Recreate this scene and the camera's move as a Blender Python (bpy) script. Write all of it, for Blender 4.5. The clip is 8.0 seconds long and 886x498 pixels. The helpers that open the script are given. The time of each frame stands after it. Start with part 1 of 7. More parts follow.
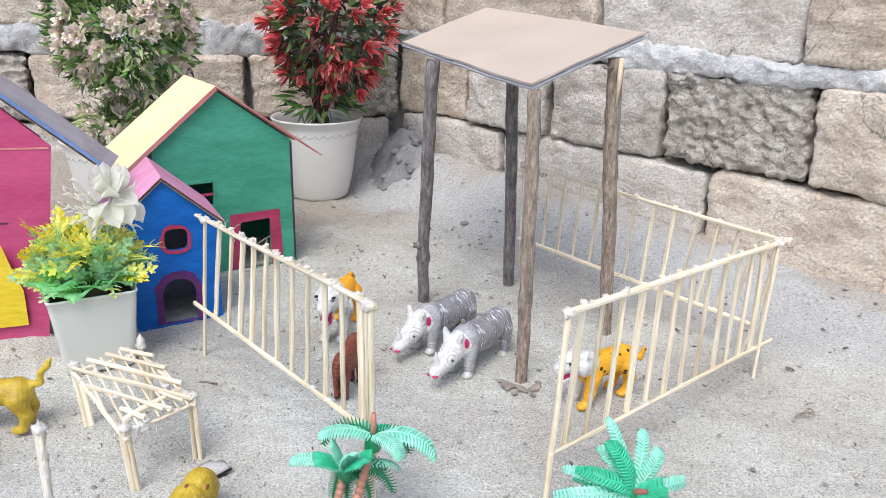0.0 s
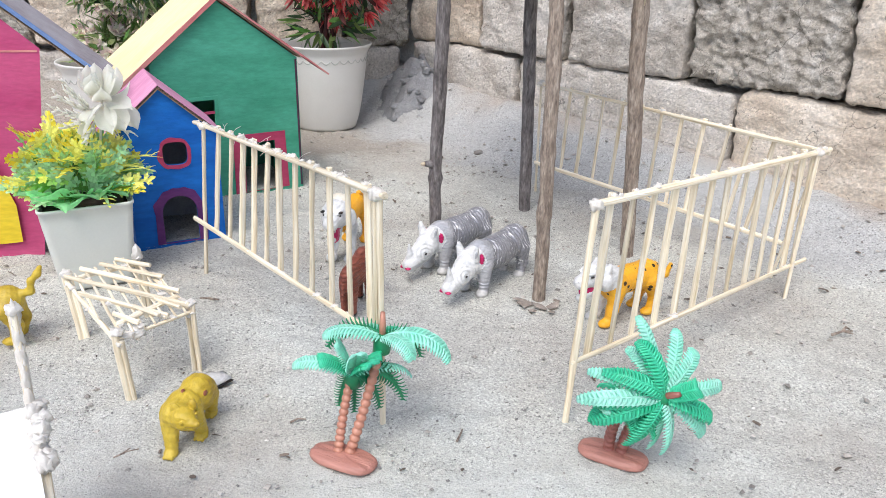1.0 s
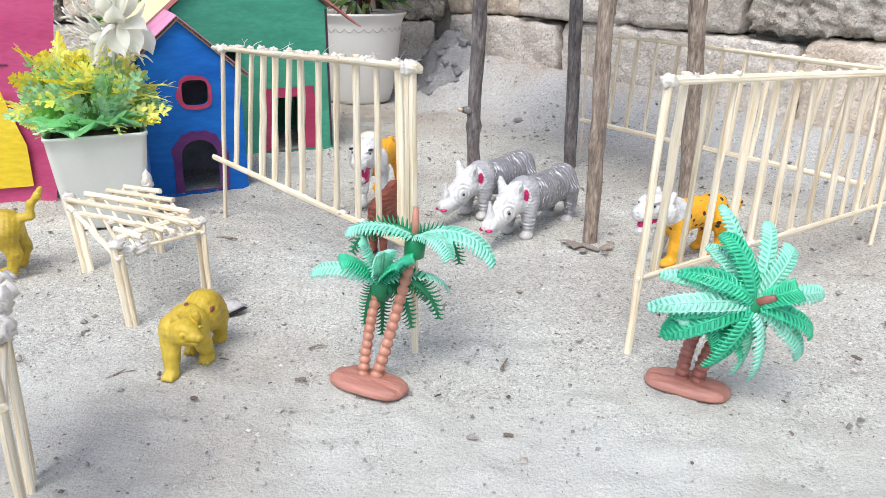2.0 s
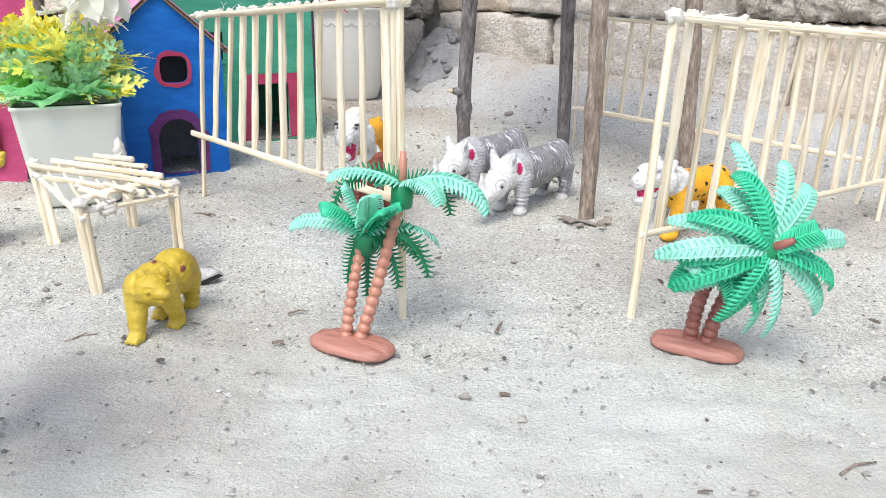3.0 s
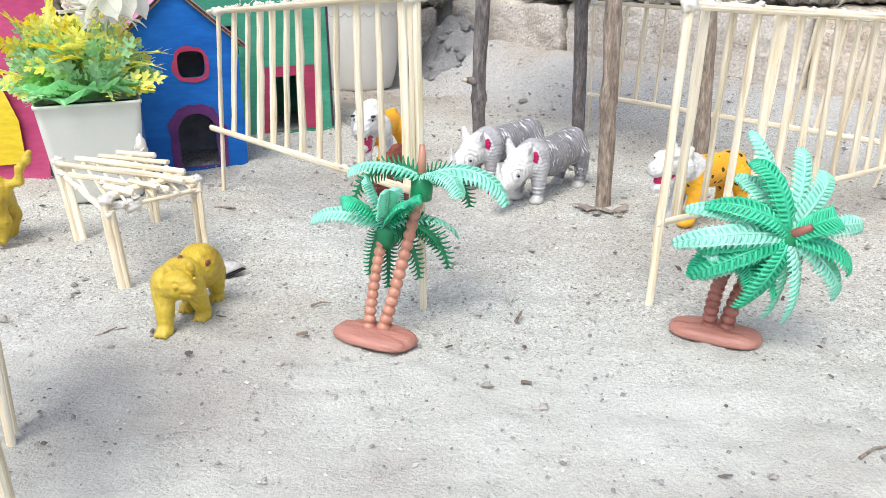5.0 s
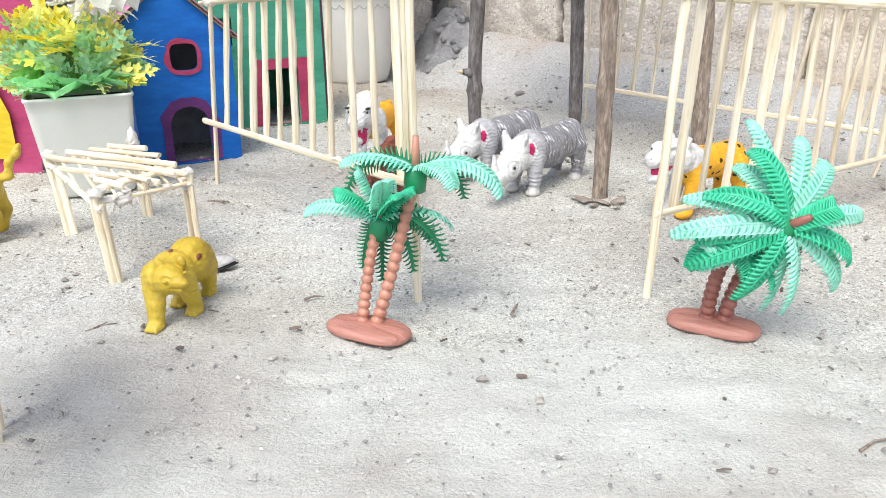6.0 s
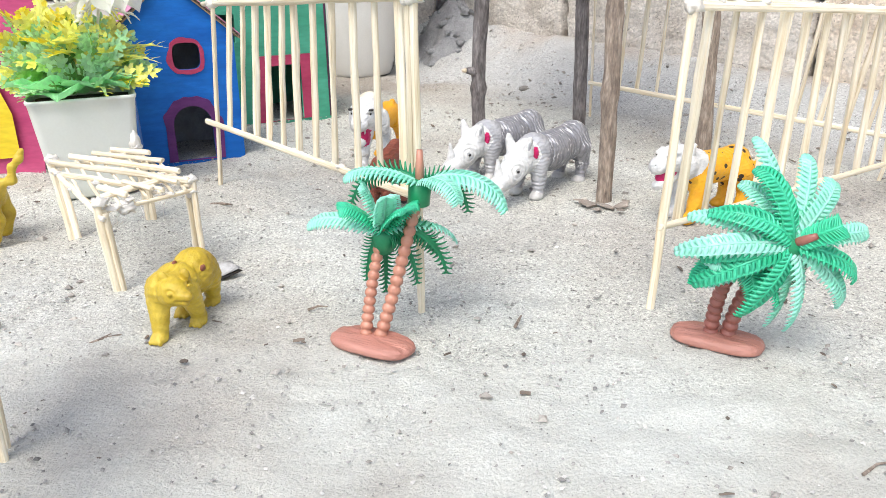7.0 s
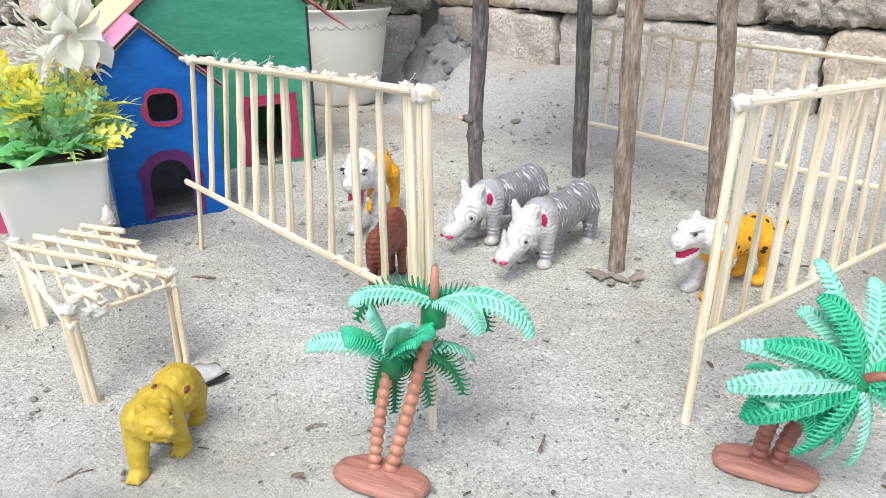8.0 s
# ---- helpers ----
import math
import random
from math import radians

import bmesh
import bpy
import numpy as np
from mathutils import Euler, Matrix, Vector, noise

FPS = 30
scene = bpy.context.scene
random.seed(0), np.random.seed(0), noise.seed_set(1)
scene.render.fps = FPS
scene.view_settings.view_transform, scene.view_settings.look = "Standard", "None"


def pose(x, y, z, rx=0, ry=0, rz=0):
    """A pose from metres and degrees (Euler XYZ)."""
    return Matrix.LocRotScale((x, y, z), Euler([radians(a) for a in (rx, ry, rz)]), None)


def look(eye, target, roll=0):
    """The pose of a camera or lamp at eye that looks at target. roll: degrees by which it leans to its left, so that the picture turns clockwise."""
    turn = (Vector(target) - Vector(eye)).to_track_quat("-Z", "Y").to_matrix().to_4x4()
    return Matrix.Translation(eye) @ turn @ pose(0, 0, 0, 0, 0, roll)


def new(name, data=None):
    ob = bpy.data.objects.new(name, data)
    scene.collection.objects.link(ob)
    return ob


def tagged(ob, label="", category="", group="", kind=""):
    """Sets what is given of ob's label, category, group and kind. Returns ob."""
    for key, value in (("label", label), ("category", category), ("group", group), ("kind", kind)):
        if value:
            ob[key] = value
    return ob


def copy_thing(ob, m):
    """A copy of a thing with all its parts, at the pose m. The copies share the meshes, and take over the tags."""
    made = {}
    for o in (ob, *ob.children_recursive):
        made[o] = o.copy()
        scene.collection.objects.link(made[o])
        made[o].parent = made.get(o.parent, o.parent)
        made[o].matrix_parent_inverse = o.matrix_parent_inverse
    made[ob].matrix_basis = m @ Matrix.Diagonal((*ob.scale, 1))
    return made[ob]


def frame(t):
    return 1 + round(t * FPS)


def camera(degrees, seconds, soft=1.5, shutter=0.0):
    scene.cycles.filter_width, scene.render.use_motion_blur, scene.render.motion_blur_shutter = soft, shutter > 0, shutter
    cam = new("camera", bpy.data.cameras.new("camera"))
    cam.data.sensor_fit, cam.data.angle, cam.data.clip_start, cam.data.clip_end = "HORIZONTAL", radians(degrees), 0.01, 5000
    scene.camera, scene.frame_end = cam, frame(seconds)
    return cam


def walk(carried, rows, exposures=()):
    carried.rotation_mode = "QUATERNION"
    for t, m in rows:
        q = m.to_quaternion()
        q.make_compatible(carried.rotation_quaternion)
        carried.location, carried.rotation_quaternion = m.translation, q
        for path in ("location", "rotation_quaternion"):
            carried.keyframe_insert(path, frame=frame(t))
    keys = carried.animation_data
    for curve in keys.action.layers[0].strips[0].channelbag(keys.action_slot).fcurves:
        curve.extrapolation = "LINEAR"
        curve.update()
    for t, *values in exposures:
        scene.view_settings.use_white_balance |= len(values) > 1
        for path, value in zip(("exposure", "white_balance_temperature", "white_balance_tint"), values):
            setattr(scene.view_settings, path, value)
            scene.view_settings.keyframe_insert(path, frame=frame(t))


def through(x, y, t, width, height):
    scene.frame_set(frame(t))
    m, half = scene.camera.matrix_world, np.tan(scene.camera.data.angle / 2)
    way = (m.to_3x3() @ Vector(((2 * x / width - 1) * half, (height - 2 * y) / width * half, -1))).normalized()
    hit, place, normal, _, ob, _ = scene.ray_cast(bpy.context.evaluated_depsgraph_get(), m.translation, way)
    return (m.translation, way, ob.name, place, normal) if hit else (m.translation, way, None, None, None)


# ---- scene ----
cam = camera(62.1, 8.0, soft=0.66)
PATH = [
    (0, (-0.004, -0.015, 0.4), (-0.011, 1.87, -0.269), 1.5),
    (0.5, (-0.006, -0.009, 0.377), (-0.035, 1.859, -0.339), 1.4),
    (1, (-0.006, 0.011, 0.338), (-0.038, 1.855, -0.435), 1.4),
    (1.5, (-0.008, 0.033, 0.286), (-0.072, 1.874, -0.492), 1.1),
    (2, (-0.01, 0.049, 0.236), (-0.136, 1.911, -0.482), 0.6),
    (2.2, (-0.011, 0.053, 0.213), (-0.122, 1.924, -0.485), 1.2),
    (3.5, (-0.011, 0.069, 0.186), (-0.106, 1.954, -0.475), 0.5),
    (4, (-0.013, 0.063, 0.188), (-0.126, 1.946, -0.477), 0.4),
    (4.5, (-0.011, 0.064, 0.187), (-0.129, 1.94, -0.496), 0.1),
    (4.7, (-0.014, 0.06, 0.192), (-0.151, 1.932, -0.497), -0.4),
    (6, (-0.012, 0.066, 0.189), (-0.144, 1.93, -0.523), -0.7),
    (6.5, (-0.012, 0.064, 0.187), (-0.147, 1.923, -0.538), -0.5),
    (7, (-0.013, 0.072, 0.203), (-0.151, 1.922, -0.545), -0.6),
    (7.5, (-0.027, 0.101, 0.232), (-0.152, 1.962, -0.488), -0.5),
    (8, (-0.036, 0.136, 0.242), (-0.114, 1.989, -0.507), -0.4),
]
walk(cam, [(t, look(eye, target, roll)) for t, eye, target, roll in PATH],
     [(0, 0.50, 6200, 10), (1.5, 0.54, 6280, 10), (3.5, 0.73, 6350, 8), (4.5, 0.71, 6380, 8), (6.5, 0.80, 6480, 8), (7.2, 0.77, 6450, 8), (8, 0.62, 6400, 8)])

# ---- light ----
world = bpy.data.worlds.new("sky")
scene.world = world
world.use_nodes = True
SUN_UP, SUN_TURN = 58.0, 200.0
_n = world.node_tree.nodes
_sky = _n.new("ShaderNodeTexSky")
_sky.sky_type, _sky.sun_disc = "NISHITA", False
_sky.sun_elevation, _sky.sun_rotation = radians(SUN_UP), radians(SUN_TURN)
_sky.dust_density, _sky.ozone_density = 3.0, 1.0
_n["Background"].inputs["Strength"].default_value = 0.15
world.node_tree.links.new(_sky.outputs[0], _n["Background"].inputs["Color"])
sun = new("sun", bpy.data.lights.new("sun", "SUN"))
sun.data.energy, sun.data.angle, sun.data.color = 1.5, radians(35), (1.0, 0.98, 0.94)
sun.matrix_world = look((0, 0, 0), (-math.sin(radians(SUN_TURN)) * math.cos(radians(SUN_UP)), -math.cos(radians(SUN_TURN)) * math.cos(radians(SUN_UP)), -math.sin(radians(SUN_UP))))


# ---- materials ----
def surface(name, colours, scale=60.0, rough=0.6, bump=0.0, bump_scale=300.0, fine=0.12, fine_scale=500.0, stretch=(1, 1, 1), metal=0.0, sheen=0.0, glow_through=0.0, vary=0.0, gloss=0.5, bump_far=0.002):
    """A procedural surface: colours mixed by a broad noise, a fine noise over it, and a bump."""
    m = bpy.data.materials.new(name)
    m.use_nodes = True
    t = m.node_tree
    N, link = t.nodes, t.links.new
    b = N["Principled BSDF"]
    co = N.new("ShaderNodeTexCoord")
    mp = N.new("ShaderNodeMapping")
    mp.inputs["Scale"].default_value = stretch
    link(co.outputs["Object"], mp.inputs["Vector"])
    info = N.new("ShaderNodeObjectInfo")
    off = N.new("ShaderNodeVectorMath")
    off.operation = "MULTIPLY_ADD"
    link(info.outputs["Random"], off.inputs[0])
    off.inputs[1].default_value = (7.1, 3.3, 5.7)
    link(mp.outputs[0], off.inputs[2])
    broad = N.new("ShaderNodeTexNoise")
    broad.inputs["Scale"].default_value, broad.inputs["Detail"].default_value, broad.inputs["Roughness"].default_value = scale, 6, 0.6
    link(off.outputs[0], broad.inputs["Vector"])
    ramp = N.new("ShaderNodeValToRGB")
    link(broad.outputs["Fac"], ramp.inputs["Fac"])
    el = ramp.color_ramp.elements
    k = len(colours)
    while len(el) < k:
        el.new(0.5)
    for i, c in enumerate(colours):
        el[i].position = 0.32 + 0.36 * i / max(1, k - 1)
        el[i].color = (*c, 1)
    grain = N.new("ShaderNodeTexNoise")
    grain.inputs["Scale"].default_value, grain.inputs["Detail"].default_value = fine_scale, 4
    link(off.outputs[0], grain.inputs["Vector"])
    rng = N.new("ShaderNodeMapRange")
    rng.inputs["From Min"].default_value, rng.inputs["From Max"].default_value = 0.25, 0.75
    rng.inputs["To Min"].default_value, rng.inputs["To Max"].default_value = 1 - fine, 1 + fine
    link(grain.outputs["Fac"], rng.inputs["Value"])
    mul = N.new("ShaderNodeVectorMath")
    mul.operation = "SCALE"
    link(ramp.outputs["Color"], mul.inputs[0])
    link(rng.outputs[0], mul.inputs["Scale"])
    last = mul.outputs[0]
    if vary:
        r2 = N.new("ShaderNodeMapRange")
        r2.inputs["To Min"].default_value, r2.inputs["To Max"].default_value = 1 - vary, 1 + vary
        geo = N.new("ShaderNodeNewGeometry")
        add = N.new("ShaderNodeMath")
        add.operation = "FRACT"
        sm = N.new("ShaderNodeMath")
        link(info.outputs["Random"], sm.inputs[0])
        link(geo.outputs["Random Per Island"], sm.inputs[1])
        link(sm.outputs[0], add.inputs[0])
        link(add.outputs[0], r2.inputs["Value"])
        m2 = N.new("ShaderNodeVectorMath")
        m2.operation = "SCALE"
        link(last, m2.inputs[0])
        link(r2.outputs[0], m2.inputs["Scale"])
        last = m2.outputs[0]
    link(last, b.inputs["Base Color"])
    b.inputs["Roughness"].default_value, b.inputs["Metallic"].default_value = rough, metal
    b.inputs["Specular IOR Level"].default_value = gloss
    if bump:
        bn = N.new("ShaderNodeTexNoise")
        bn.inputs["Scale"].default_value, bn.inputs["Detail"].default_value, bn.inputs["Roughness"].default_value = bump_scale, 6, 0.65
        link(off.outputs[0], bn.inputs["Vector"])
        bp = N.new("ShaderNodeBump")
        bp.inputs["Strength"].default_value, bp.inputs["Distance"].default_value = min(1.0, bump), bump_far
        link(bn.outputs["Fac"], bp.inputs["Height"])
        link(bp.outputs[0], b.inputs["Normal"])
    if glow_through:
        tr = N.new("ShaderNodeBsdfTranslucent")
        link(last, tr.inputs["Color"])
        mx = N.new("ShaderNodeMixShader")
        mx.inputs["Fac"].default_value = glow_through
        link(b.outputs[0], mx.inputs[1])
        link(tr.outputs[0], mx.inputs[2])
        link(mx.outputs[0], N["Material Output"].inputs["Surface"])
    return m


def nodes_of(m):
    t = m.node_tree
    return t.nodes, t.links.new, t.nodes["Principled BSDF"]


M = {}
M["sand"] = surface("sand", [(0.468, 0.442, 0.394), (0.552, 0.545, 0.494), (0.612, 0.618, 0.572)], 7, 0.95, 0.9, 480, 0.12, 900, bump_far=0.0024)


def speckle(m, scales, trodden=False):
    """Darker and lighter grains over a material's colour; where it is trodden smooth, fewer grains and long faint scuffs."""
    N, link, b = nodes_of(m)
    last = b.inputs["Base Color"].links[0].from_socket
    co = N.new("ShaderNodeTexCoord")
    if trodden:
        sep = N.new("ShaderNodeSeparateXYZ")
        link(co.outputs["Object"], sep.inputs[0])
        nz = N.new("ShaderNodeTexNoise")
        nz.inputs["Scale"].default_value, nz.inputs["Detail"].default_value = 11, 6
        link(co.outputs["Object"], nz.inputs["Vector"])
        ma = N.new("ShaderNodeMath")
        ma.operation = "MULTIPLY_ADD"
        link(nz.outputs["Fac"], ma.inputs[0])
        ma.inputs[1].default_value = 0.34
        link(sep.outputs["Y"], ma.inputs[2])
        loose = N.new("ShaderNodeMapRange")
        loose.interpolation_type = "SMOOTHSTEP"
        loose.inputs["From Min"].default_value, loose.inputs["From Max"].default_value = 0.50, 0.68
        loose.inputs["To Min"].default_value = 0.15
        link(ma.outputs[0], loose.inputs["Value"])
        mp = N.new("ShaderNodeMapping")
        mp.inputs["Scale"].default_value = (1, 5.5, 1)
        mp.inputs["Rotation"].default_value = (0, 0, radians(-14))
        link(co.outputs["Object"], mp.inputs["Vector"])
        sc = N.new("ShaderNodeTexNoise")
        sc.inputs["Scale"].default_value, sc.inputs["Detail"].default_value, sc.inputs["Roughness"].default_value = 26, 8, 0.68
        link(mp.outputs[0], sc.inputs["Vector"])
        r = N.new("ShaderNodeMapRange")
        r.inputs["From Min"].default_value, r.inputs["From Max"].default_value = 0.28, 0.62
        r.inputs["To Min"].default_value, r.inputs["To Max"].default_value = 0.88, 1.04
        link(sc.outputs["Fac"], r.inputs["Value"])
        fade = N.new("ShaderNodeMix")
        link(loose.outputs[0], fade.inputs["Factor"])
        link(r.outputs[0], fade.inputs["A"])
        fade.inputs["B"].default_value = 1.0
        r = fade
        k = N.new("ShaderNodeVectorMath")
        k.operation = "SCALE"
        link(last, k.inputs[0])
        link(r.outputs[0], k.inputs["Scale"])
        last = k.outputs[0]
    for scale, lo, hi in scales:
        v = N.new("ShaderNodeTexVoronoi")
        v.inputs["Scale"].default_value = scale
        link(co.outputs["Object"], v.inputs["Vector"])
        sep = N.new("ShaderNodeSeparateColor")
        link(v.outputs["Color"], sep.inputs[0])
        r = N.new("ShaderNodeMapRange")
        r.inputs["To Min"].default_value, r.inputs["To Max"].default_value = lo, hi
        link(sep.outputs[0], r.inputs["Value"])
        if trodden:
            fade = N.new("ShaderNodeMix")
            link(loose.outputs[0], fade.inputs["Factor"])
            fade.inputs["A"].default_value = 1.0
            link(r.outputs[0], fade.inputs["B"])
            r = fade
        k = N.new("ShaderNodeVectorMath")
        k.operation = "SCALE"
        link(last, k.inputs[0])
        link(r.outputs[0], k.inputs["Scale"])
        last = k.outputs[0]
    if trodden:
        # dark spots painted as the shade in hollows between the loose grains
        v = N.new("ShaderNodeTexNoise")
        v.inputs["Scale"].default_value, v.inputs["Detail"].default_value, v.inputs["Roughness"].default_value = 430, 2, 0.5
        link(co.outputs["Object"], v.inputs["Vector"])
        r = N.new("ShaderNodeMapRange")
        r.inputs["From Min"].default_value, r.inputs["From Max"].default_value = 0.30, 0.41
        r.inputs["To Min"].default_value, r.inputs["To Max"].default_value = 0.42, 1.0
        link(v.outputs["Fac"], r.inputs["Value"])
        fade = N.new("ShaderNodeMix")
        link(loose.outputs[0], fade.inputs["Factor"])
        fade.inputs["A"].default_value = 1.0
        link(r.outputs[0], fade.inputs["B"])
        k = N.new("ShaderNodeVectorMath")
        k.operation = "SCALE"
        link(last, k.inputs[0])
        link(fade.outputs[0], k.inputs["Scale"])
        last = k.outputs[0]
    link(last, b.inputs["Base Color"])


def earth_and_shade_by_wall(m):
    """Grey mortar dust along the foot of one wall and browner earth along the other, with ragged edges; the tones also
    paint in weaker light by the walls.
    """
    N, link, b = nodes_of(m)
    co = N.new("ShaderNodeTexCoord")
    nz = N.new("ShaderNodeTexNoise")
    nz.inputs["Scale"].default_value, nz.inputs["Detail"].default_value = 9, 6
    link(co.outputs["Object"], nz.inputs["Vector"])
    for axis, base, near, colour in (((-0.236, 0.972, 0), 1.568, -0.26, (0.390, 0.350, 0.300, 1)), ((0.7071, 0.7071, 0), 1.0395, -0.10, (0.485, 0.487, 0.475, 1)), ((0.7071, 0.7071, 0), 1.0395, 0.075, (0.430, 0.372, 0.318, 1))):
        last = b.inputs["Base Color"].links[0].from_socket
        dot = N.new("ShaderNodeVectorMath")
        dot.operation = "DOT_PRODUCT"
        link(co.outputs["Object"], dot.inputs[0])
        dot.inputs[1].default_value = axis
        off = N.new("ShaderNodeMath")
        off.operation = "SUBTRACT"
        link(dot.outputs["Value"], off.inputs[0])
        off.inputs[1].default_value = base
        rag = N.new("ShaderNodeMath")
        rag.operation = "MULTIPLY_ADD"
        link(nz.outputs["Fac"], rag.inputs[0])
        rag.inputs[1].default_value = 0.30
        link(off.outputs[0], rag.inputs[2])
        rng = N.new("ShaderNodeMapRange")
        rng.interpolation_type = "SMOOTHSTEP"
        rng.inputs["From Min"].default_value, rng.inputs["From Max"].default_value = near, near + 0.12
        link(rag.outputs[0], rng.inputs["Value"])
        mix = N.new("ShaderNodeMix")
        mix.data_type = "RGBA"
        link(rng.outputs[0], mix.inputs["Factor"])
        link(last, mix.inputs["A"])
        mix.inputs["B"].default_value = colour
        link(mix.outputs["Result"], b.inputs["Base Color"])


earth_and_shade_by_wall(M["sand"])
speckle(M["sand"], ((620, 0.78, 1.16), (1400, 0.76, 1.20)), True)


def cracked(m, scale, width, deep, amount):
    """Thin wandering cracks and pits in a hewn face."""
    N, link, b = nodes_of(m)
    last = b.inputs["Base Color"].links[0].from_socket
    co, info = N.new("ShaderNodeTexCoord"), N.new("ShaderNodeObjectInfo")
    nz = N.new("ShaderNodeTexNoise")
    nz.inputs["Scale"].default_value, nz.inputs["Detail"].default_value = scale * 2.2, 6
    link(co.outputs["Object"], nz.inputs["Vector"])
    bend = N.new("ShaderNodeVectorMath")
    bend.operation = "MULTIPLY_ADD"
    link(nz.outputs["Color"], bend.inputs[0])
    bend.inputs[1].default_value = (0.9 / scale,) * 3
    link(co.outputs["Object"], bend.inputs[2])
    off = N.new("ShaderNodeVectorMath")
    off.operation = "MULTIPLY_ADD"
    link(info.outputs["Random"], off.inputs[0])
    off.inputs[1].default_value = (9.1, 4.3, 6.7)
    link(bend.outputs[0], off.inputs[2])
    v = N.new("ShaderNodeTexVoronoi")
    v.feature = "DISTANCE_TO_EDGE"
    v.inputs["Scale"].default_value = scale
    link(off.outputs[0], v.inputs["Vector"])
    gate = N.new("ShaderNodeTexNoise")
    gate.inputs["Scale"].default_value = scale * 0.9
    link(off.outputs[0], gate.inputs["Vector"])
    wd = N.new("ShaderNodeMapRange")
    wd.inputs["From Min"].default_value, wd.inputs["From Max"].default_value = 1 - amount, 1.25 - amount
    wd.inputs["To Min"].default_value, wd.inputs["To Max"].default_value = 0.0, width
    link(gate.outputs["Fac"], wd.inputs["Value"])
    lt = N.new("ShaderNodeMath")
    lt.operation = "LESS_THAN"
    link(v.outputs["Distance"], lt.inputs[0])
    link(wd.outputs[0], lt.inputs[1])
    pit = N.new("ShaderNodeTexVoronoi")
    pit.inputs["Scale"].default_value = 75
    link(off.outputs[0], pit.inputs["Vector"])
    pl = N.new("ShaderNodeMath")
    pl.operation = "LESS_THAN"
    link(pit.outputs["Distance"], pl.inputs[0])
    pl.inputs[1].default_value = 0.13
    both_ = N.new("ShaderNodeMath")
    both_.operation = "MAXIMUM"
    link(lt.outputs[0], both_.inputs[0])
    link(pl.outputs[0], both_.inputs[1])
    mx = N.new("ShaderNodeMix")
    mx.data_type = "RGBA"
    link(both_.outputs[0], mx.inputs["Factor"])
    link(last, mx.inputs["A"])
    dk = N.new("ShaderNodeVectorMath")
    dk.operation = "SCALE"
    dk.inputs["Scale"].default_value = deep
    link(last, dk.inputs[0])
    link(dk.outputs[0], mx.inputs["B"])
    link(mx.outputs["Result"], b.inputs["Base Color"])


M["clod"] = surface("clod", [(0.28, 0.255, 0.225), (0.47, 0.435, 0.395)], 60, 0.95, 0.6, 600, 0.2, vary=0.45)
M["grit"] = surface("grit", [(0.25, 0.235, 0.22), (0.55, 0.53, 0.50)], 90, 0.85, 0.3, 900, 0.2, vary=0.55)
M["stone"] = surface("stone", [(0.45, 0.402, 0.348), (0.59, 0.543, 0.487), (0.675, 0.635, 0.585)], 20, 0.92, 1.0, 150, 0.27, 250, vary=0.10, bump_far=0.006)
M["stone_grey"] = surface("stone_grey", [(0.33, 0.298, 0.248), (0.50, 0.455, 0.395), (0.65, 0.61, 0.555)], 46, 0.95, 1.0, 190, 0.30, 420, bump_far=0.008)
M["stone_tan"] = surface("stone_tan", [(0.49, 0.402, 0.318), (0.635, 0.545, 0.445), (0.71, 0.635, 0.545)], 18, 0.92, 1.0, 150, 0.27, 250, vary=0.1, bump_far=0.006)
M["mortar"] = surface("mortar", [(0.46, 0.455, 0.45), (0.655, 0.652, 0.645), (0.745, 0.742, 0.735)], 26, 0.95, 1.0, 210, 0.2, 500, bump_far=0.006)
cracked(M["stone"], 6, 0.009, 0.5, 0.50)
cracked(M["stone_tan"], 5, 0.008, 0.5, 0.50)
cracked(M["stone_grey"], 18, 0.030, 0.55, 0.56)
M["mortar_dark"] = surface("mortar_dark", [(0.24, 0.24, 0.245), (0.40, 0.40, 0.405)], 30, 0.95, 1.0, 200, 0.25, 500, bump_far=0.006)
M["bamboo"] = surface("bamboo", [(0.58, 0.46, 0.29), (0.77, 0.675, 0.505), (0.86, 0.80, 0.67)], 420, 0.55, 0.5, 500, 0.14, 300, stretch=(1, 1, 0.035), vary=0.15)
M["glue"] = surface("glue", [(0.84, 0.80, 0.74), (0.92, 0.90, 0.86)], 2.0, 0.28, 0.0, fine=0.05, fine_scale=9, glow_through=0.4)
M["bark_grey"] = surface("bark_grey", [(0.085, 0.074, 0.072), (0.175, 0.155, 0.150), (0.29, 0.262, 0.255)], 230, 0.85, 1.0, 420, 0.38, 700, stretch=(1, 1, 0.2), bump_far=0.003)
M["bark_brown"] = surface("bark_brown", [(0.165, 0.125, 0.100), (0.315, 0.250, 0.198), (0.46, 0.385, 0.315)], 240, 0.85, 1.0, 420, 0.40, 700, stretch=(1, 1, 0.22), bump_far=0.003)
M["wood_cut"] = surface("wood_cut", [(0.58, 0.46, 0.31), (0.74, 0.64, 0.48)], 120, 0.7, 0.4, 400)
M["card"] = surface("card", [(0.47, 0.39, 0.32), (0.53, 0.445, 0.37)], 10, 0.8, 0.12, 300, 0.03, stretch=(1, 1, 1))
M["card_grey"] = surface("card_grey", [(0.26, 0.265, 0.285), (0.36, 0.365, 0.38)], 60, 0.85, 0.3, 300)
M["card_brown"] = surface("card_brown", [(0.30, 0.20, 0.12), (0.42, 0.30, 0.19)], 60, 0.85, 0.3, 300)
M["card_white"] = surface("card_white", [(0.80, 0.78, 0.76), (0.84, 0.83, 0.81)], 20, 0.7, 0.1, 300, 0.03)
M["flute"] = surface("flute", [(0.16, 0.115, 0.095), (0.27, 0.20, 0.16)], 60, 0.9)
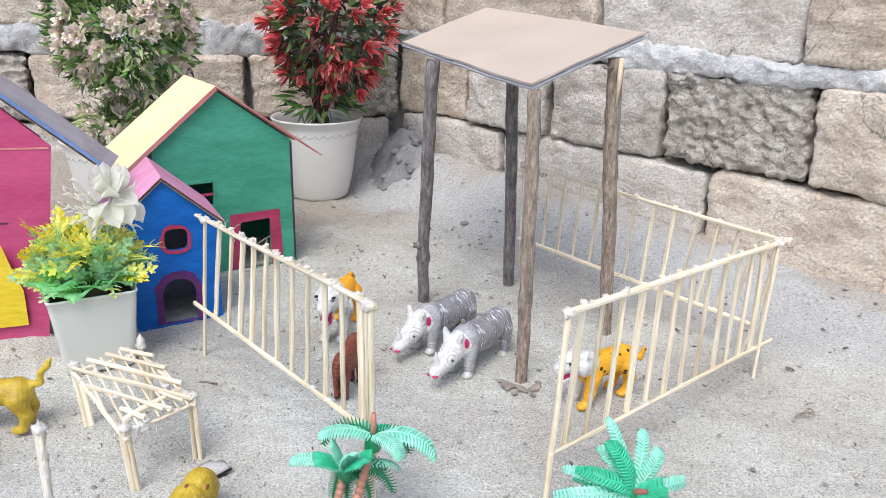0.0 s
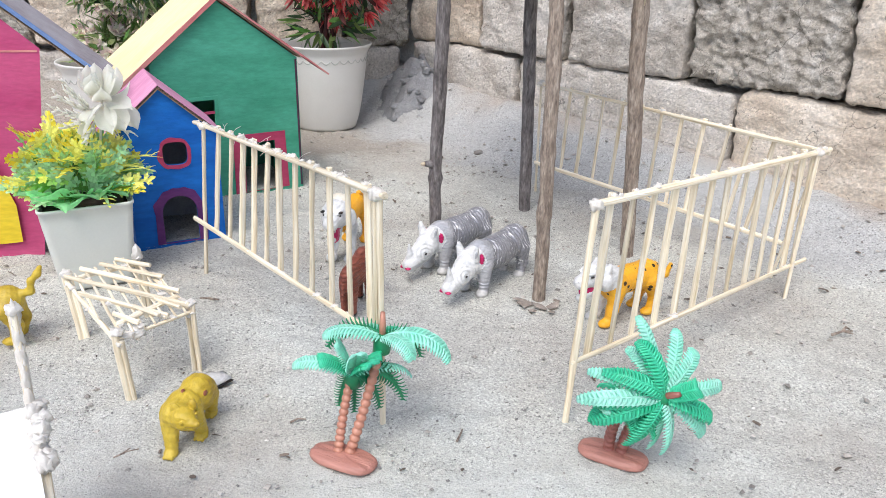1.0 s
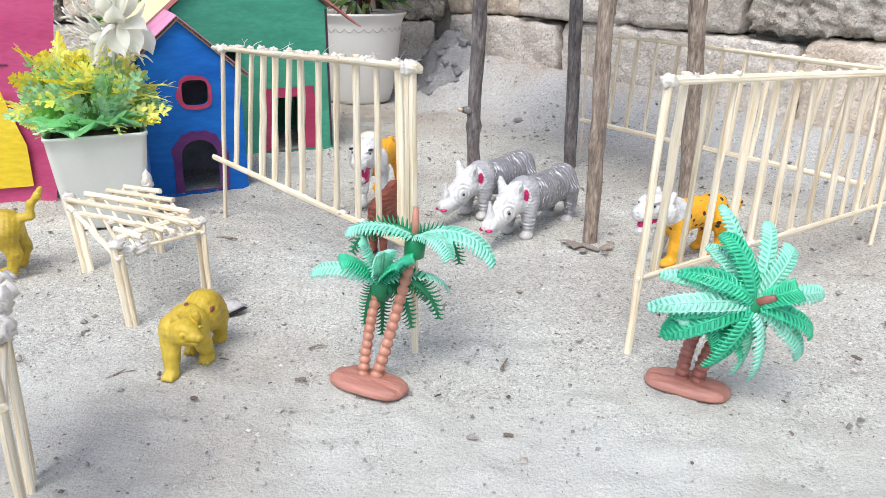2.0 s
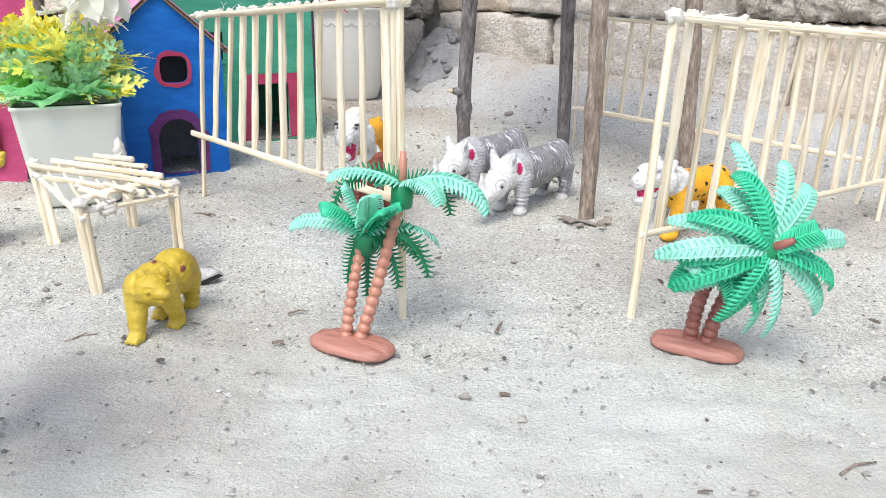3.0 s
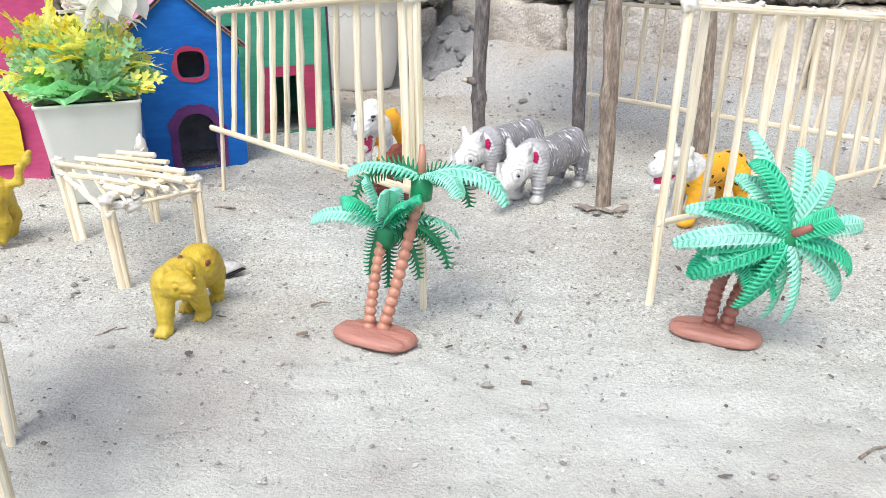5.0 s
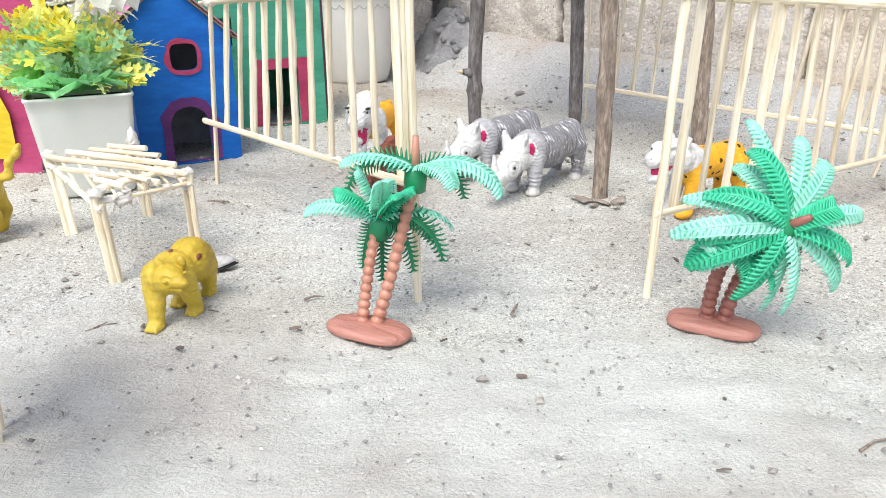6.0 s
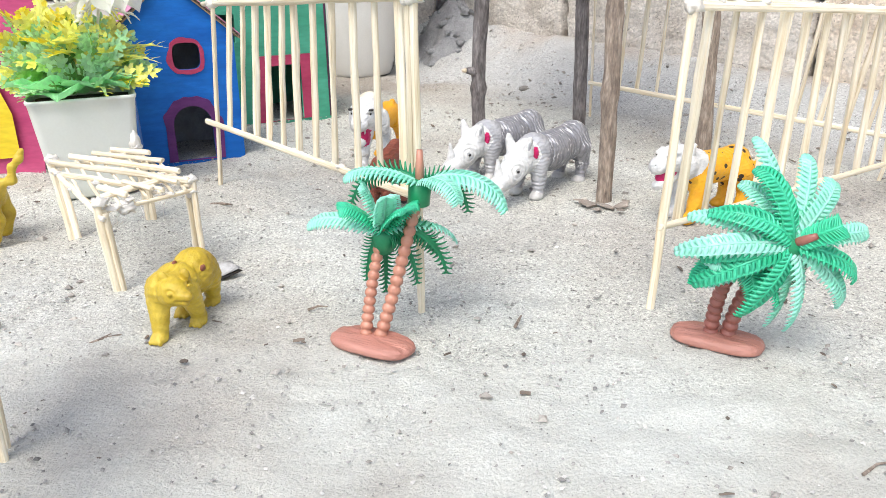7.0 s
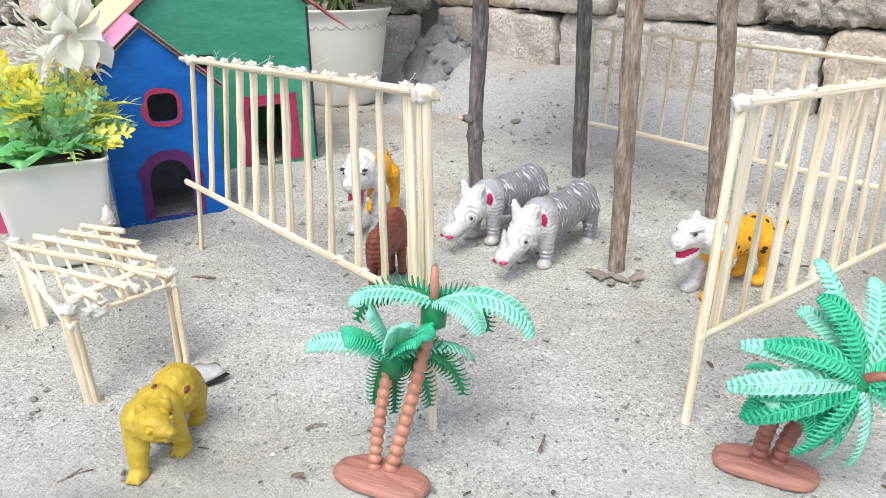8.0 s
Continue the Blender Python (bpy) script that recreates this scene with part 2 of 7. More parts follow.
M["flute_shade"] = surface("flute_shade", [(0.10, 0.07, 0.05), (0.20, 0.14, 0.10)], 60, 0.9)


def paint(name, a, b, rough=0.55):
    return surface(name, [a, b], 34, rough + 0.1, 0.30, 180, 0.12, 300, stretch=(0.30, 1, 1.0), gloss=0.3)


M["green_paint"] = paint("green_paint", (0.046, 0.27, 0.165), (0.080, 0.37, 0.245))
M["blue_paint"] = paint("blue_paint", (0.003, 0.095, 0.40), (0.010, 0.155, 0.55))
M["pink_paint"] = paint("pink_paint", (0.42, 0.045, 0.145), (0.52, 0.085, 0.20))
M["rose_paint"] = paint("rose_paint", (0.33, 0.03, 0.085), (0.46, 0.06, 0.13))
M["pink_roof"] = paint("pink_roof", (0.60, 0.24, 0.40), (0.70, 0.33, 0.50))
M["yellow_roof"] = paint("yellow_roof", (0.84, 0.67, 0.36), (0.90, 0.77, 0.47))
M["red_edge"] = paint("red_edge", (0.50, 0.14, 0.15), (0.70, 0.36, 0.32))
M["purple_paint"] = paint("purple_paint", (0.085, 0.02, 0.115), (0.16, 0.04, 0.17))
M["yellow_paint"] = paint("yellow_paint", (0.70, 0.50, 0.02), (0.82, 0.64, 0.05))
M["roof_grey"] = surface("roof_grey", [(0.24, 0.215, 0.225), (0.33, 0.305, 0.325), (0.38, 0.36, 0.39)], 30, 0.8, 0.2, 200, 0.06)
M["blue_edge"] = paint("blue_edge", (0.10, 0.17, 0.36), (0.18, 0.27, 0.50))
M["ink"] = surface("ink", [(0.03, 0.02, 0.03), (0.10, 0.03, 0.07)], 80, 0.8)
M["pot_white"] = surface("pot_white", [(0.68, 0.66, 0.62), (0.73, 0.715, 0.68)], 14, 0.38, 0.04, 60, 0.03, glow_through=0.04)
M["pot_cool"] = surface("pot_cool", [(0.67, 0.685, 0.63), (0.72, 0.735, 0.68)], 14, 0.32, 0.03, 60, 0.02, glow_through=0.06)
M["pot_relief"] = surface("pot_relief", [(0.42, 0.42, 0.38), (0.55, 0.55, 0.50)], 60, 0.45)
M["soil"] = surface("soil", [(0.05, 0.04, 0.03), (0.12, 0.09, 0.07)], 90, 0.95, 0.8, 300)


def leaf_mat(name, a, b, through=0.3, rough=0.45):
    return surface(name, [a, b], 45, rough, 0.2, 300, 0.14, 300, glow_through=through, vary=0.22)


M["leaf_dark"] = leaf_mat("leaf_dark", (0.028, 0.070, 0.032), (0.085, 0.145, 0.075), 0.2)
M["leaf_fresh"] = leaf_mat("leaf_fresh", (0.10, 0.27, 0.05), (0.24, 0.44, 0.12))
M["leaf_red"] = leaf_mat("leaf_red", (0.56, 0.035, 0.045), (0.80, 0.17, 0.18), 0.3)
M["leaf_coral"] = leaf_mat("leaf_coral", (0.74, 0.16, 0.15), (0.86, 0.40, 0.36), 0.3)
M["leaf_maroon"] = leaf_mat("leaf_maroon", (0.06, 0.022, 0.025), (0.14, 0.05, 0.045), 0.15)
M["leaf_olive"] = leaf_mat("leaf_olive", (0.13, 0.22, 0.06), (0.27, 0.36, 0.13))
M["leaf_moss"] = leaf_mat("leaf_moss", (0.32, 0.43, 0.14), (0.60, 0.66, 0.34))
M["petal_pale"] = leaf_mat("petal_pale", (0.86, 0.80, 0.62), (0.92, 0.89, 0.76), 0.25)
M["petal_mauve"] = leaf_mat("petal_mauve", (0.74, 0.55, 0.54), (0.86, 0.72, 0.70), 0.25)
M["leaf_lime"] = leaf_mat("leaf_lime", (0.78, 0.78, 0.10), (0.90, 0.89, 0.30), 0.36)
M["leaf_yellow"] = leaf_mat("leaf_yellow", (0.84, 0.68, 0.02), (0.90, 0.80, 0.09), 0.36)
M["leaf_green"] = leaf_mat("leaf_green", (0.26, 0.56, 0.10), (0.44, 0.72, 0.22), 0.36)
M["leaf_sage"] = leaf_mat("leaf_sage", (0.36, 0.66, 0.34), (0.56, 0.82, 0.46), 0.34)
M["leaf_broad"] = leaf_mat("leaf_broad", (0.26, 0.74, 0.30), (0.46, 0.88, 0.48), 0.45, 0.35)
M["petal_white"] = surface("petal_white", [(0.88, 0.88, 0.80), (0.92, 0.92, 0.86)], 30, 0.5, fine=0.03, glow_through=0.6)
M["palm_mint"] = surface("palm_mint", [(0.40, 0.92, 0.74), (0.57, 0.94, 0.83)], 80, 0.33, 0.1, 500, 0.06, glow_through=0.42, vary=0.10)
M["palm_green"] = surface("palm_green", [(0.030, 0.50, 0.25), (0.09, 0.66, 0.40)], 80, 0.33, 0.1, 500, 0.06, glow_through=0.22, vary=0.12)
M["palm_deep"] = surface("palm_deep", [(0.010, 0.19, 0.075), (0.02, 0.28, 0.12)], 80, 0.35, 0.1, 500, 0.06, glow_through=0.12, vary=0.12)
M["palm_trunk"] = surface("palm_trunk", [(0.39, 0.165, 0.108), (0.51, 0.245, 0.17)], 90, 0.38, 0.1, 400, 0.08)
M["palm_dark"] = surface("palm_dark", [(0.25, 0.085, 0.065), (0.36, 0.135, 0.105)], 90, 0.38, 0.1, 400, 0.08)
M["palm_base"] = surface("palm_base", [(0.35, 0.145, 0.110), (0.50, 0.235, 0.185)], 60, 0.36, 0.8, 260, 0.12, stretch=(0.12, 1, 1))
M["toy_white"] = surface("toy_white", [(0.52, 0.52, 0.51), (0.68, 0.675, 0.66), (0.76, 0.755, 0.74)], 170, 0.36, 0.8, 330, 0.06, stretch=(0.6, 1, 1))
M["toy_cream"] = surface("toy_cream", [(0.62, 0.54, 0.40), (0.74, 0.69, 0.58)], 90, 0.4, 0.35, 500, 0.06)
M["toy_orange"] = surface("toy_orange", [(0.72, 0.30, 0.010), (0.82, 0.42, 0.018)], 70, 0.38, 0.5, 420, 0.08, stretch=(0.4, 1, 1))
M["toy_yellow"] = surface("toy_yellow", [(0.74, 0.34, 0.012), (0.82, 0.44, 0.02)], 70, 0.38, 0.4, 420, 0.08, stretch=(0.4, 1, 1))
M["toy_mustard"] = surface("toy_mustard", [(0.36, 0.235, 0.015), (0.52, 0.365, 0.028), (0.62, 0.455, 0.055)], 45, 0.42, 0.45, 380, 0.1, stretch=(0.5, 1, 1))
M["toy_brown"] = surface("toy_brown", [(0.15, 0.035, 0.02), (0.27, 0.075, 0.04)], 120, 0.45, 1.0, 260, 0.15, stretch=(0.3, 0.3, 1.6))
M["toy_red"] = surface("toy_red", [(0.45, 0.006, 0.085), (0.56, 0.012, 0.12)], 120, 0.35)
M["toy_pale"] = surface("toy_pale", [(0.33, 0.33, 0.35), (0.50, 0.50, 0.515)], 120, 0.34, 0.3, 420, 0.06, metal=0.15)
M["toy_black"] = surface("toy_black", [(0.012, 0.01, 0.01), (0.03, 0.025, 0.02)], 120, 0.4)
M["toy_hoof"] = surface("toy_hoof", [(0.44, 0.43, 0.42), (0.56, 0.55, 0.53)], 120, 0.4)
M["leaf_dry"] = surface("leaf_dry", [(0.08, 0.06, 0.05), (0.20, 0.16, 0.125)], 60, 0.9, 0.5, 300, vary=0.3)
M["crust"] = surface("crust", [(0.22, 0.18, 0.15), (0.42, 0.37, 0.32)], 40, 0.95, 0.8, 400, 0.2)
M["flat_stone"] = surface("flat_stone", [(0.42, 0.41, 0.40), (0.56, 0.55, 0.54)], 60, 0.85, 0.5, 400, 0.15)


def silver():
    """Silver-grey paint with short pale slanting dashes in relief."""
    m = surface("toy_silver", [(0.24, 0.24, 0.265), (0.35, 0.35, 0.375)], 90, 0.32, 0.0, metal=0.3)
    N, link, b = nodes_of(m)
    base = b.inputs["Base Color"].links[0].from_socket
    co = N.new("ShaderNodeTexCoord")
    w = N.new("ShaderNodeTexWave")
    w.bands_direction = "X"
    w.inputs["Scale"].default_value, w.inputs["Distortion"].default_value = 70, 9.0
    w.inputs["Detail"].default_value, w.inputs["Detail Scale"].default_value = 2, 1.3
    link(co.outputs["Object"], w.inputs["Vector"])
    n = N.new("ShaderNodeTexNoise")
    n.inputs["Scale"].default_value = 130
    link(co.outputs["Object"], n.inputs["Vector"])
    k = N.new("ShaderNodeMath")
    k.operation = "MULTIPLY"
    link(w.outputs["Fac"], k.inputs[0])
    link(n.outputs["Fac"], k.inputs[1])
    r = N.new("ShaderNodeMapRange")
    r.inputs["From Min"].default_value, r.inputs["From Max"].default_value = 0.47, 0.59
    link(k.outputs[0], r.inputs["Value"])
    mx = N.new("ShaderNodeMix")
    mx.data_type = "RGBA"
    link(r.outputs[0], mx.inputs["Factor"])
    link(base, mx.inputs["A"])
    mx.inputs["B"].default_value = (0.74, 0.74, 0.755, 1)
    low = N.new("ShaderNodeMapRange")
    low.inputs["From Min"].default_value, low.inputs["From Max"].default_value = 0.10, 0.34
    low.inputs["To Min"].default_value, low.inputs["To Max"].default_value = 0.80, 1.0
    link(w.outputs["Fac"], low.inputs["Value"])
    deep = N.new("ShaderNodeVectorMath")
    deep.operation = "SCALE"
    link(mx.outputs["Result"], deep.inputs[0])
    link(low.outputs[0], deep.inputs["Scale"])
    link(deep.outputs[0], b.inputs["Base Color"])
    bp = N.new("ShaderNodeBump")
    bp.inputs["Strength"].default_value, bp.inputs["Distance"].default_value = 0.5, 0.0006
    link(w.outputs["Fac"], bp.inputs["Height"])
    link(bp.outputs[0], b.inputs["Normal"])
    return m


def spotted():
    m = surface("toy_spotted", [(0.74, 0.34, 0.012), (0.82, 0.44, 0.02)], 70, 0.38, 0.4, 420, 0.08, stretch=(0.4, 1, 1))
    N, link, b = nodes_of(m)
    src = b.inputs["Base Color"].links[0].from_socket
    co = N.new("ShaderNodeTexCoord")
    v = N.new("ShaderNodeTexVoronoi")
    v.inputs["Scale"].default_value = 120
    link(co.outputs["Object"], v.inputs["Vector"])
    lt = N.new("ShaderNodeMath")
    lt.operation = "LESS_THAN"
    lt.inputs[1].default_value = 0.25
    link(v.outputs["Distance"], lt.inputs[0])
    mx = N.new("ShaderNodeMix")
    mx.data_type = "RGBA"
    link(lt.outputs[0], mx.inputs["Factor"])
    link(src, mx.inputs["A"])
    mx.inputs["B"].default_value = (0.035, 0.018, 0.008, 1)
    link(mx.outputs["Result"], b.inputs["Base Color"])
    return m


M["toy_silver"] = silver()
M["toy_spotted"] = spotted()


# ---- mesh tools ----
class Build:
    """Collects vertices and faces, with a material slot for each face."""

    def __init__(self):
        self.v, self.f, self.m = [], [], []

    def add(self, vs, fs, m=None, slot=0):
        k = len(self.v)
        if m is not None:
            vs = [m @ Vector(p) for p in vs]
        self.v.extend(tuple(p) for p in vs)
        self.f.extend(tuple(k + i for i in f) for f in fs)
        self.m.extend([slot] * len(fs))
        return self

    def mesh(self, name, mats, smooth=True):
        me = bpy.data.meshes.new(name)
        me.from_pydata(self.v, [], self.f)
        for mt in mats:
            me.materials.append(mt)
        me.polygons.foreach_set("material_index", self.m)
        me.polygons.foreach_set("use_smooth", [smooth] * len(self.f))
        me.update()
        return me


def part(name, data, material=None, parent=None, label="", at=None, smooth=True):
    """Links a Build or a mesh as one object, under a thing or a part."""
    if isinstance(data, Build):
        data = data.mesh(name, material if isinstance(material, list) else [material], smooth)
    elif material is not None and not data.materials:
        data.materials.append(material)
    ob = new(name, data)
    if parent is not None:
        ob.parent = parent
    if at is not None:
        ob.matrix_basis = at
    return tagged(ob, label)


def thing(name, at=None, label="", category="", group="", kind=""):
    ob = new(name)
    ob.empty_display_size = 0.02
    if at is not None:
        ob.matrix_basis = at
    return tagged(ob, label, category, group, kind)


def tube(b, pts, rads, n=8, slot=0, flat=1.0):
    """A tube along pts with a radius at each point and closed ends."""
    pts = [Vector(p) for p in pts]
    k = len(b.v)
    side = None
    for i, p in enumerate(pts):
        d = (pts[min(i + 1, len(pts) - 1)] - pts[max(i - 1, 0)]).normalized()
        if side is None:
            side = d.orthogonal().normalized()
        side = (side - d * side.dot(d)).normalized()
        up = d.cross(side)
        r = rads[i] if hasattr(rads, "__len__") else rads
        for j in range(n):
            a = 2 * math.pi * j / n
            q = p + side * (math.cos(a) * r) + up * (math.sin(a) * r * flat)
            b.v.append(tuple(q))
    for i in range(len(pts) - 1):
        for j in range(n):
            b.f.append((k + i * n + j, k + i * n + (j + 1) % n, k + (i + 1) * n + (j + 1) % n, k + (i + 1) * n + j))
            b.m.append(slot)
    b.f.append(tuple(k + j for j in reversed(range(n))))
    b.f.append(tuple(k + (len(pts) - 1) * n + j for j in range(n)))
    b.m += [slot, slot]
    return b


def lathe(profile, n=48):
    """A turned shape: profile is a list of (radius, z)."""
    b = Build()
    for r, z in profile:
        for j in range(n):
            a = 2 * math.pi * j / n
            b.v.append((r * math.cos(a), r * math.sin(a), z))
    for i in range(len(profile) - 1):
        for j in range(n):
            b.f.append((i * n + j, i * n + (j + 1) % n, (i + 1) * n + (j + 1) % n, (i + 1) * n + j))
            b.m.append(0)
    return b


def panel(outline, holes, thick):
    """A flat sheet in the x-z plane with openings through it; its front is at y = 0 and it reaches back to y = thick."""
    cu = bpy.data.curves.new("outline", "CURVE")
    cu.dimensions, cu.fill_mode, cu.extrude = "2D", "BOTH", thick / 2
    for ring in [outline] + list(holes):
        sp = cu.splines.new("POLY")
        sp.points.add(len(ring) - 1)
        for i, (x, z) in enumerate(ring):
            sp.points[i].co = (x, z, 0, 1)
        sp.use_cyclic_u = True
    ob = bpy.data.objects.new("outline", cu)
    scene.collection.objects.link(ob)
    bpy.context.view_layer.update()
    me = bpy.data.meshes.new_from_object(ob.evaluated_get(bpy.context.evaluated_depsgraph_get()))
    bpy.data.objects.remove(ob)
    bpy.data.curves.remove(cu)
    me.transform(Matrix.Rotation(radians(90), 4, "X"))
    me.transform(Matrix.Translation((0, thick / 2, 0)))
    me.materials.clear()
    return me


def arch(x0, x1, z0, z1, n=10):
    """A round-headed opening."""
    c, r = (x0 + x1) / 2, (x1 - x0) / 2
    h = min(r, z1 - z0)
    return [(x0, z0)] + [(c - r * math.cos(math.pi * i / n), z1 - h + h * math.sin(math.pi * i / n)) for i in range(n + 1)] + [(x1, z0)]


def rect(x0, x1, z0, z1):
    return [(x0, z0), (x0, z1), (x1, z1), (x1, z0)]


def blob(r, seed, sub=2, rough=0.35):
    """A lumpy ball."""
    bm = bmesh.new()
    bmesh.ops.create_icosphere(bm, subdivisions=sub, radius=1)
    for v in bm.verts:
        n = v.co.normalized()
        v.co = n * r * (1 + rough * noise.noise(n * 1.7 + Vector((seed * 3.1, seed, 0))))
    me = bpy.data.meshes.new("blob")
    bm.to_mesh(me)
    bm.free()
    me.polygons.foreach_set("use_smooth", [True] * len(me.polygons))
    return me


# ---- ground ----
CORNER = Vector((-0.115, 1.585))
RIGHT_DIR = Vector((0.7071, -0.7071))
LEFT_DIR = Vector((-0.972, -0.236)).normalized()


def smooth01(x):
    x = min(1.0, max(0.0, x))
    return x * x * (3 - 2 * x)


def ground_z(x, y):
    z = 0.0
    dr = (1.47 - x - y) * 0.7071
    u = (x - CORNER.x) / 0.7071
    foot = 0.090 - 0.055 * min(1.0, max(0.0, u / 0.9))
    if dr < 0.2:
        z = max(z, foot * smooth01(1 - dr / 0.17))
    p = Vector((x, y)) - CORNER
    dl = 0.236 * p.x - 0.972 * p.y
    if dl < 0.12:
        z = max(z, 0.07 * smooth01(1 - dl / 0.09))
    return z


def graded(lo, hi, step, far):
    """Coordinates with even steps from lo to hi and growing ones beyond."""
    mid = list(np.arange(lo, hi + step / 2, step))
    out, s = [], step
    while (out[-1] if out else hi) < far:
        s *= 1.5
        out.append((out[-1] if out else hi) + s)
    low, s = [], step
    while (low[-1] if low else lo) > -far:
        s *= 1.5
        low.append((low[-1] if low else lo) - s)
    return low[::-1] + mid + out


def make_ground():
    xs, ys = graded(-0.72, 0.72, 0.0055, 60), graded(0.12, 1.62, 0.0055, 60)
    b = Build()
    for y in ys:
        for x in xs:
            z = ground_z(x, y)
            if -1.5 < x < 1.5 and -0.6 < y < 2.2:
                p = Vector((x, y, 0))
                z += 0.0045 * noise.noise(p * 7) + 0.0028 * noise.noise(p * 22) + 0.0024 * noise.noise(p * 65) + 0.0015 * noise.noise(p * 150)
                if z > 0.02:
                    z += 0.004 * noise.noise(p * 30)
            b.v.append((x, y, z - 0.001))
    w = len(xs)
    for j in range(len(ys) - 1):
        for i in range(w - 1):
            b.f.append((j * w + i, j * w + i + 1, (j + 1) * w + i + 1, (j + 1) * w + i))
    b.m = [0] * len(b.f)
    return tagged(part("ground", b, M["sand"]), "pale grey sandy ground with grit and scuffed dents", "ground", kind="structure")


make_ground()


# ---- stone walls ----
def stone_mesh(w, h, d, seed, rough=0.010, n=15):
    """A hewn block with rounded, uneven edges; its front faces -y."""
    b = Build()
    half = Vector((w / 2, d / 2, h / 2))
    r = min(0.011, h * 0.12)
    inner = half - Vector((r, r, r))
    off = Vector((seed * 5.3, seed * 1.7, seed * 2.9))
    for axis in range(3):
        for sgn in (-1, 1):
            k = len(b.v)
            for i in range(n + 1):
                for j in range(n + 1):
                    p = [0, 0, 0]
                    p[axis] = sgn
                    p[(axis + 1) % 3], p[(axis + 2) % 3] = (2 * i / n - 1), (2 * j / n - 1)
                    q = Vector((p[0] * half.x, p[1] * half.y, p[2] * half.z))
                    c = Vector([max(-inner[a], min(inner[a], q[a])) for a in range(3)])
                    e = q - c
                    nn = e.normalized() if e.length > 1e-6 else Vector(p)
                    q = c + nn * r
                    s = off + q
                    t = rough * (0.9 * noise.noise(s * 8) + 0.6 * noise.noise(s * 24) + 0.5 * noise.noise(s * 60) + 0.4 * noise.noise(s * 130) - ((1.1 * abs(noise.noise(s * 46)) + 0.45 * abs(noise.noise(s * 98))) if rough > 0.009 else 0.0))
                    q = q + nn * t
                    q.x += 0.008 * noise.noise(s * 5 + Vector((9, 0, 0)))
                    q.z += 0.006 * noise.noise(s * 5 + Vector((0, 9, 0)))
                    b.v.append(tuple(q))
            for i in range(n):
                for j in range(n):
                    f = (k + i * (n + 1) + j, k + (i + 1) * (n + 1) + j, k + (i + 1) * (n + 1) + j + 1, k + i * (n + 1) + j + 1)
                    b.f.append(f if sgn > 0 else f[::-1])
                    b.m.append(0)
    return b


def rough_bar(length, h, d, seed, rough, nx=60):
    """A long crumbling strip of mortar; its front faces -y, its middle line is z = 0."""
    b = Build()
    m = 18
    for i in range(nx + 1):
        x = length * i / nx
        q = Vector((x, seed * 3.7, 0))
        up = 1 + rough * (0.7 * noise.noise(q * 9) + 0.5 * noise.noise(q * 31) + 0.3 * noise.noise(q * 95))
        down = 1 + rough * (0.9 * noise.noise(q * 7 + Vector((5, 0, 0))) + 0.5 * noise.noise(q * 27 + Vector((7, 0, 0))))
        out = 1 + 0.6 * rough * noise.noise(q * 8 + Vector((3, 0, 0)))
        for j in range(m + 1):
            a = math.pi * (j / m - 0.5)
            z = 0.5 * h * math.sin(a) * (up if a > 0 else down)
            y = -d * out * math.cos(a) ** 0.6
            p = Vector((x, y * 2.0, z)) + Vector((seed * 1.3, 0, 0))
            e = noise.noise(p * 40) + 0.7 * noise.noise(p * 95) + 0.5 * noise.noise(p * 210)
            b.v.append((x + 0.0015 * e, 0.02 if j in (0, m) else y - 0.0042 * e, z + 0.002 * noise.noise(p * 120)))
    for i in range(nx):
        for j in range(m):
            k = m + 1
            b.f.append((i * k + j, (i + 1) * k + j, (i + 1) * k + j + 1, i * k + j + 1))
            b.m.append(0)
    return b


def wall(name, origin, direction, length, courses, label):
    """A wall of hewn stones: courses are (z0, z1, joints, materials)."""
    ang = math.degrees(math.atan2(direction.y, direction.x))
    flip = direction.x < 0
    w = thing(name, pose(origin.x, origin.y, 0, 0, 0, ang + (180 if flip else 0)), label, "wall", kind="structure")
    sx = -1 if flip else 1
    core = Build()
    x0, x1 = sorted((-0.3 * sx, sx * length))
    vs = [(x0, 0.065, -0.15), (x1, 0.065, -0.15), (x1, 0.30, -0.15), (x0, 0.30, -0.15), (x0, 0.065, 0.92), (x1, 0.065, 0.92), (x1, 0.30, 0.92), (x0, 0.30, 0.92)]
    core.add(vs, [(0, 1, 5, 4), (1, 2, 6, 5), (2, 3, 7, 6), (3, 0, 4, 7), (4, 5, 6, 7), (3, 2, 1, 0)])
    part("mortar_core", core, M["mortar"], w, smooth=False)
    seed = 3 if flip else 1
    for z0, z1, joints, mats in courses:
        for i in range(len(joints) - 1):
            seed += 1
            a, c = joints[i] + 0.004, joints[i + 1] - 0.004
            mt = mats[i % len(mats)]
            sb = stone_mesh(c - a, z1 - z0, 0.16, seed, 0.0092 if mt == "stone_grey" else 0.0065, 76 if mt == "stone_grey" else (34 if z1 < 0.46 and c < 1.2 else 14))
            part("stone", sb, M[mt], w, at=pose(sx * (a + c) / 2, 0.075 + 0.008 * math.sin(seed * 2.3) + (0.010 if z0 > 0.3 else 0.0), (z0 + z1) / 2, 0, 0, 1.5 * math.sin(seed * 1.3)))
    return w


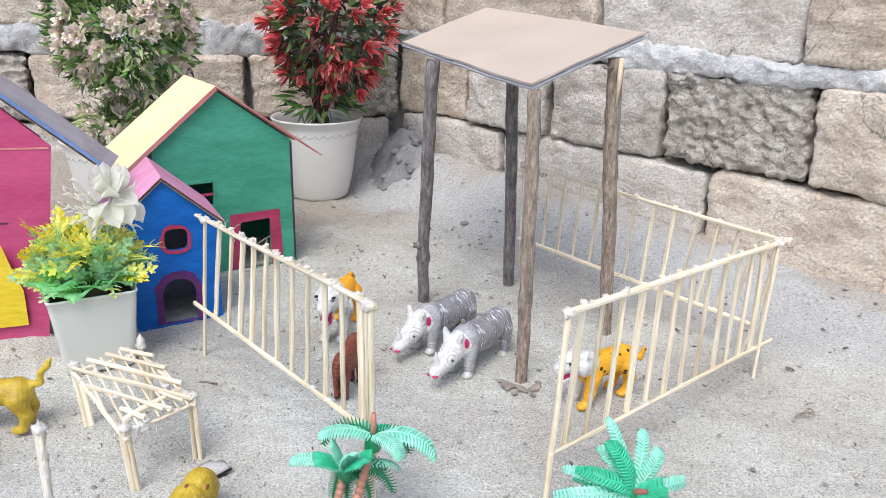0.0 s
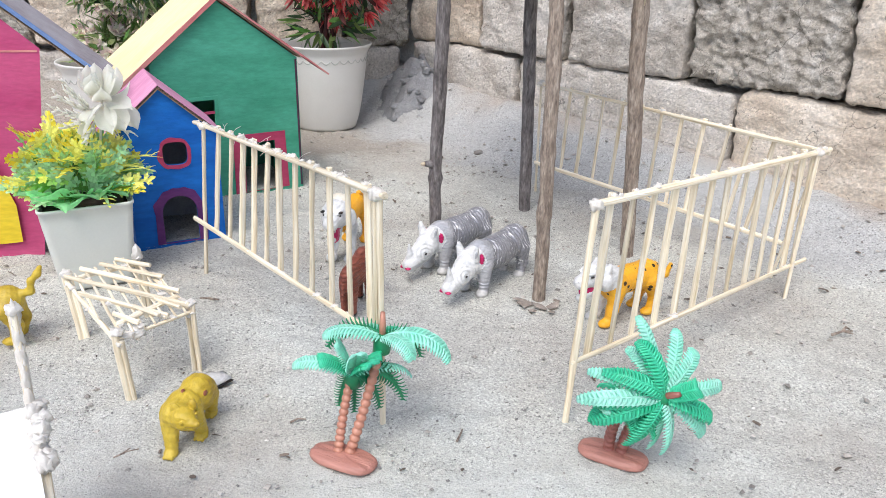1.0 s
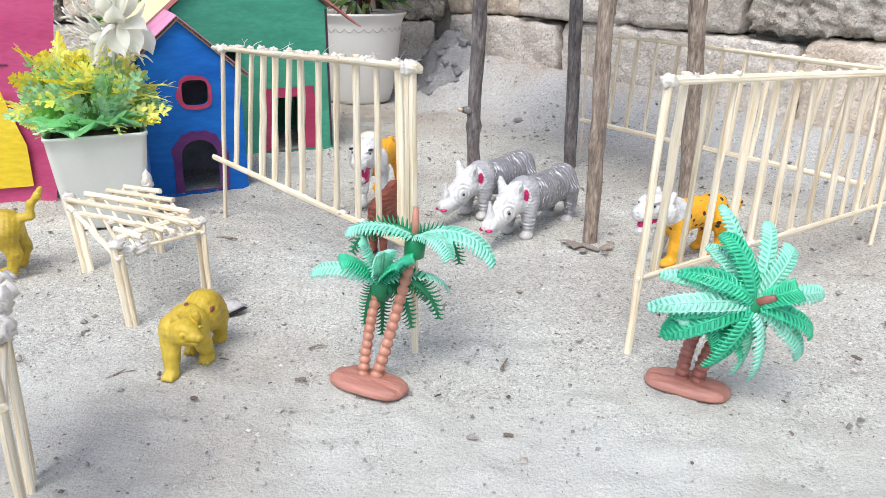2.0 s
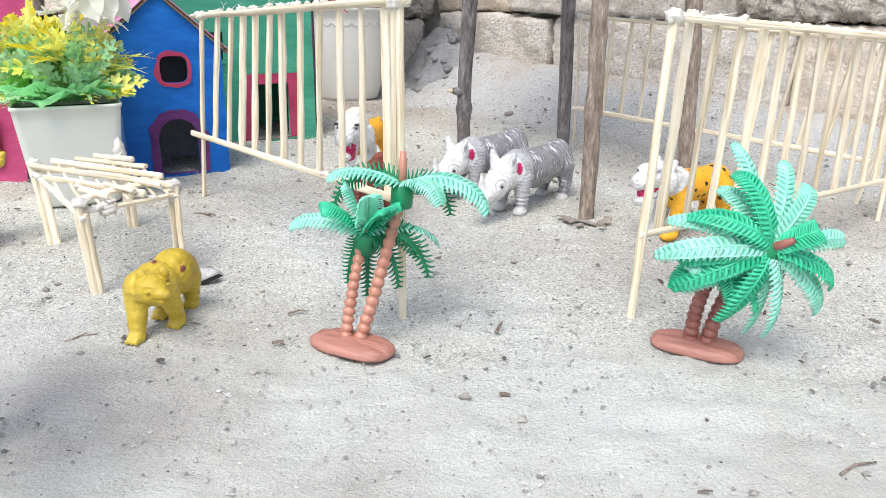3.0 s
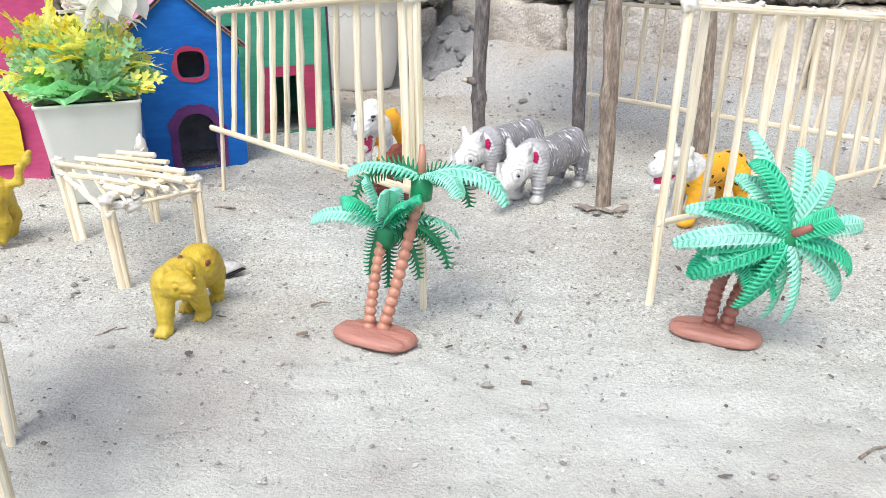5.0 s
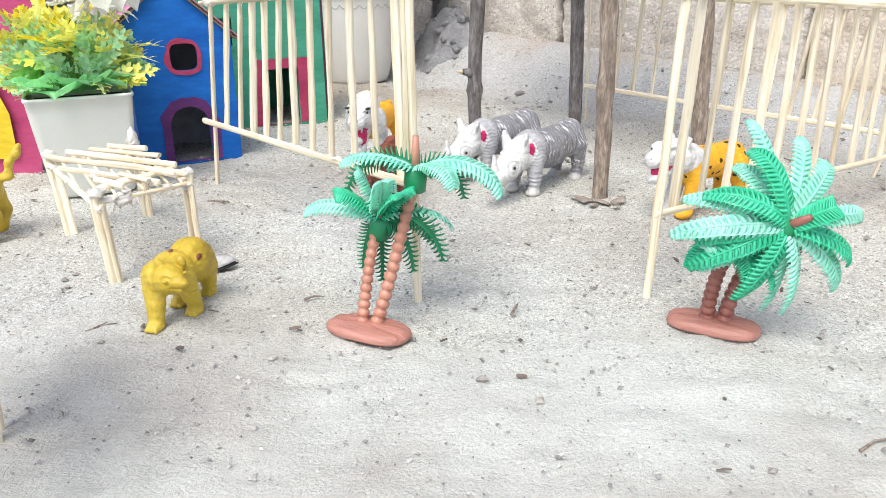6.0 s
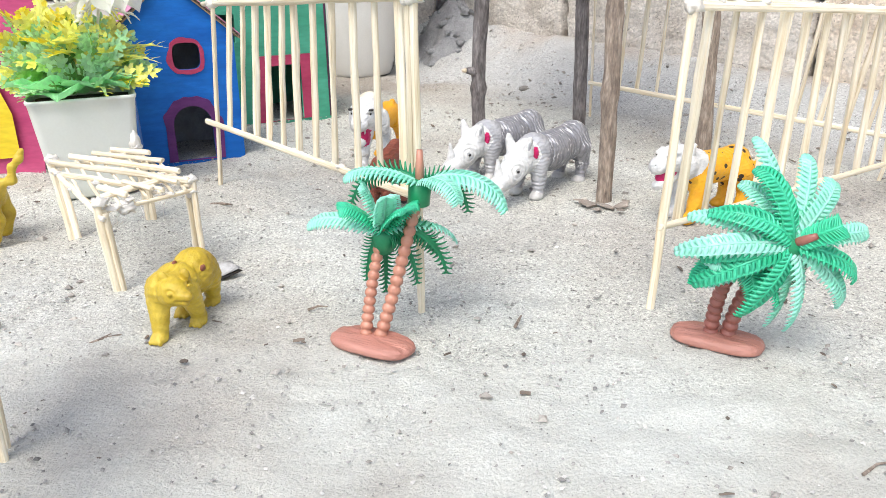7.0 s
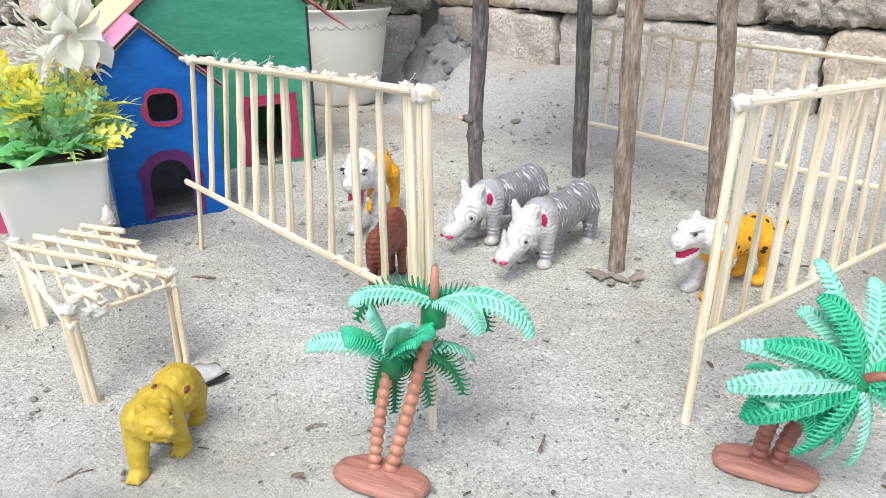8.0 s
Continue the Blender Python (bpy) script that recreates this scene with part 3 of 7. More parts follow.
wr = wall("wall_right", CORNER, RIGHT_DIR, 2.4, [
    (-0.03, 0.148, [0.02, 0.297, 0.717, 1.05, 1.36, 1.7, 2.05, 2.4], ["stone", "stone", "stone_tan"]),
    (0.152, 0.288, [0.0, 0.204, 0.403, 0.622, 0.852, 1.13, 1.42, 1.75, 2.08, 2.4], ["stone_tan", "stone", "stone", "stone_grey", "stone_tan"]),
    (0.312, 0.455, [-0.02, 0.13, 0.486, 0.816, 1.12, 1.4, 1.72, 2.05, 2.4], ["stone_tan", "stone_tan", "stone", "stone_tan", "stone"]),
    (0.465, 0.62, [0.0, 0.27, 0.6, 0.93, 1.25, 1.6, 2.0, 2.4], ["stone_tan", "stone"]),
    (0.63, 0.78, [-0.02, 0.2, 0.5, 0.85, 1.2, 1.5, 1.9, 2.4], ["stone", "stone_tan"]),
    (0.79, 0.93, [0.0, 0.3, 0.66, 1.0, 1.3, 1.7, 2.1, 2.4], ["stone_tan"])],
    "hewn sandstone block wall with crumbling grey mortar joints")
wl = wall("wall_left", CORNER, LEFT_DIR, 2.4, [
    (-0.03, 0.128, [0.02, 0.25, 0.52, 0.86, 1.2, 1.55, 2.0, 2.4], ["stone", "stone"]),
    (0.135, 0.262, [0.0, 0.135, 0.31, 0.716, 1.0, 1.35, 1.7, 2.05, 2.4], ["stone_grey", "stone_tan", "stone_tan"]),
    (0.312, 0.45, [0.0, 0.26, 0.56, 0.9, 1.2, 1.6, 2.0, 2.4], ["stone_tan", "stone_tan"]),
    (0.46, 0.62, [0.0, 0.3, 0.62, 0.96, 1.3, 1.6, 2.0, 2.4], ["stone_tan", "stone"]),
    (0.63, 0.78, [0.02, 0.2, 0.55, 0.9, 1.25, 1.6, 2.0, 2.4], ["stone_tan", "stone"]),
    (0.79, 0.93, [0.0, 0.33, 0.66, 1.0, 1.3, 1.7, 2.1, 2.4], ["stone_tan"])],
    "hewn sandstone block wall with a thick band of grey mortar")
part("mortar_band", rough_bar(2.3, 0.040, 0.015, 2, 0.95, 760), M["mortar"], wr, at=pose(0, 0.012, 0.303))
part("mortar_band", rough_bar(2.3, 0.016, 0.004, 5, 0.8, 120), M["mortar"], wr, at=pose(0, 0.016, 0.458))
part("mortar_band", rough_bar(2.3, 0.060, 0.012, 7, 0.8, 760), M["mortar"], wl, at=pose(-2.3, 0.012, 0.290))
part("mortar_band", rough_bar(2.3, 0.020, 0.004, 8, 0.8, 120), M["mortar"], wl, at=pose(-2.3, 0.016, 0.455))


# ---- bamboo stick things ----
_stick_meshes = {}


def stick(parent, a, b, r=0.0024, name="slat", material="bamboo", seed=0, sides=6):
    """A split-bamboo stick from a to b, slightly bowed."""
    a, b = Vector(a), Vector(b)
    d = b - a
    key = (round(d.length, 2), seed % 5, round(r, 4), sides)
    if key not in _stick_meshes:
        rng = random.Random(key[1] * 17 + int(d.length * 1000))
        t = Build()
        L = key[0]
        k = 7
        tube(t, [(rng.uniform(-1, 1) * 0.0005 * min(1, L / 0.1) * math.sin(math.pi * i / (k - 1)), rng.uniform(-1, 1) * 0.0003, L * i / (k - 1)) for i in range(k)],
             [r * rng.uniform(0.88, 1.10) for _ in range(k)], sides, flat=0.72)
        me = t.mesh(name, [M[material]], smooth=False)
        bv = bmesh.new()
        bv.from_mesh(me)
        bmesh.ops.bevel(bv, geom=[e for e in bv.edges if len(e.link_faces) == 2 and e.calc_face_angle() > 0.8], offset=r * 0.18, segments=1, affect="EDGES")
        bv.to_mesh(me)
        bv.free()
        _stick_meshes[key] = me
    q = d.to_track_quat("Z", "Y").to_matrix().to_4x4()
    sc = Matrix.Diagonal((1, 1, d.length / key[0], 1))
    ob = part(name, _stick_meshes[key], None, parent)
    ob.matrix_basis = Matrix.Translation(a) @ q @ Matrix.Rotation(seed * 1.1, 4, "Z") @ sc
    return ob


def glue_mesh(seed):
    """A ragged lump of dried glue."""
    me = blob(1.0, seed, 3, 0.5)
    for v in me.vertices:
        n = v.co.normalized()
        s = Vector((seed * 2.2, seed, 4))
        v.co *= 1 + 0.30 * noise.noise(n * 4.1 + s) + 0.22 * noise.noise(n * 9.5 + s)
    return me


_glue = [glue_mesh(s) for s in (1, 2, 3, 4, 6, 8)]
for g in _glue:
    g.materials.append(M["glue"])


def glue(parent, at, r, i=0, squash=(1, 1, 1)):
    ob = part("glue_bead", _glue[i % 6], None, parent)
    ob.matrix_basis = Matrix.Translation(at) @ Matrix.Rotation(i * 2.1, 4, "Z") @ Matrix.Diagonal((r * squash[0], r * squash[1], r * squash[2], 1))
    return ob


def lerp(a, b, f):
    return Vector(a).lerp(Vector(b), f)


def fence(label, top, low, fracs, posts, over, seed, wisps, back=1):
    """A panel of two rails with upright slats behind them. top and low are the rails' ends; posts are (fraction, foot, radius)."""
    rng = random.Random(seed)
    base = lerp(low[0], low[1], 0.5)
    th = thing("bamboo_fence", pose(base.x, base.y, 0), label, "fence", "bamboo fences of the enclosure")
    o = Vector((base.x, base.y, 0))
    t0, t1, l0, l1 = [Vector(p) - o for p in (*top, *low)]
    along = (t1 - t0).normalized()
    side = Vector((along.y, -along.x, 0)).normalized() * (0.0036 * back)
    stick(th, t0 - along * over[0], t1 + along * over[1], 0.0034, "rail", seed=seed, sides=7)
    stick(th, l0 - along * over[2], l1 + along * over[3], 0.0030, "rail", seed=seed + 1, sides=7)
    for i, (fb, ft) in enumerate(fracs):
        up = rng.uniform(0.001, 0.005)
        p, q = lerp(l0, l1, fb) + side, lerp(t0, t1, ft) + side
        d = (q - p).normalized()
        stick(th, p - d * rng.uniform(0.001, 0.003), q + d * up, rng.uniform(0.0029, 0.0034), "slat", seed=i + seed)
        if rng.random() < (0.9 if wisps > 12 else 0.45):
            glue(th, q + d * 0.002 - side * 0.5, rng.uniform(0.0018, 0.0030), i, (1.15, 0.9, 1.0))
        if rng.random() < 0.4:
            glue(th, p - side * 0.5, rng.uniform(0.002, 0.0035), i + 1)
    for i in range(wisps):
        f = rng.random()
        glue(th, lerp(t0, t1, f) + Vector((0, 0, 0.0028)), rng.uniform(0.0010, 0.0021), i, (1.6, 1.0, 0.9))
        if i % 3 == 0:
            glue(th, lerp(l0, l1, rng.random()) + Vector((0, 0, 0.0020)), rng.uniform(0.0012, 0.0026), i, (1.6, 0.9, 0.6))
    for f, foot, r in posts:
        q = lerp(t0, t1, f) - side * 0.2
        p = Vector(foot) - o
        d = (q - p).normalized()
        stick(th, p - Vector((0, 0, 0.006)), q + d * 0.003, r, "post", seed=int(f * 10) + seed, sides=7)
        glue(th, q, 0.0044, seed + int(f * 3), (1.15, 1.1, 0.9))
    b = Build()
    for i in range(wisps):
        f = rng.random()
        p = lerp(t0, t1, f) + Vector((0, 0, 0.003))
        w = [p]
        v = Vector((rng.uniform(-1, 1), rng.uniform(-1, 1), rng.uniform(-0.4, 1)))
        for j in range(4):
            v = v + Vector((rng.uniform(-1, 1), rng.uniform(-1, 1), rng.uniform(-1, 0.8)))
            w.append(w[-1] + v * 0.0016)
        tube(b, w, 0.00022, 3)
    tagged(part("glue_string", b, M["glue"], th, "thin pale strings of dried glue"), kind="stuff")
    return th


fence("pale split-bamboo stick fence panel with blobs of dried glue",
      ((-0.0566, 0.473, 0.182), (-0.2686, 0.735, 0.163)), ((-0.0566, 0.475, 0.072), (-0.279, 0.738, 0.057)),
      [(0.058, 0.063), (0.140, 0.143), (0.220, 0.220), (0.314, 0.303), (0.395, 0.384), (0.476, 0.476), (0.557, 0.536), (0.634, 0.616), (0.710, 0.687), (0.791, 0.766), (0.888, 0.860)],
      [(0.0, (-0.0566, 0.475, 0), 0.0026), (0.014, (-0.0605, 0.4797, 0.062), 0.0031), (0.945, (-0.276, 0.733, 0), 0.0030)], (0.006, 0.008, 0.004, 0.012), 11, 16)
fence("leaning pale split-bamboo stick fence panel set in sand",
      ((0.088, 0.483, 0.176), (0.362, 0.738, 0.153)), ((0.084, 0.481, 0.054), (0.363, 0.739, 0.032)),
      [(0.054, 0.060), (0.129, 0.133), (0.200, 0.209), (0.285, 0.283), (0.364, 0.358), (0.442, 0.433), (0.521, 0.503), (0.599, 0.590), (0.689, 0.668), (0.760, 0.745), (0.828, 0.822), (0.905, 0.885), (0.965, 0.950)],
      [(0.0, (0.082, 0.481, 0), 0.0029), (0.95, (0.344, 0.718, 0), 0.0029)], (0.003, 0.012, 0.002, 0.008), 23, 4, -1)
fence("pale bamboo stick fence panel along the back of the enclosure",
      ((0.3645, 0.7420, 0.150), (0.1201, 1.0301, 0.158)), ((0.349, 0.7655, 0.042), (0.1199, 1.0298, 0.0445)),
      [(0.065, 0.090), (0.125, 0.148), (0.198, 0.217), (0.272, 0.291), (0.350, 0.375), (0.430, 0.453), (0.511, 0.530), (0.595, 0.607), (0.679, 0.684), (0.765, 0.766), (0.849, 0.841), (0.928, 0.917), (0.995, 0.985)],
      [(0.012, (0.3465, 0.766, 0), 0.0025), (1.052, (0.110, 1.046, 0), 0.0025)], (0.004, 0.022, 0.004, 0.022), 37, 4)


def cot():
    """A small string-cot of bamboo sticks on four doubled legs."""
    F, R, L, B = Vector((-0.258, 0.492, 0)), Vector((-0.2175, 0.538, 0)), Vector((-0.340, 0.585, 0)), Vector((-0.297, 0.625, 0))
    o = (F + R + L + B) / 4
    th = thing("toy_cot", pose(o.x, o.y, 0), "small cot of pale bamboo sticks with a lattice top", "toy bed")
    F, R, L, B = F - o, R - o, L - o, B - o
    H = 0.054
    tilt = {0: Vector((-0.002, -0.002, 0)), 1: Vector((-0.001, 0.003, 0)), 2: Vector((-0.008, 0.004, 0)), 3: Vector((-0.004, 0.004, 0))}
    tops = []
    for i, c in enumerate((F, R, L, B)):
        t = c + tilt[i] + Vector((0, 0, H + 0.006))
        s = Vector((0.0042, 0.001, 0)) if i != 1 else Vector((-0.0045, 0.0008, 0))
        stick(th, c - Vector((0, 0, 0.005)), t, 0.0032, "leg", seed=i)
        stick(th, c + s - Vector((0, 0, 0.004)), t + s - Vector((0, 0, 0.006)), 0.0030, "leg", seed=i + 2)
        glue(th, t + s * 0.4 + Vector((0, 0, 0.001)), 0.0041, i, (1.1, 1.0, 0.8))
        glue(th, t + Vector((0, 0, -0.009)) + s * 0.6, 0.0027, i + 1, (1.3, 1, 1))
        tops.append(t - Vector((0, 0, 0.006)))
    f, r, l, b = tops
    for p, q in ((f, r), (l, b), (f, l), (r, b)):
        stick(th, p, q, 0.0023, "rail", seed=int(p.x * 900))
    ex, ey = (r - f), (l - f)

    def across(direction, gap, z, rad, name, lo, hi):
        d = Vector(direction).normalized()
        n = Vector((-d.y, d.x))
        W, D = ex.length, ey.length
        k = lo
        while k < hi:
            c = n * k
            ts = []
            for ax, lim in ((0, W), (1, D)):
                if abs(d[ax]) > 1e-6:
                    for e in (0, lim):
                        t = (e - c[ax]) / d[ax]
                        q = c + d * t
                        if -1e-5 < q[0] < W + 1e-5 and -1e-5 < q[1] < D + 1e-5:
                            ts.append(t)
            if len(ts) >= 2 and max(ts) - min(ts) > 0.012:
                ends = []
                for t in (min(ts) - 0.002, max(ts) + 0.002):
                    q = c + d * t
                    ends.append(f + ex * (q[0] / W) + ey * (q[1] / D) + Vector((0, 0, z + 0.001 * math.sin(k * 900 + t * 50))))
                stick(th, ends[0], ends[1], rad, name, seed=int(abs(k) * 1000))
            k += gap * (1 + 0.14 * math.sin(k * 700))

    across((0.10, 1.0), 0.0085, 0.0030, 0.0015, "lattice_stick", -0.09, 0.09)
    across((1.0, -2.03), 0.0150, 0.0062, 0.0026, "lattice_stick", 0.0385, 0.108)
    lift = Vector((0, 0, 0.0058))
    stick(th, f + ex * 0.10 + ey * 0.10 + lift, f + ex * 0.94 + ey * 0.17 + lift, 0.0024, "lattice_stick", seed=3)
    for i, t in enumerate((0.30, 0.56, 0.84)):
        stick(th, f + ex * t - ey * 0.005 + lift * 1.3, f + ex * (t - 0.17) + ey * 0.20 + lift * 1.5, 0.0024, "lattice_stick", seed=i + 4)
    for i in range(9):
        a = random.Random(i).random()
        glue(th, lerp(lerp(f, r, a), lerp(l, b, a), random.Random(i + 50).random() ** 1.6) + Vector((0, 0, 0.004)), 0.0024, i, (1.4, 1.1, 0.6))
    glue(th, b + Vector((0.001, 0, 0.010)), 0.0052, 3, (0.85, 0.7, 1.6))
    glue(th, lerp(f, r, 0.28) + Vector((0, 0, -0.001)), 0.0046, 2, (1.2, 1, 0.8))
    rng = random.Random(18)
    for i in range(14):
        p, q = ((f, r), (r, b), (f, l))[i % 3]
        glue(th, lerp(p, q, rng.random()) + Vector((0, 0, rng.uniform(-0.002, 0.004))), rng.uniform(0.0014, 0.0028), i, (1.8, 1.0, 0.7))
    wb = Build()
    rng = random.Random(8)
    for i in range(8):
        p = lerp(f, r, rng.random())
        tube(wb, [p, p + Vector((rng.uniform(-4, 4), -2, -7)) * 0.001, p + Vector((rng.uniform(-6, 6), -3, -12)) * 0.001], 0.0002, 3)
    tagged(part("glue_string", wb, M["glue"], th, "thin pale strings of dried glue"), kind="stuff")


cot()


def stick_table():
    """A low stick stand with a white card top, one leg of which stands up above the card."""
    a, c = Vector((-0.236, 0.342, 0)), Vector((-0.176, 0.252, 0))
    o = (a + c) / 2
    th = thing("toy_table", pose(o.x, o.y, 0), "small bamboo stick stand with a white card top", "toy table")
    a, c = a - o, c - o
    left = Vector((-0.030, -0.020, 0))
    ca = [a + left * 0, c, c + left, a + left]
    b = Build()
    z0, z1 = 0.0955, 0.0985
    pts = [Vector((p.x, p.y, z)) for z in (z0, z1) for p in ca]
    b.add(pts, [(0, 1, 2, 3), (7, 6, 5, 4), (0, 4, 5, 1), (1, 5, 6, 2), (2, 6, 7, 3), (3, 7, 4, 0)])
    part("card_top", b, M["card_white"], th, "plain white card sheet", smooth=False)
    stick(th, a + Vector((0.012, -0.022, -0.004)), a + Vector((0.004, 0.0, 0.158)), 0.0030, "leg", seed=1)
    stick(th, a + Vector((0.008, -0.014, -0.004)), a + Vector((0.000, 0.004, 0.155)), 0.0027, "leg", seed=2)
    stick(th, c + Vector((-0.004, 0.006, -0.004)), c + Vector((0.001, 0.002, 0.112)), 0.0030, "leg", seed=3)
    stick(th, c + left + Vector((0, 0, -0.004)), c + left + Vector((0, 0, 0.112)), 0.0030, "leg", seed=4)
    stick(th, a + left + Vector((0, 0, -0.004)), a + left + Vector((0, 0, 0.15)), 0.0030, "leg", seed=5)
    stick(th, a + Vector((0.002, 0, 0.0935)), c + Vector((0.002, 0, 0.0935)), 0.0025, "rail", seed=2)
    rng = random.Random(4)
    for i in range(30):
        glue(th, lerp(a, c, 0.04 + i * 0.019 + rng.uniform(-0.008, 0.008)) + Vector((0.003 + rng.uniform(-0.002, 0.003), 0.001, 0.1005 + rng.uniform(-0.005, 0.005))), rng.uniform(0.0018, 0.0036), i, (0.9, 1.3, rng.uniform(0.8, 1.5)))
    for i in range(5):
        glue(th, lerp(a + Vector((0.004, 0, 0.154)), a + Vector((0.007, -0.008, 0.106)), i / 4), 0.0026, i, (0.9, 0.9, 3.4))
    glue(th, a + Vector((0.004, 0, 0.158)), 0.0036, 1)


stick_table()


# ---- card houses ----
def ribbed_sheet(parent, name, length, depth, outer, inner, at, core="flute_shade", thick=0.004):
    """Corrugated card: two liners and the fluted core between them. x runs along the slope, y back, top at z = 0."""
    p = part(name, panel_box(0, length, 0, depth, -0.0007, 0.0), outer, parent, at=at, smooth=False)
    part("liner", panel_box(0, length, 0.0005, depth - 0.0005, -thick, -thick + 0.0007), inner, p, smooth=False)
    b = Build()
    pitch = 0.006
    n = int(length / pitch * 2)
    for i in range(n + 1):
        x, z = length * i / n, -thick + 0.0014 if i % 2 else -0.0008
        b.v += [(x, 0.0008, z), (x, depth - 0.001, z)]
    for i in range(n):
        b.f.append((2 * i, 2 * i + 1, 2 * i + 3, 2 * i + 2))
        b.m.append(0)
    k = len(b.v)
    b.v += [(x, y, z - 0.0006) for x, y, z in b.v]
    for i in range(n):
        b.f += [(k + 2 * i, k + 2 * i + 2, k + 2 * i + 3, k + 2 * i + 1), (2 * i, 2 * i + 2, k + 2 * i + 2, k + 2 * i)]
        b.m += [0, 0]
    part("flute_core", b, M["flute"], p, smooth=False)
    # dark filling added between the liners, painting the shade inside the flutes
    part("hollow", panel_box(0, length, 0.006, depth - 0.006, -thick + 0.0009, -0.0010), M[core], p, smooth=False)
    return p


def panel_box(x0, x1, y0, y1, z0, z1, nx=10):
    """A thin box with slightly wavering long edges."""
    b = Build()
    for i in range(nx + 1):
        x = x0 + (x1 - x0) * i / nx
        w = 0.0009 * noise.noise(Vector((x * 60, y0 * 9, z0 * 100)))
        b.v += [(x, y0 + w, z0), (x, y1 + w, z0), (x, y1 + w, z1), (x, y0 + w, z1)]
    for i in range(nx):
        k = 4 * i
        for j in range(4):
            b.f.append((k + j, k + (j + 1) % 4, k + 4 + (j + 1) % 4, k + 4 + j))
            b.m.append(0)
    b.f += [(3, 2, 1, 0), (4 * nx, 4 * nx + 1, 4 * nx + 2, 4 * nx + 3)]
    b.m += [0, 0]
    return b


def slope_at(x0, z0, x1, z1, y):
    """The pose of a sheet that runs from (x0, z0) to (x1, z1) and lies from y back."""
    return pose(x0, y, z0, 0, -math.degrees(math.atan2(z1 - z0, x1 - x0)), 0)


def side_wall(parent, x, z0, z1, y0, y1, material, name="wall", thick=0.004):
    b = panel_box(y0, y1, 0, thick, z0, z1)
    part(name, b, material, parent, at=Matrix.Translation((x, 0, 0)) @ Matrix.Rotation(radians(90), 4, "Z"), smooth=False)


def ring(outer, inner):
    return panel(outer, [inner], 0.0012)


def wobble(pts, amt, seed):
    return [(x + amt * noise.noise(Vector((x * 90, z * 90, seed))), z + amt * noise.noise(Vector((z * 90, x * 90, seed + 5)))) for x, z in pts]


def roundish(cx, cz, rx, rz, n=18, power=2.6):
    out = []
    for i in range(n):
        a = 2 * math.pi * i / n
        c, s = math.cos(a), math.sin(a)
        out.append((cx + rx * math.copysign(abs(c) ** (2 / power), c), cz + rz * math.copysign(abs(s) ** (2 / power), s)))
    return out


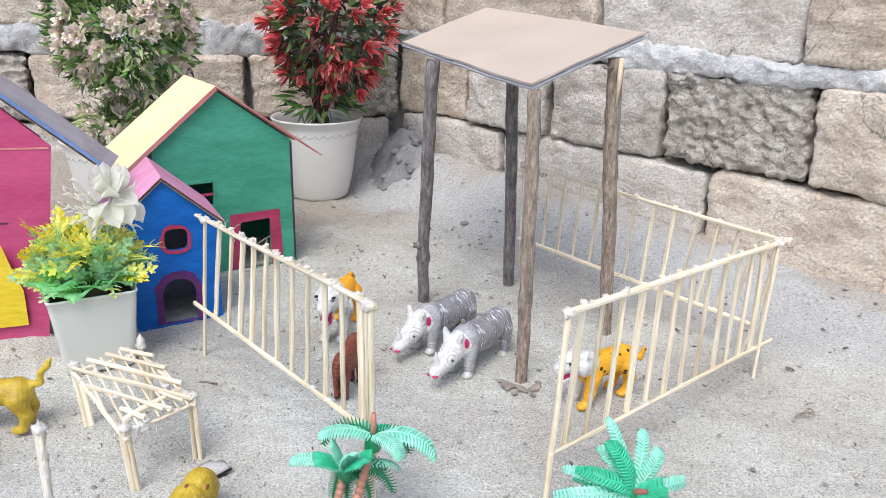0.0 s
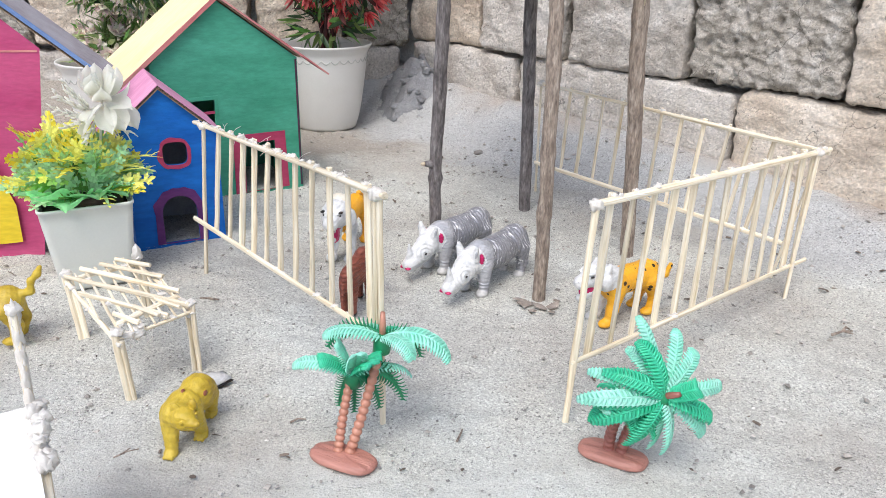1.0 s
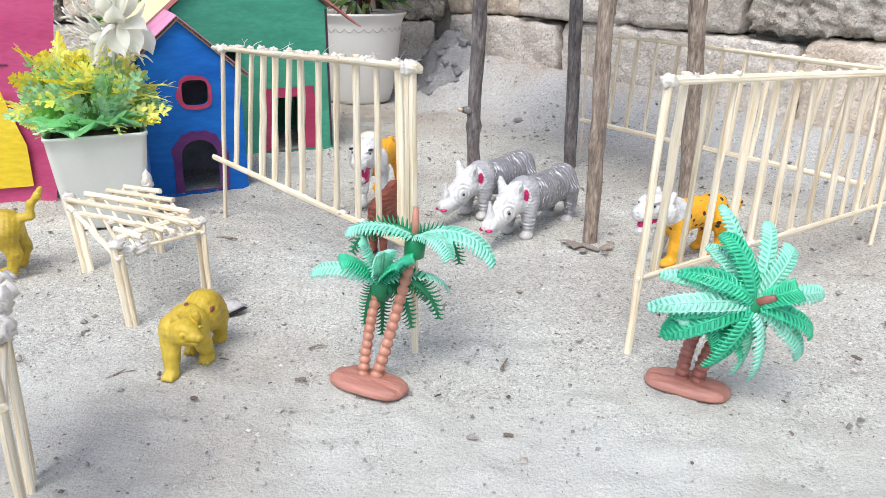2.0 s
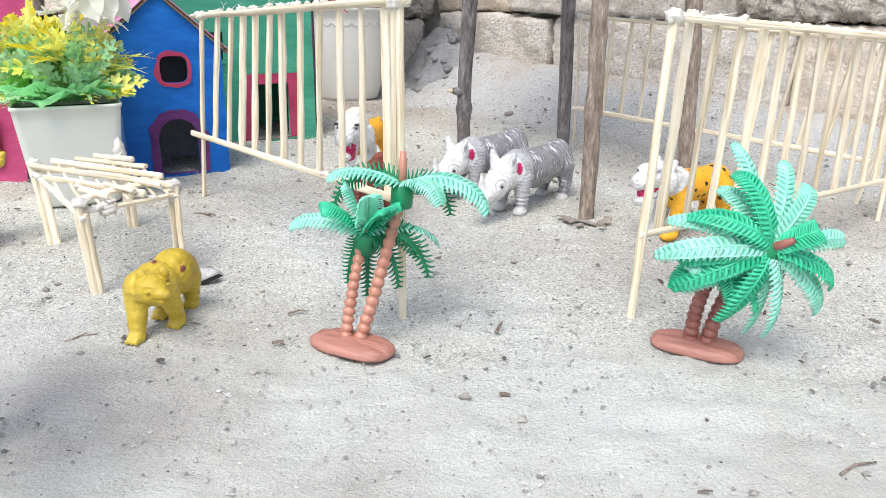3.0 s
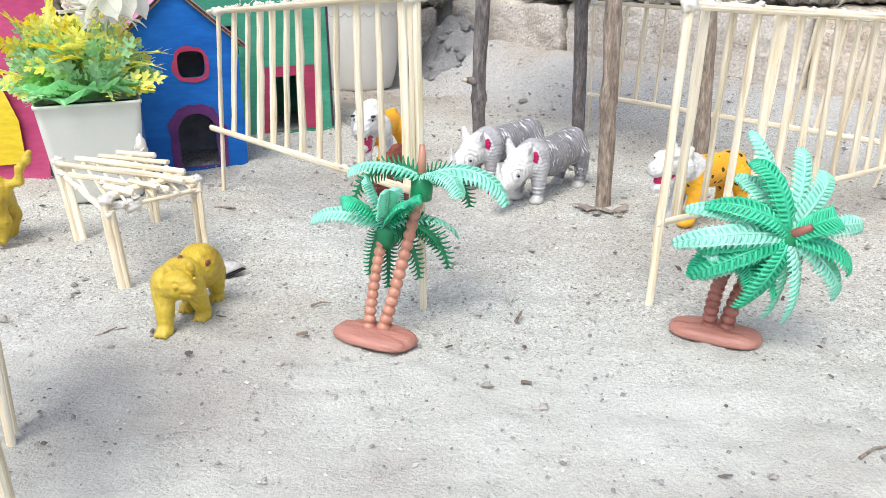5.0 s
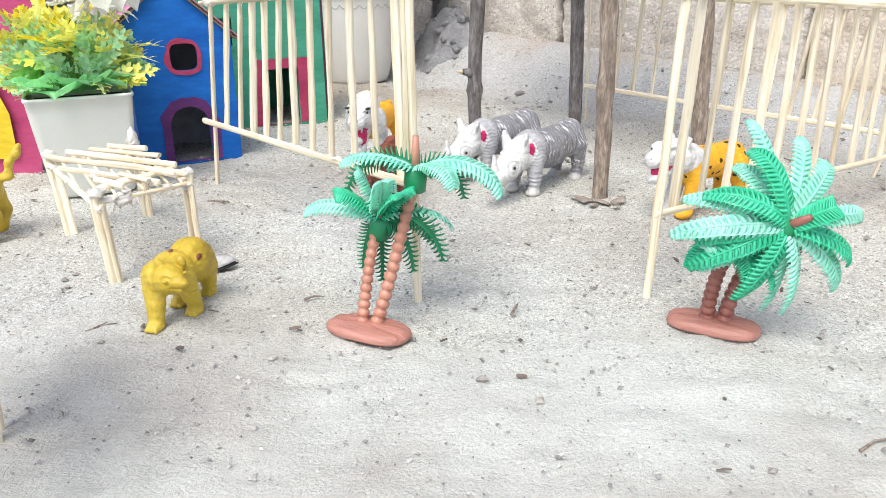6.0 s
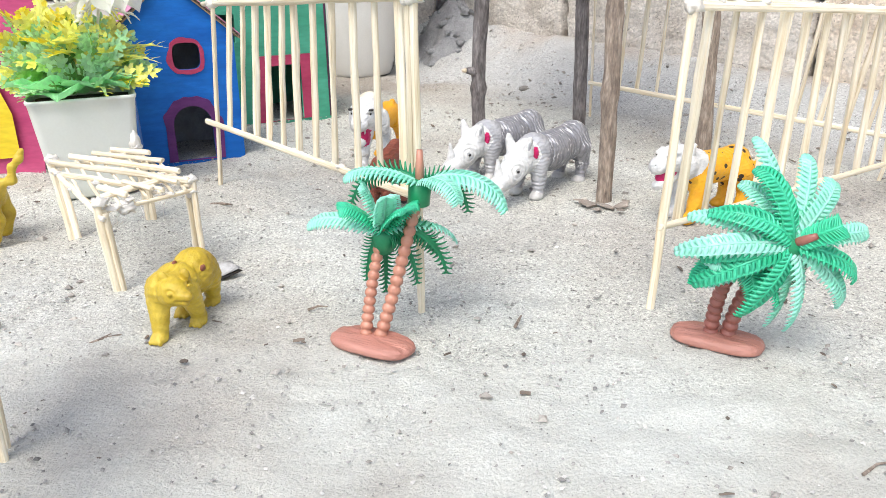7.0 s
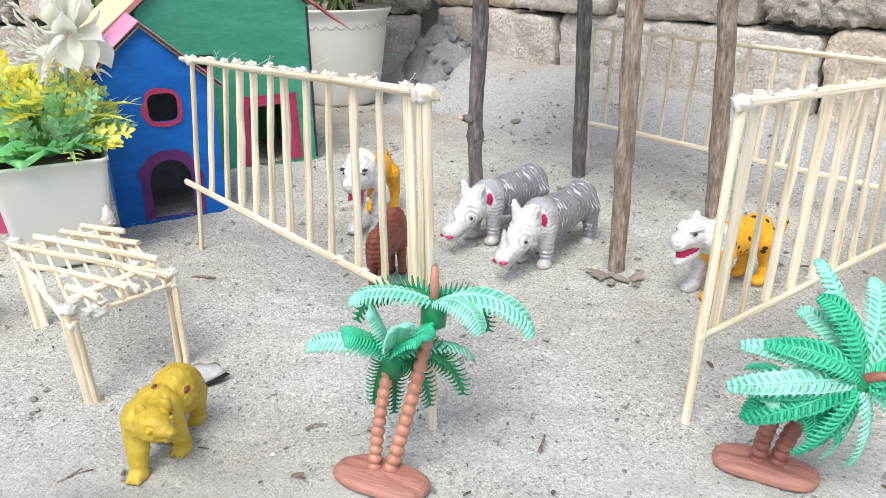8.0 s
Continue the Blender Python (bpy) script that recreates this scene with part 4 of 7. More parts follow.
def green_house():
    h = thing("toy_house", pose(-0.234, 1.051, 0, 0, 0, 35), "green painted card house with a yellow and pink roof", "toy house", "painted card houses")
    G = M["green_paint"]
    D = 0.135
    door, win = rect(-0.086, -0.040, -0.002, 0.072), rect(-0.158, -0.120, 0.103, 0.136)
    part("front_wall", panel([(-0.197, -0.006), (-0.197, 0.186), (-0.107, 0.262), (0.0, 0.184), (0.0, -0.006)], [[(-0.086, 0.001)] + door[1:3] + [(-0.040, 0.001)], win], 0.004), G, h)
    part("back_wall", panel([(-0.197, -0.006), (-0.197, 0.186), (-0.107, 0.262), (0.0, 0.184), (0.0, -0.006)], [], 0.004), G, h, at=pose(0, D - 0.004, 0))
    side_wall(h, 0.0, -0.006, 0.184, 0.0045, D - 0.0045, G)
    side_wall(h, -0.193, -0.006, 0.186, 0.0045, D - 0.0045, G)
    part("door_trim", panel(wobble([(-0.101, 0.001), (-0.099, 0.084), (-0.024, 0.084), (-0.022, 0.001)], 0.002, 1) , [[(-0.086, 0.0015), (-0.085, 0.071), (-0.040, 0.072), (-0.040, 0.0015)]], 0.0012), M["rose_paint"], h, "rose red painted door surround", at=pose(0, -0.0012, 0))
    part("window_trim", panel(rect(-0.163, -0.115, 0.098, 0.141), [win], 0.0010), M["green_paint"], h, at=pose(0, -0.0010, 0))
    part("window_bar", panel_box(-0.158, -0.120, 0.0005, 0.002, 0.117, 0.1205), M["rose_paint"], h, "rose red painted window bar", smooth=False)
    part("edge_line", panel_box(-0.0036, -0.0008, -0.0006, 0.0, 0.0, 0.182, 16), M["ink"], h, "dark inked edge line", smooth=False)
    L1 = math.hypot(0.130, 0.105)
    ribbed_sheet(h, "roof_sheet", L1, D + 0.012, M["yellow_roof"], M["card_brown"], slope_at(-0.237, 0.163, -0.107, 0.268, -0.006))
    L2 = math.hypot(0.153, 0.111)
    ribbed_sheet(h, "roof_sheet", L2 * 0.735, D + 0.012, M["red_edge"], M["card_brown"], slope_at(-0.107, 0.268, 0.046, 0.157, -0.006), thick=0.003)
    strip = Build()
    strip.add([(0.10, -0.001, -0.0012), (L2 * 0.86, -0.001, -0.0012), (L2, 0.001, -0.0012), (L2 * 0.9, 0.011, -0.0012), (0.10, 0.016, -0.0012), (0.10, -0.001, 0.0008), (L2 * 0.86, -0.001, 0.0008), (L2, 0.001, 0.0008), (L2 * 0.9, 0.011, 0.0008), (0.10, 0.016, 0.0008)],
              [(4, 3, 2, 1, 0), (5, 6, 7, 8, 9), (0, 1, 6, 5), (1, 2, 7, 6), (2, 3, 8, 7), (3, 4, 9, 8), (4, 0, 5, 9)])
    part("torn_strip", strip, M["red_edge"], h, "torn reddish strip of roof card", at=slope_at(-0.107, 0.2692, 0.046, 0.1582, -0.006), smooth=False)
    part("edge_band", panel_box(0.002, L1 - 0.002, -0.0014, 0.0, -0.0046, 0.0006), M["red_edge"], h, "reddish painted roof edge", at=slope_at(-0.237, 0.163, -0.107, 0.268, -0.006), smooth=False)
    part("edge_band", panel_box(0.001, L2 * 0.735, -0.0016, 0.0, -0.0012, 0.0010), M["red_edge"], h, "reddish painted roof edge", at=slope_at(-0.107, 0.268, 0.046, 0.157, -0.006), smooth=False)
    return h


green_house()


def blue_house():
    h = thing("toy_house", pose(-0.373, 0.790, 0, 0, 0, 29), "blue painted card house with a pink roof", "toy house", "painted card houses")
    B = M["blue_paint"]
    D = 0.105
    win = roundish(0.0525, 0.108, 0.0135, 0.0135, 20, 3.6)
    door = arch(0.031, 0.070, 0.001, 0.058)
    out = [(-0.001, -0.006), (-0.001, 0.143), (0.042, 0.181), (0.101, 0.128), (0.100, -0.006)]
    part("front_wall", panel(out, [win, door], 0.004), B, h)
    part("back_wall", panel(out, [], 0.004), M["card_grey"], h, "unpainted grey card back", at=pose(0, D - 0.004, 0))
    side_wall(h, 0.101, -0.006, 0.128, 0.0045, D - 0.0045, B)
    side_wall(h, 0.003, -0.006, 0.143, 0.0045, D - 0.0045, B)
    part("window_trim", panel(wobble(roundish(0.0520, 0.108, 0.0180, 0.0180, 60), 0.0034, 3), [win], 0.0012), M["rose_paint"], h, "rose red painted window ring", at=pose(0, -0.0012, 0))
    part("door_trim", panel(wobble(arch(0.0215, 0.0795, 0.001, 0.068, 26), 0.0035, 2), [[(x, max(z, 0.0016)) for x, z in door]], 0.0012), M["purple_paint"], h, "dark purple painted door arch", at=pose(0, -0.0012, 0))
    L1, L2 = math.hypot(0.075, 0.064), math.hypot(0.070, 0.060)
    ribbed_sheet(h, "roof_sheet", L1, D + 0.014, M["pink_roof"], M["card_brown"], slope_at(-0.033, 0.122, 0.042, 0.187, -0.006))
    ribbed_sheet(h, "roof_sheet", L2, D + 0.014, M["pink_roof"], M["card_brown"], slope_at(0.042, 0.187, 0.114, 0.122, -0.006))
    return h


blue_house()


def pink_house():
    h = thing("toy_house", pose(-0.473, 0.770, 0, 0, 0, 15), "pink painted card house with a bare grey roof", "toy house", "painted card houses")
    P = M["pink_paint"]
    D = 0.058
    out = [(-0.195, -0.006), (-0.225, 0.224), (-0.092, 0.345), (0.034, 0.226), (0.0, -0.006)]
    door = rect(-0.125, -0.055, 0.001, 0.070)
    part("front_wall", panel(out, [door], 0.004), P, h)
    part("back_wall", panel(out, [], 0.004), P, h, at=pose(0, D - 0.004, 0))
    for x0, x1 in ((0.0, 0.034), (-0.191, -0.221)):
        ln = math.hypot(x1 - x0, 0.23)
        b = panel_box(0.0045, D - 0.0045, 0, 0.004, 0.0, ln)
        part("wall", b, P, h, at=Matrix.Translation((x0, 0, -0.006)) @ Matrix.Rotation(math.atan2(x1 - x0, 0.23), 4, "Y") @ Matrix.Rotation(radians(90), 4, "Z"), smooth=False)
    part("crease", panel_box(-0.21, 0.031, -0.0009, 0.0, 0.2225, 0.2245, 24), M["red_edge"], h, smooth=False)
    L = math.hypot(0.182, 0.160)
    ribbed_sheet(h, "roof_sheet", L, D + 0.016, M["roof_grey"], M["card_brown"], slope_at(-0.092, 0.357, 0.092, 0.197, -0.008))
    ribbed_sheet(h, "roof_sheet", L, D + 0.016, M["roof_grey"], M["card_brown"], slope_at(-0.270, 0.200, -0.092, 0.357, -0.008))
    part("edge_band", panel_box(0, L, -0.0012, 0.0, -0.0012, 0.0030), M["blue_edge"], h, "blue painted roof edge", at=slope_at(-0.092, 0.357, 0.092, 0.197, -0.008), smooth=False)
    dl = part("door", panel(wobble([(-0.098, 0.012), (-0.096, 0.088), (-0.040, 0.094), (-0.034, 0.117), (-0.029, 0.094), (-0.018, 0.060), (-0.020, 0.016)], 0.0015, 4), [], 0.002), M["yellow_paint"], h, "bright yellow painted card door", at=pose(0, -0.0030, 0, 3, 0, 0))
    part("printed_bar", panel_box(-0.045, -0.022, -0.0008, 0, 0.139, 0.1405), M["ink"], h, "faint dark printed line", smooth=False)
    lean = Matrix(((1, -0.42, 0, 0), (0, 1, 0, 0), (0, 0, 1, 0), (0, 0, 0, 1)))
    bpy.context.view_layer.update()
    inv = h.matrix_world.inverted()
    for ob in h.children:
        if ob.name.startswith(("roof_sheet", "edge_band")):
            continue
        k = inv @ ob.matrix_world
        ob.data.transform(k.inverted() @ lean @ k)
    return h


pink_house()


# ---- stick shelter ----
def shelter():
    th = thing("stick_shelter", pose(0.07, 0.84, 0), "shelter of four rough twigs under a beige card roof", "shelter")
    o = Vector((0.07, 0.84, 0))
    corners = {"f": Vector((0.074, 0.70, 0.312)), "r": Vector((0.212, 0.842, 0.356)), "b": Vector((0.048, 1.148, 0.370)), "l": Vector((-0.068, 0.998, 0.328))}
    c = [corners[k] - o for k in "frbl"]
    e1, e2 = c[1] - c[0], c[3] - c[0]
    up = e1.cross(e2).normalized()

    def sheet(t0, t1, grow, n=14):
        b = Build()
        for t in (t0, t1):
            for i in range(n + 1):
                for j in range(n + 1):
                    f, g = i / n, j / n
                    p = c[0].lerp(c[1], f).lerp(c[3].lerp(c[2], f), g)
                    edge = i in (0, n) or j in (0, n)
                    if edge:
                        p = p + (p - (c[0] + c[2]) / 2).normalized() * (grow + 0.0016 * noise.noise(p * 60 + Vector((t * 900, 0, 0))))
                    b.v.append(tuple(p + up * (t + 0.0025 * noise.noise(p * 9))))
        w = n + 1
        for i in range(n):
            for j in range(n):
                q = (i * w + j, (i + 1) * w + j, (i + 1) * w + j + 1, i * w + j + 1)
                b.f += [tuple(k + w * w for k in q), q[::-1]]
                b.m += [0, 0]
        rim = [i * w for i in range(n)] + [n * w + j for j in range(n)] + [i * w + n for i in range(n, 0, -1)] + [j for j in range(n, 0, -1)]
        for k in range(len(rim)):
            a, d = rim[k], rim[(k + 1) % len(rim)]
            b.f.append((a, d, d + w * w, a + w * w))
            b.m.append(0)
        return b

    roof = part("roof", sheet(0.0015, 0.0035, 0), M["card"], th, "beige card sheet with torn edges", smooth=False)
    part("lower_liner", sheet(-0.0028, -0.0010, 0.003), M["card_grey"], roof, "frayed grey lower card layer", smooth=False)
    part("core", sheet(-0.0010, 0.0014, -0.001), M["card_grey"], roof, smooth=False)

    def pole(pts, r0, r1, mat, seed, knots=()):
        pts = [Vector(p) - o for p in pts]
        n = 34
        b = Build()
        line, rad = [], []
        for i in range(n):
            f = i / (n - 1) * (len(pts) - 1)
            k = min(int(f), len(pts) - 2)
            p = pts[k].lerp(pts[k + 1], f - k)
            s = Vector((seed * 3.3, 0, i * 0.35))
            p = p + Vector((noise.noise(s), noise.noise(s + Vector((5, 0, 0))), 0)) * 0.0012
            r = r0 + (r1 - r0) * i / (n - 1)
            r *= 1 + 0.09 * noise.noise(s * 2.2 + Vector((0, 7, 0)))
            for kf, ks in knots:
                r += ks * math.exp(-((i / (n - 1) - kf) / 0.016) ** 2)
            line.append(p), rad.append(r)
        tube(b, line, rad, 12)
        ob = part("pole", b, M[mat], th)
        return ob

    pf = pole([(0.0815, 0.690, -0.02), (0.0805, 0.693, 0.15), (0.0775, 0.703, 0.309)], 0.0068, 0.0068, "bark_brown", 1, [(0.33, 0.0012), (0.52, 0.0012), (0.75, 0.0009)])
    pl = pole([(-0.031, 0.905, -0.02), (-0.034, 0.90, 0.08), (-0.029, 0.888, 0.20), (-0.025, 0.880, 0.319)], 0.0076, 0.0085, "bark_grey", 2, [(0.28, 0.0028), (0.60, 0.001)])
    pole([(0.089, 0.976, -0.02), (0.083, 0.962, 0.15), (0.073, 0.945, 0.344)], 0.0078, 0.0082, "bark_grey", 3, [(0.2, 0.0008)])
    pr = pole([(0.199, 0.820, -0.02), (0.190, 0.815, 0.12), (0.180, 0.808, 0.22), (0.174, 0.803, 0.333)], 0.0078, 0.0085, "bark_brown", 4, [(0.38, 0.001), (0.62, 0.0012), (0.82, 0.001)])
    tw = Build()
    k = Vector((-0.033, 0.90, 0.078)) - o
    tube(tw, [k, k + Vector((-0.008, -0.006, 0.004)), k + Vector((-0.014, -0.010, 0.005))], [0.0066, 0.0046, 0.0030], 10)
    part("branch_stub", tw, M["bark_grey"], pl)
    cut = Build()
    tube(cut, [k + Vector((-0.0138, -0.0098, 0.005)), k + Vector((-0.0175, -0.0125, 0.0052))], [0.0025, 0.0018], 8)
    part("cut_end", cut, M["wood_cut"], pl, "pale cut branch end")
    tw = Build()
    q = Vector((0.1755, 0.8, 0.322)) - o
    tube(tw, [q, q + Vector((-0.008, -0.006, 0.002)), q + Vector((-0.015, -0.01, 0.001)), q + Vector((-0.018, -0.012, 0.004))], [0.0012, 0.001, 0.0009, 0.0005], 6)
    part("twig", tw, M["bark_grey"], pr)
    sp = Build()
    tube(sp, [q + Vector((0.001, -0.0085, -0.04)), q + Vector((0.002, -0.0088, -0.01)), q + Vector((0.003, -0.006, 0.012))], [0.0005, 0.0030, 0.0024], 6)
    part("split", sp, M["wood_cut"], pr, "pale split in the bark")
    return th


shelter()


# ---- pots ----
def round_pot(at, r_top, r_low, h, label):
    th = thing("flower_pot", at, label, "flower pot")
    t = 0.004
    prof = [(0.0, 0.003), (r_low * 0.9, 0.003), (r_low * 0.93, 0.0), (r_low, 0.001), (r_low + 0.002, 0.006)]
    for i in range(1, 14):
        f = i / 13
        prof.append((r_low + (r_top * 0.90 - r_low) * (f ** 0.60), 0.006 + (h - 0.026) * f))
    prof += [(r_top * 0.905, h - 0.018), (r_top * 0.93, h - 0.013), (r_top * 0.985, h - 0.005), (r_top, h - 0.003), (r_top, h - 0.001), (r_top * 0.99, h), (r_top * 0.96, h - 0.0005),
             (r_top * 0.92, h - 0.006), (r_top * 0.88, h - 0.02), (r_top * 0.80, h - 0.05), (r_top * 0.74, h - 0.06), (0, h - 0.06)]
    body = part("pot", lathe(prof, 64), M["pot_white"], th)
    b = Build()
    n = 30
    for k in range(n):
        pts = []
        for i in range(7):
            a = 2 * math.pi * (k + i / 6) / n
            z = h - 0.024 - 0.0065 * math.sin(math.pi * i / 6)
            f = (z - 0.006) / (h - 0.026)
            rr = r_low + (r_top * 0.90 - r_low) * (min(1, f) ** 0.60) + 0.0002
            pts.append((rr * math.cos(a), rr * math.sin(a), z))
        tube(b, pts, 0.0008, 5)
    part("relief_band", b, M["pot_relief"], body, "greyish moulded scallop band")
    s = Build()
    n = 40
    rr = r_top * 0.84
    s.v = [(0, 0, h - 0.03)] + [(rr * math.cos(2 * math.pi * i / n), rr * math.sin(2 * math.pi * i / n), h - 0.033) for i in range(n)]
    s.f = [(0, 1 + i, 1 + (i + 1) % n) for i in range(n)]
    s.m = [0] * n
    part("soil", s, M["soil"], th)
    return th


red_pot = round_pot(pose(-0.263, 1.425, 0.0), 0.089, 0.056, 0.158, "white round plastic pot with red and dark leaves")
left_pot = round_pot(pose(-0.585, 1.235, 0.0), 0.082, 0.05, 0.145, "pale round plastic pot with dusty pink blooms")


def square_pot():
    th = thing("flower_pot", pose(-0.3885, 0.7185, 0, 0, 0, 29), "white square pot with lime leaves and a white bloom", "flower pot")

    def loop(s, r, z, n=6):
        out = []
        for cx, cy, a0 in ((1, 1, 0), (-1, 1, 90), (-1, -1, 180), (1, -1, 270)):
            for i in range(n + 1):
                a = radians(a0 + 90 * i / n)
                out.append((cx * (s - r) + r * math.cos(a), cy * (s - r) + r * math.sin(a), z))
        return out

    h = 0.090
    loops = [loop(0.030, 0.008, 0.002), loop(0.0335, 0.009, 0.0), loop(0.0345, 0.009, 0.002)]
    for i in range(1, 9):
        f = i / 8
        loops.append(loop(0.0345 + 0.0085 * f ** 0.9, 0.009 - 0.002 * f, 0.002 + (h - 0.006) * f))
    loops += [loop(0.0440, 0.007, h - 0.003), loop(0.0443, 0.007, h - 0.001), loop(0.0438, 0.007, h), loop(0.0425, 0.006, h), loop(0.0415, 0.006, h - 0.002), loop(0.0395, 0.006, h - 0.012)]
    b = Build()
    m = len(loops[0])
    for lp in loops:
        b.v += lp
    for i in range(len(loops) - 1):
        for j in range(m):
            b.f.append((i * m + j, i * m + (j + 1) % m, (i + 1) * m + (j + 1) % m, (i + 1) * m + j))
    b.f.append(tuple(reversed(range(m))))
    b.m = [0] * len(b.f)
    part("pot", b, M["pot_cool"], th)
    s = Build()
    lp = loop(0.0400, 0.006, h - 0.010)
    s.add(lp, [tuple(range(m))])
    part("soil", s, M["soil"], th)
    return th


lime_pot = square_pot()


# ---- toy animals ----
def surface_net(value, lo, hi, step):
    """A closed mesh of the zero level of value(points), by surface nets."""
    ax = [np.arange(lo[i], hi[i] + step, step) for i in range(3)]
    X, Y, Z = np.meshgrid(*ax, indexing="ij")
    V = value(np.stack((X, Y, Z), -1))
    inside = V < 0
    nx, ny, nz = V.shape
    acc, cnt = np.zeros((nx - 1, ny - 1, nz - 1, 3)), np.zeros((nx - 1, ny - 1, nz - 1))
    for axis in range(3):
        sl0, sl1 = [slice(None)] * 3, [slice(None)] * 3
        sl0[axis], sl1[axis] = slice(0, -1), slice(1, None)
        a, b = V[tuple(sl0)], V[tuple(sl1)]
        cross = (a < 0) != (b < 0)
        t = np.where(cross, a / np.where(cross, a - b, 1), 0)
        o1, o2 = [d for d in range(3) if d != axis]
        for i in (0, 1):
            for j in (0, 1):
                s = [slice(None)] * 3
                s[o1] = slice(i, i + V.shape[o1] - 1)
                s[o2] = slice(j, j + V.shape[o2] - 1)
                c, tt = cross[tuple(s)], t[tuple(s)]
                cnt += c
                acc[..., axis] += c * tt
                acc[..., o1] += c * i
                acc[..., o2] += c * j
    use = cnt > 0
    index = np.full(use.shape, -1)
    index[use] = np.arange(use.sum())
    cell = np.argwhere(use)
    pts = np.array(lo) + (cell + acc[use] / cnt[use][:, None]) * step
    quads = []
    for axis in range(3):
        o1, o2 = (axis + 1) % 3, (axis + 2) % 3
        sl0, sl1 = [slice(None)] * 3, [slice(None)] * 3
        sl0[axis], sl1[axis] = slice(0, -1), slice(1, None)
        a, b = inside[tuple(sl0)], inside[tuple(sl1)]
        e = np.argwhere(a != b)
        e = e[(e[:, o1] > 0) & (e[:, o2] > 0) & (e[:, o1] < V.shape[o1] - 1) & (e[:, o2] < V.shape[o2] - 1)]
        q = []
        for i, j in ((1, 1), (0, 1), (0, 0), (1, 0)):
            c = e.copy()
            c[:, o1] -= i
            c[:, o2] -= j
            q.append(index[c[:, 0], c[:, 1], c[:, 2]])
        q = np.stack(q, 1)
        flip = ~a[e[:, 0], e[:, 1], e[:, 2]]
        q[flip] = q[flip][:, ::-1]
        quads.append(q)
    return pts, np.concatenate(quads)


def ball(c, r, slot=0, k=1.0):
    return ("ball", c, r if hasattr(r, "__len__") else (r, r, r), slot, k)


def limb(a, b, ra, rb, slot=0, k=1.0):
    return ("limb", a, b, ra, rb, slot, k)


def distance(p, P):
    if p[0] == "ball":
        q, r = P - np.array(p[1]), np.array(p[2], float)
        k0, k1 = np.linalg.norm(q / r, axis=-1), np.linalg.norm(q / r ** 2, axis=-1) + 1e-9
        return k0 * (k0 - 1) / k1
    a, b = np.array(p[1], float), np.array(p[2], float)
    d = b - a
    t = np.clip((P - a) @ d / (d @ d), 0, 1)
    return np.linalg.norm(P - a - t[..., None] * d, axis=-1) - (p[3] + (p[4] - p[3]) * t)


def figure(prims, mats, scale, step=1.15, blend=3.0, relief=None, beads=()):
    """One smooth moulded figure from balls and limbs (in millimetres), coloured by the piece that lies nearest."""
    lo, hi = np.full(3, 1e9), np.full(3, -1e9)
    for p in prims:
        for c, r in (((p[1], max(p[2])),) if p[0] == "ball" else ((p[1], p[3]), (p[2], p[4]))):
            lo, hi = np.minimum(lo, np.array(c) - r - 4), np.maximum(hi, np.array(c) + r + 4)

    def value(P):
        out = None
        for p in prims:
            d = distance(p, P)
            if out is None:
                out = d
                continue
            k = blend * p[-1]
            h = np.clip(0.5 + 0.5 * (out - d) / k, 0, 1)
            out = out + (d - out) * h - k * h * (1 - h)
        if relief is not None:
            out = out + relief(P)
        return out

    pts, quads = surface_net(value, lo, hi, step)
    mid = pts[quads].mean(1)
    best, slot = np.full(len(mid), 1e9), np.zeros(len(mid), int)
    for p in prims:
        d = distance(p, mid) - (0.5 if p[-2] in (2, 3) else 0.0)
        hit = d < best
        best[hit], slot[hit] = d[hit], p[-2]
    verts, faces, slots = pts.tolist(), quads.tolist(), slot.tolist()
    for c, r, sl in beads:
        ball_me = blob(1.0, 0, 2, 0.0)
        k = len(verts)
        verts += [[c[a] + v.co[a] * r[a] for a in range(3)] for v in ball_me.vertices]
        faces += [[k + i for i in q.vertices] for q in ball_me.polygons]
        slots += [sl] * len(ball_me.polygons)
        bpy.data.meshes.remove(ball_me)
    me = bpy.data.meshes.new("figure")
    me.from_pydata([[a * scale * 0.001 for a in v] for v in verts], [], faces)
    for m in mats:
        me.materials.append(M[m])
    me.polygons.foreach_set("material_index", slots)
    me.polygons.foreach_set("use_smooth", [True] * len(faces))
    me.update()
    return me


def both(f):
    return [q for s in (1, -1) for q in f(s)]


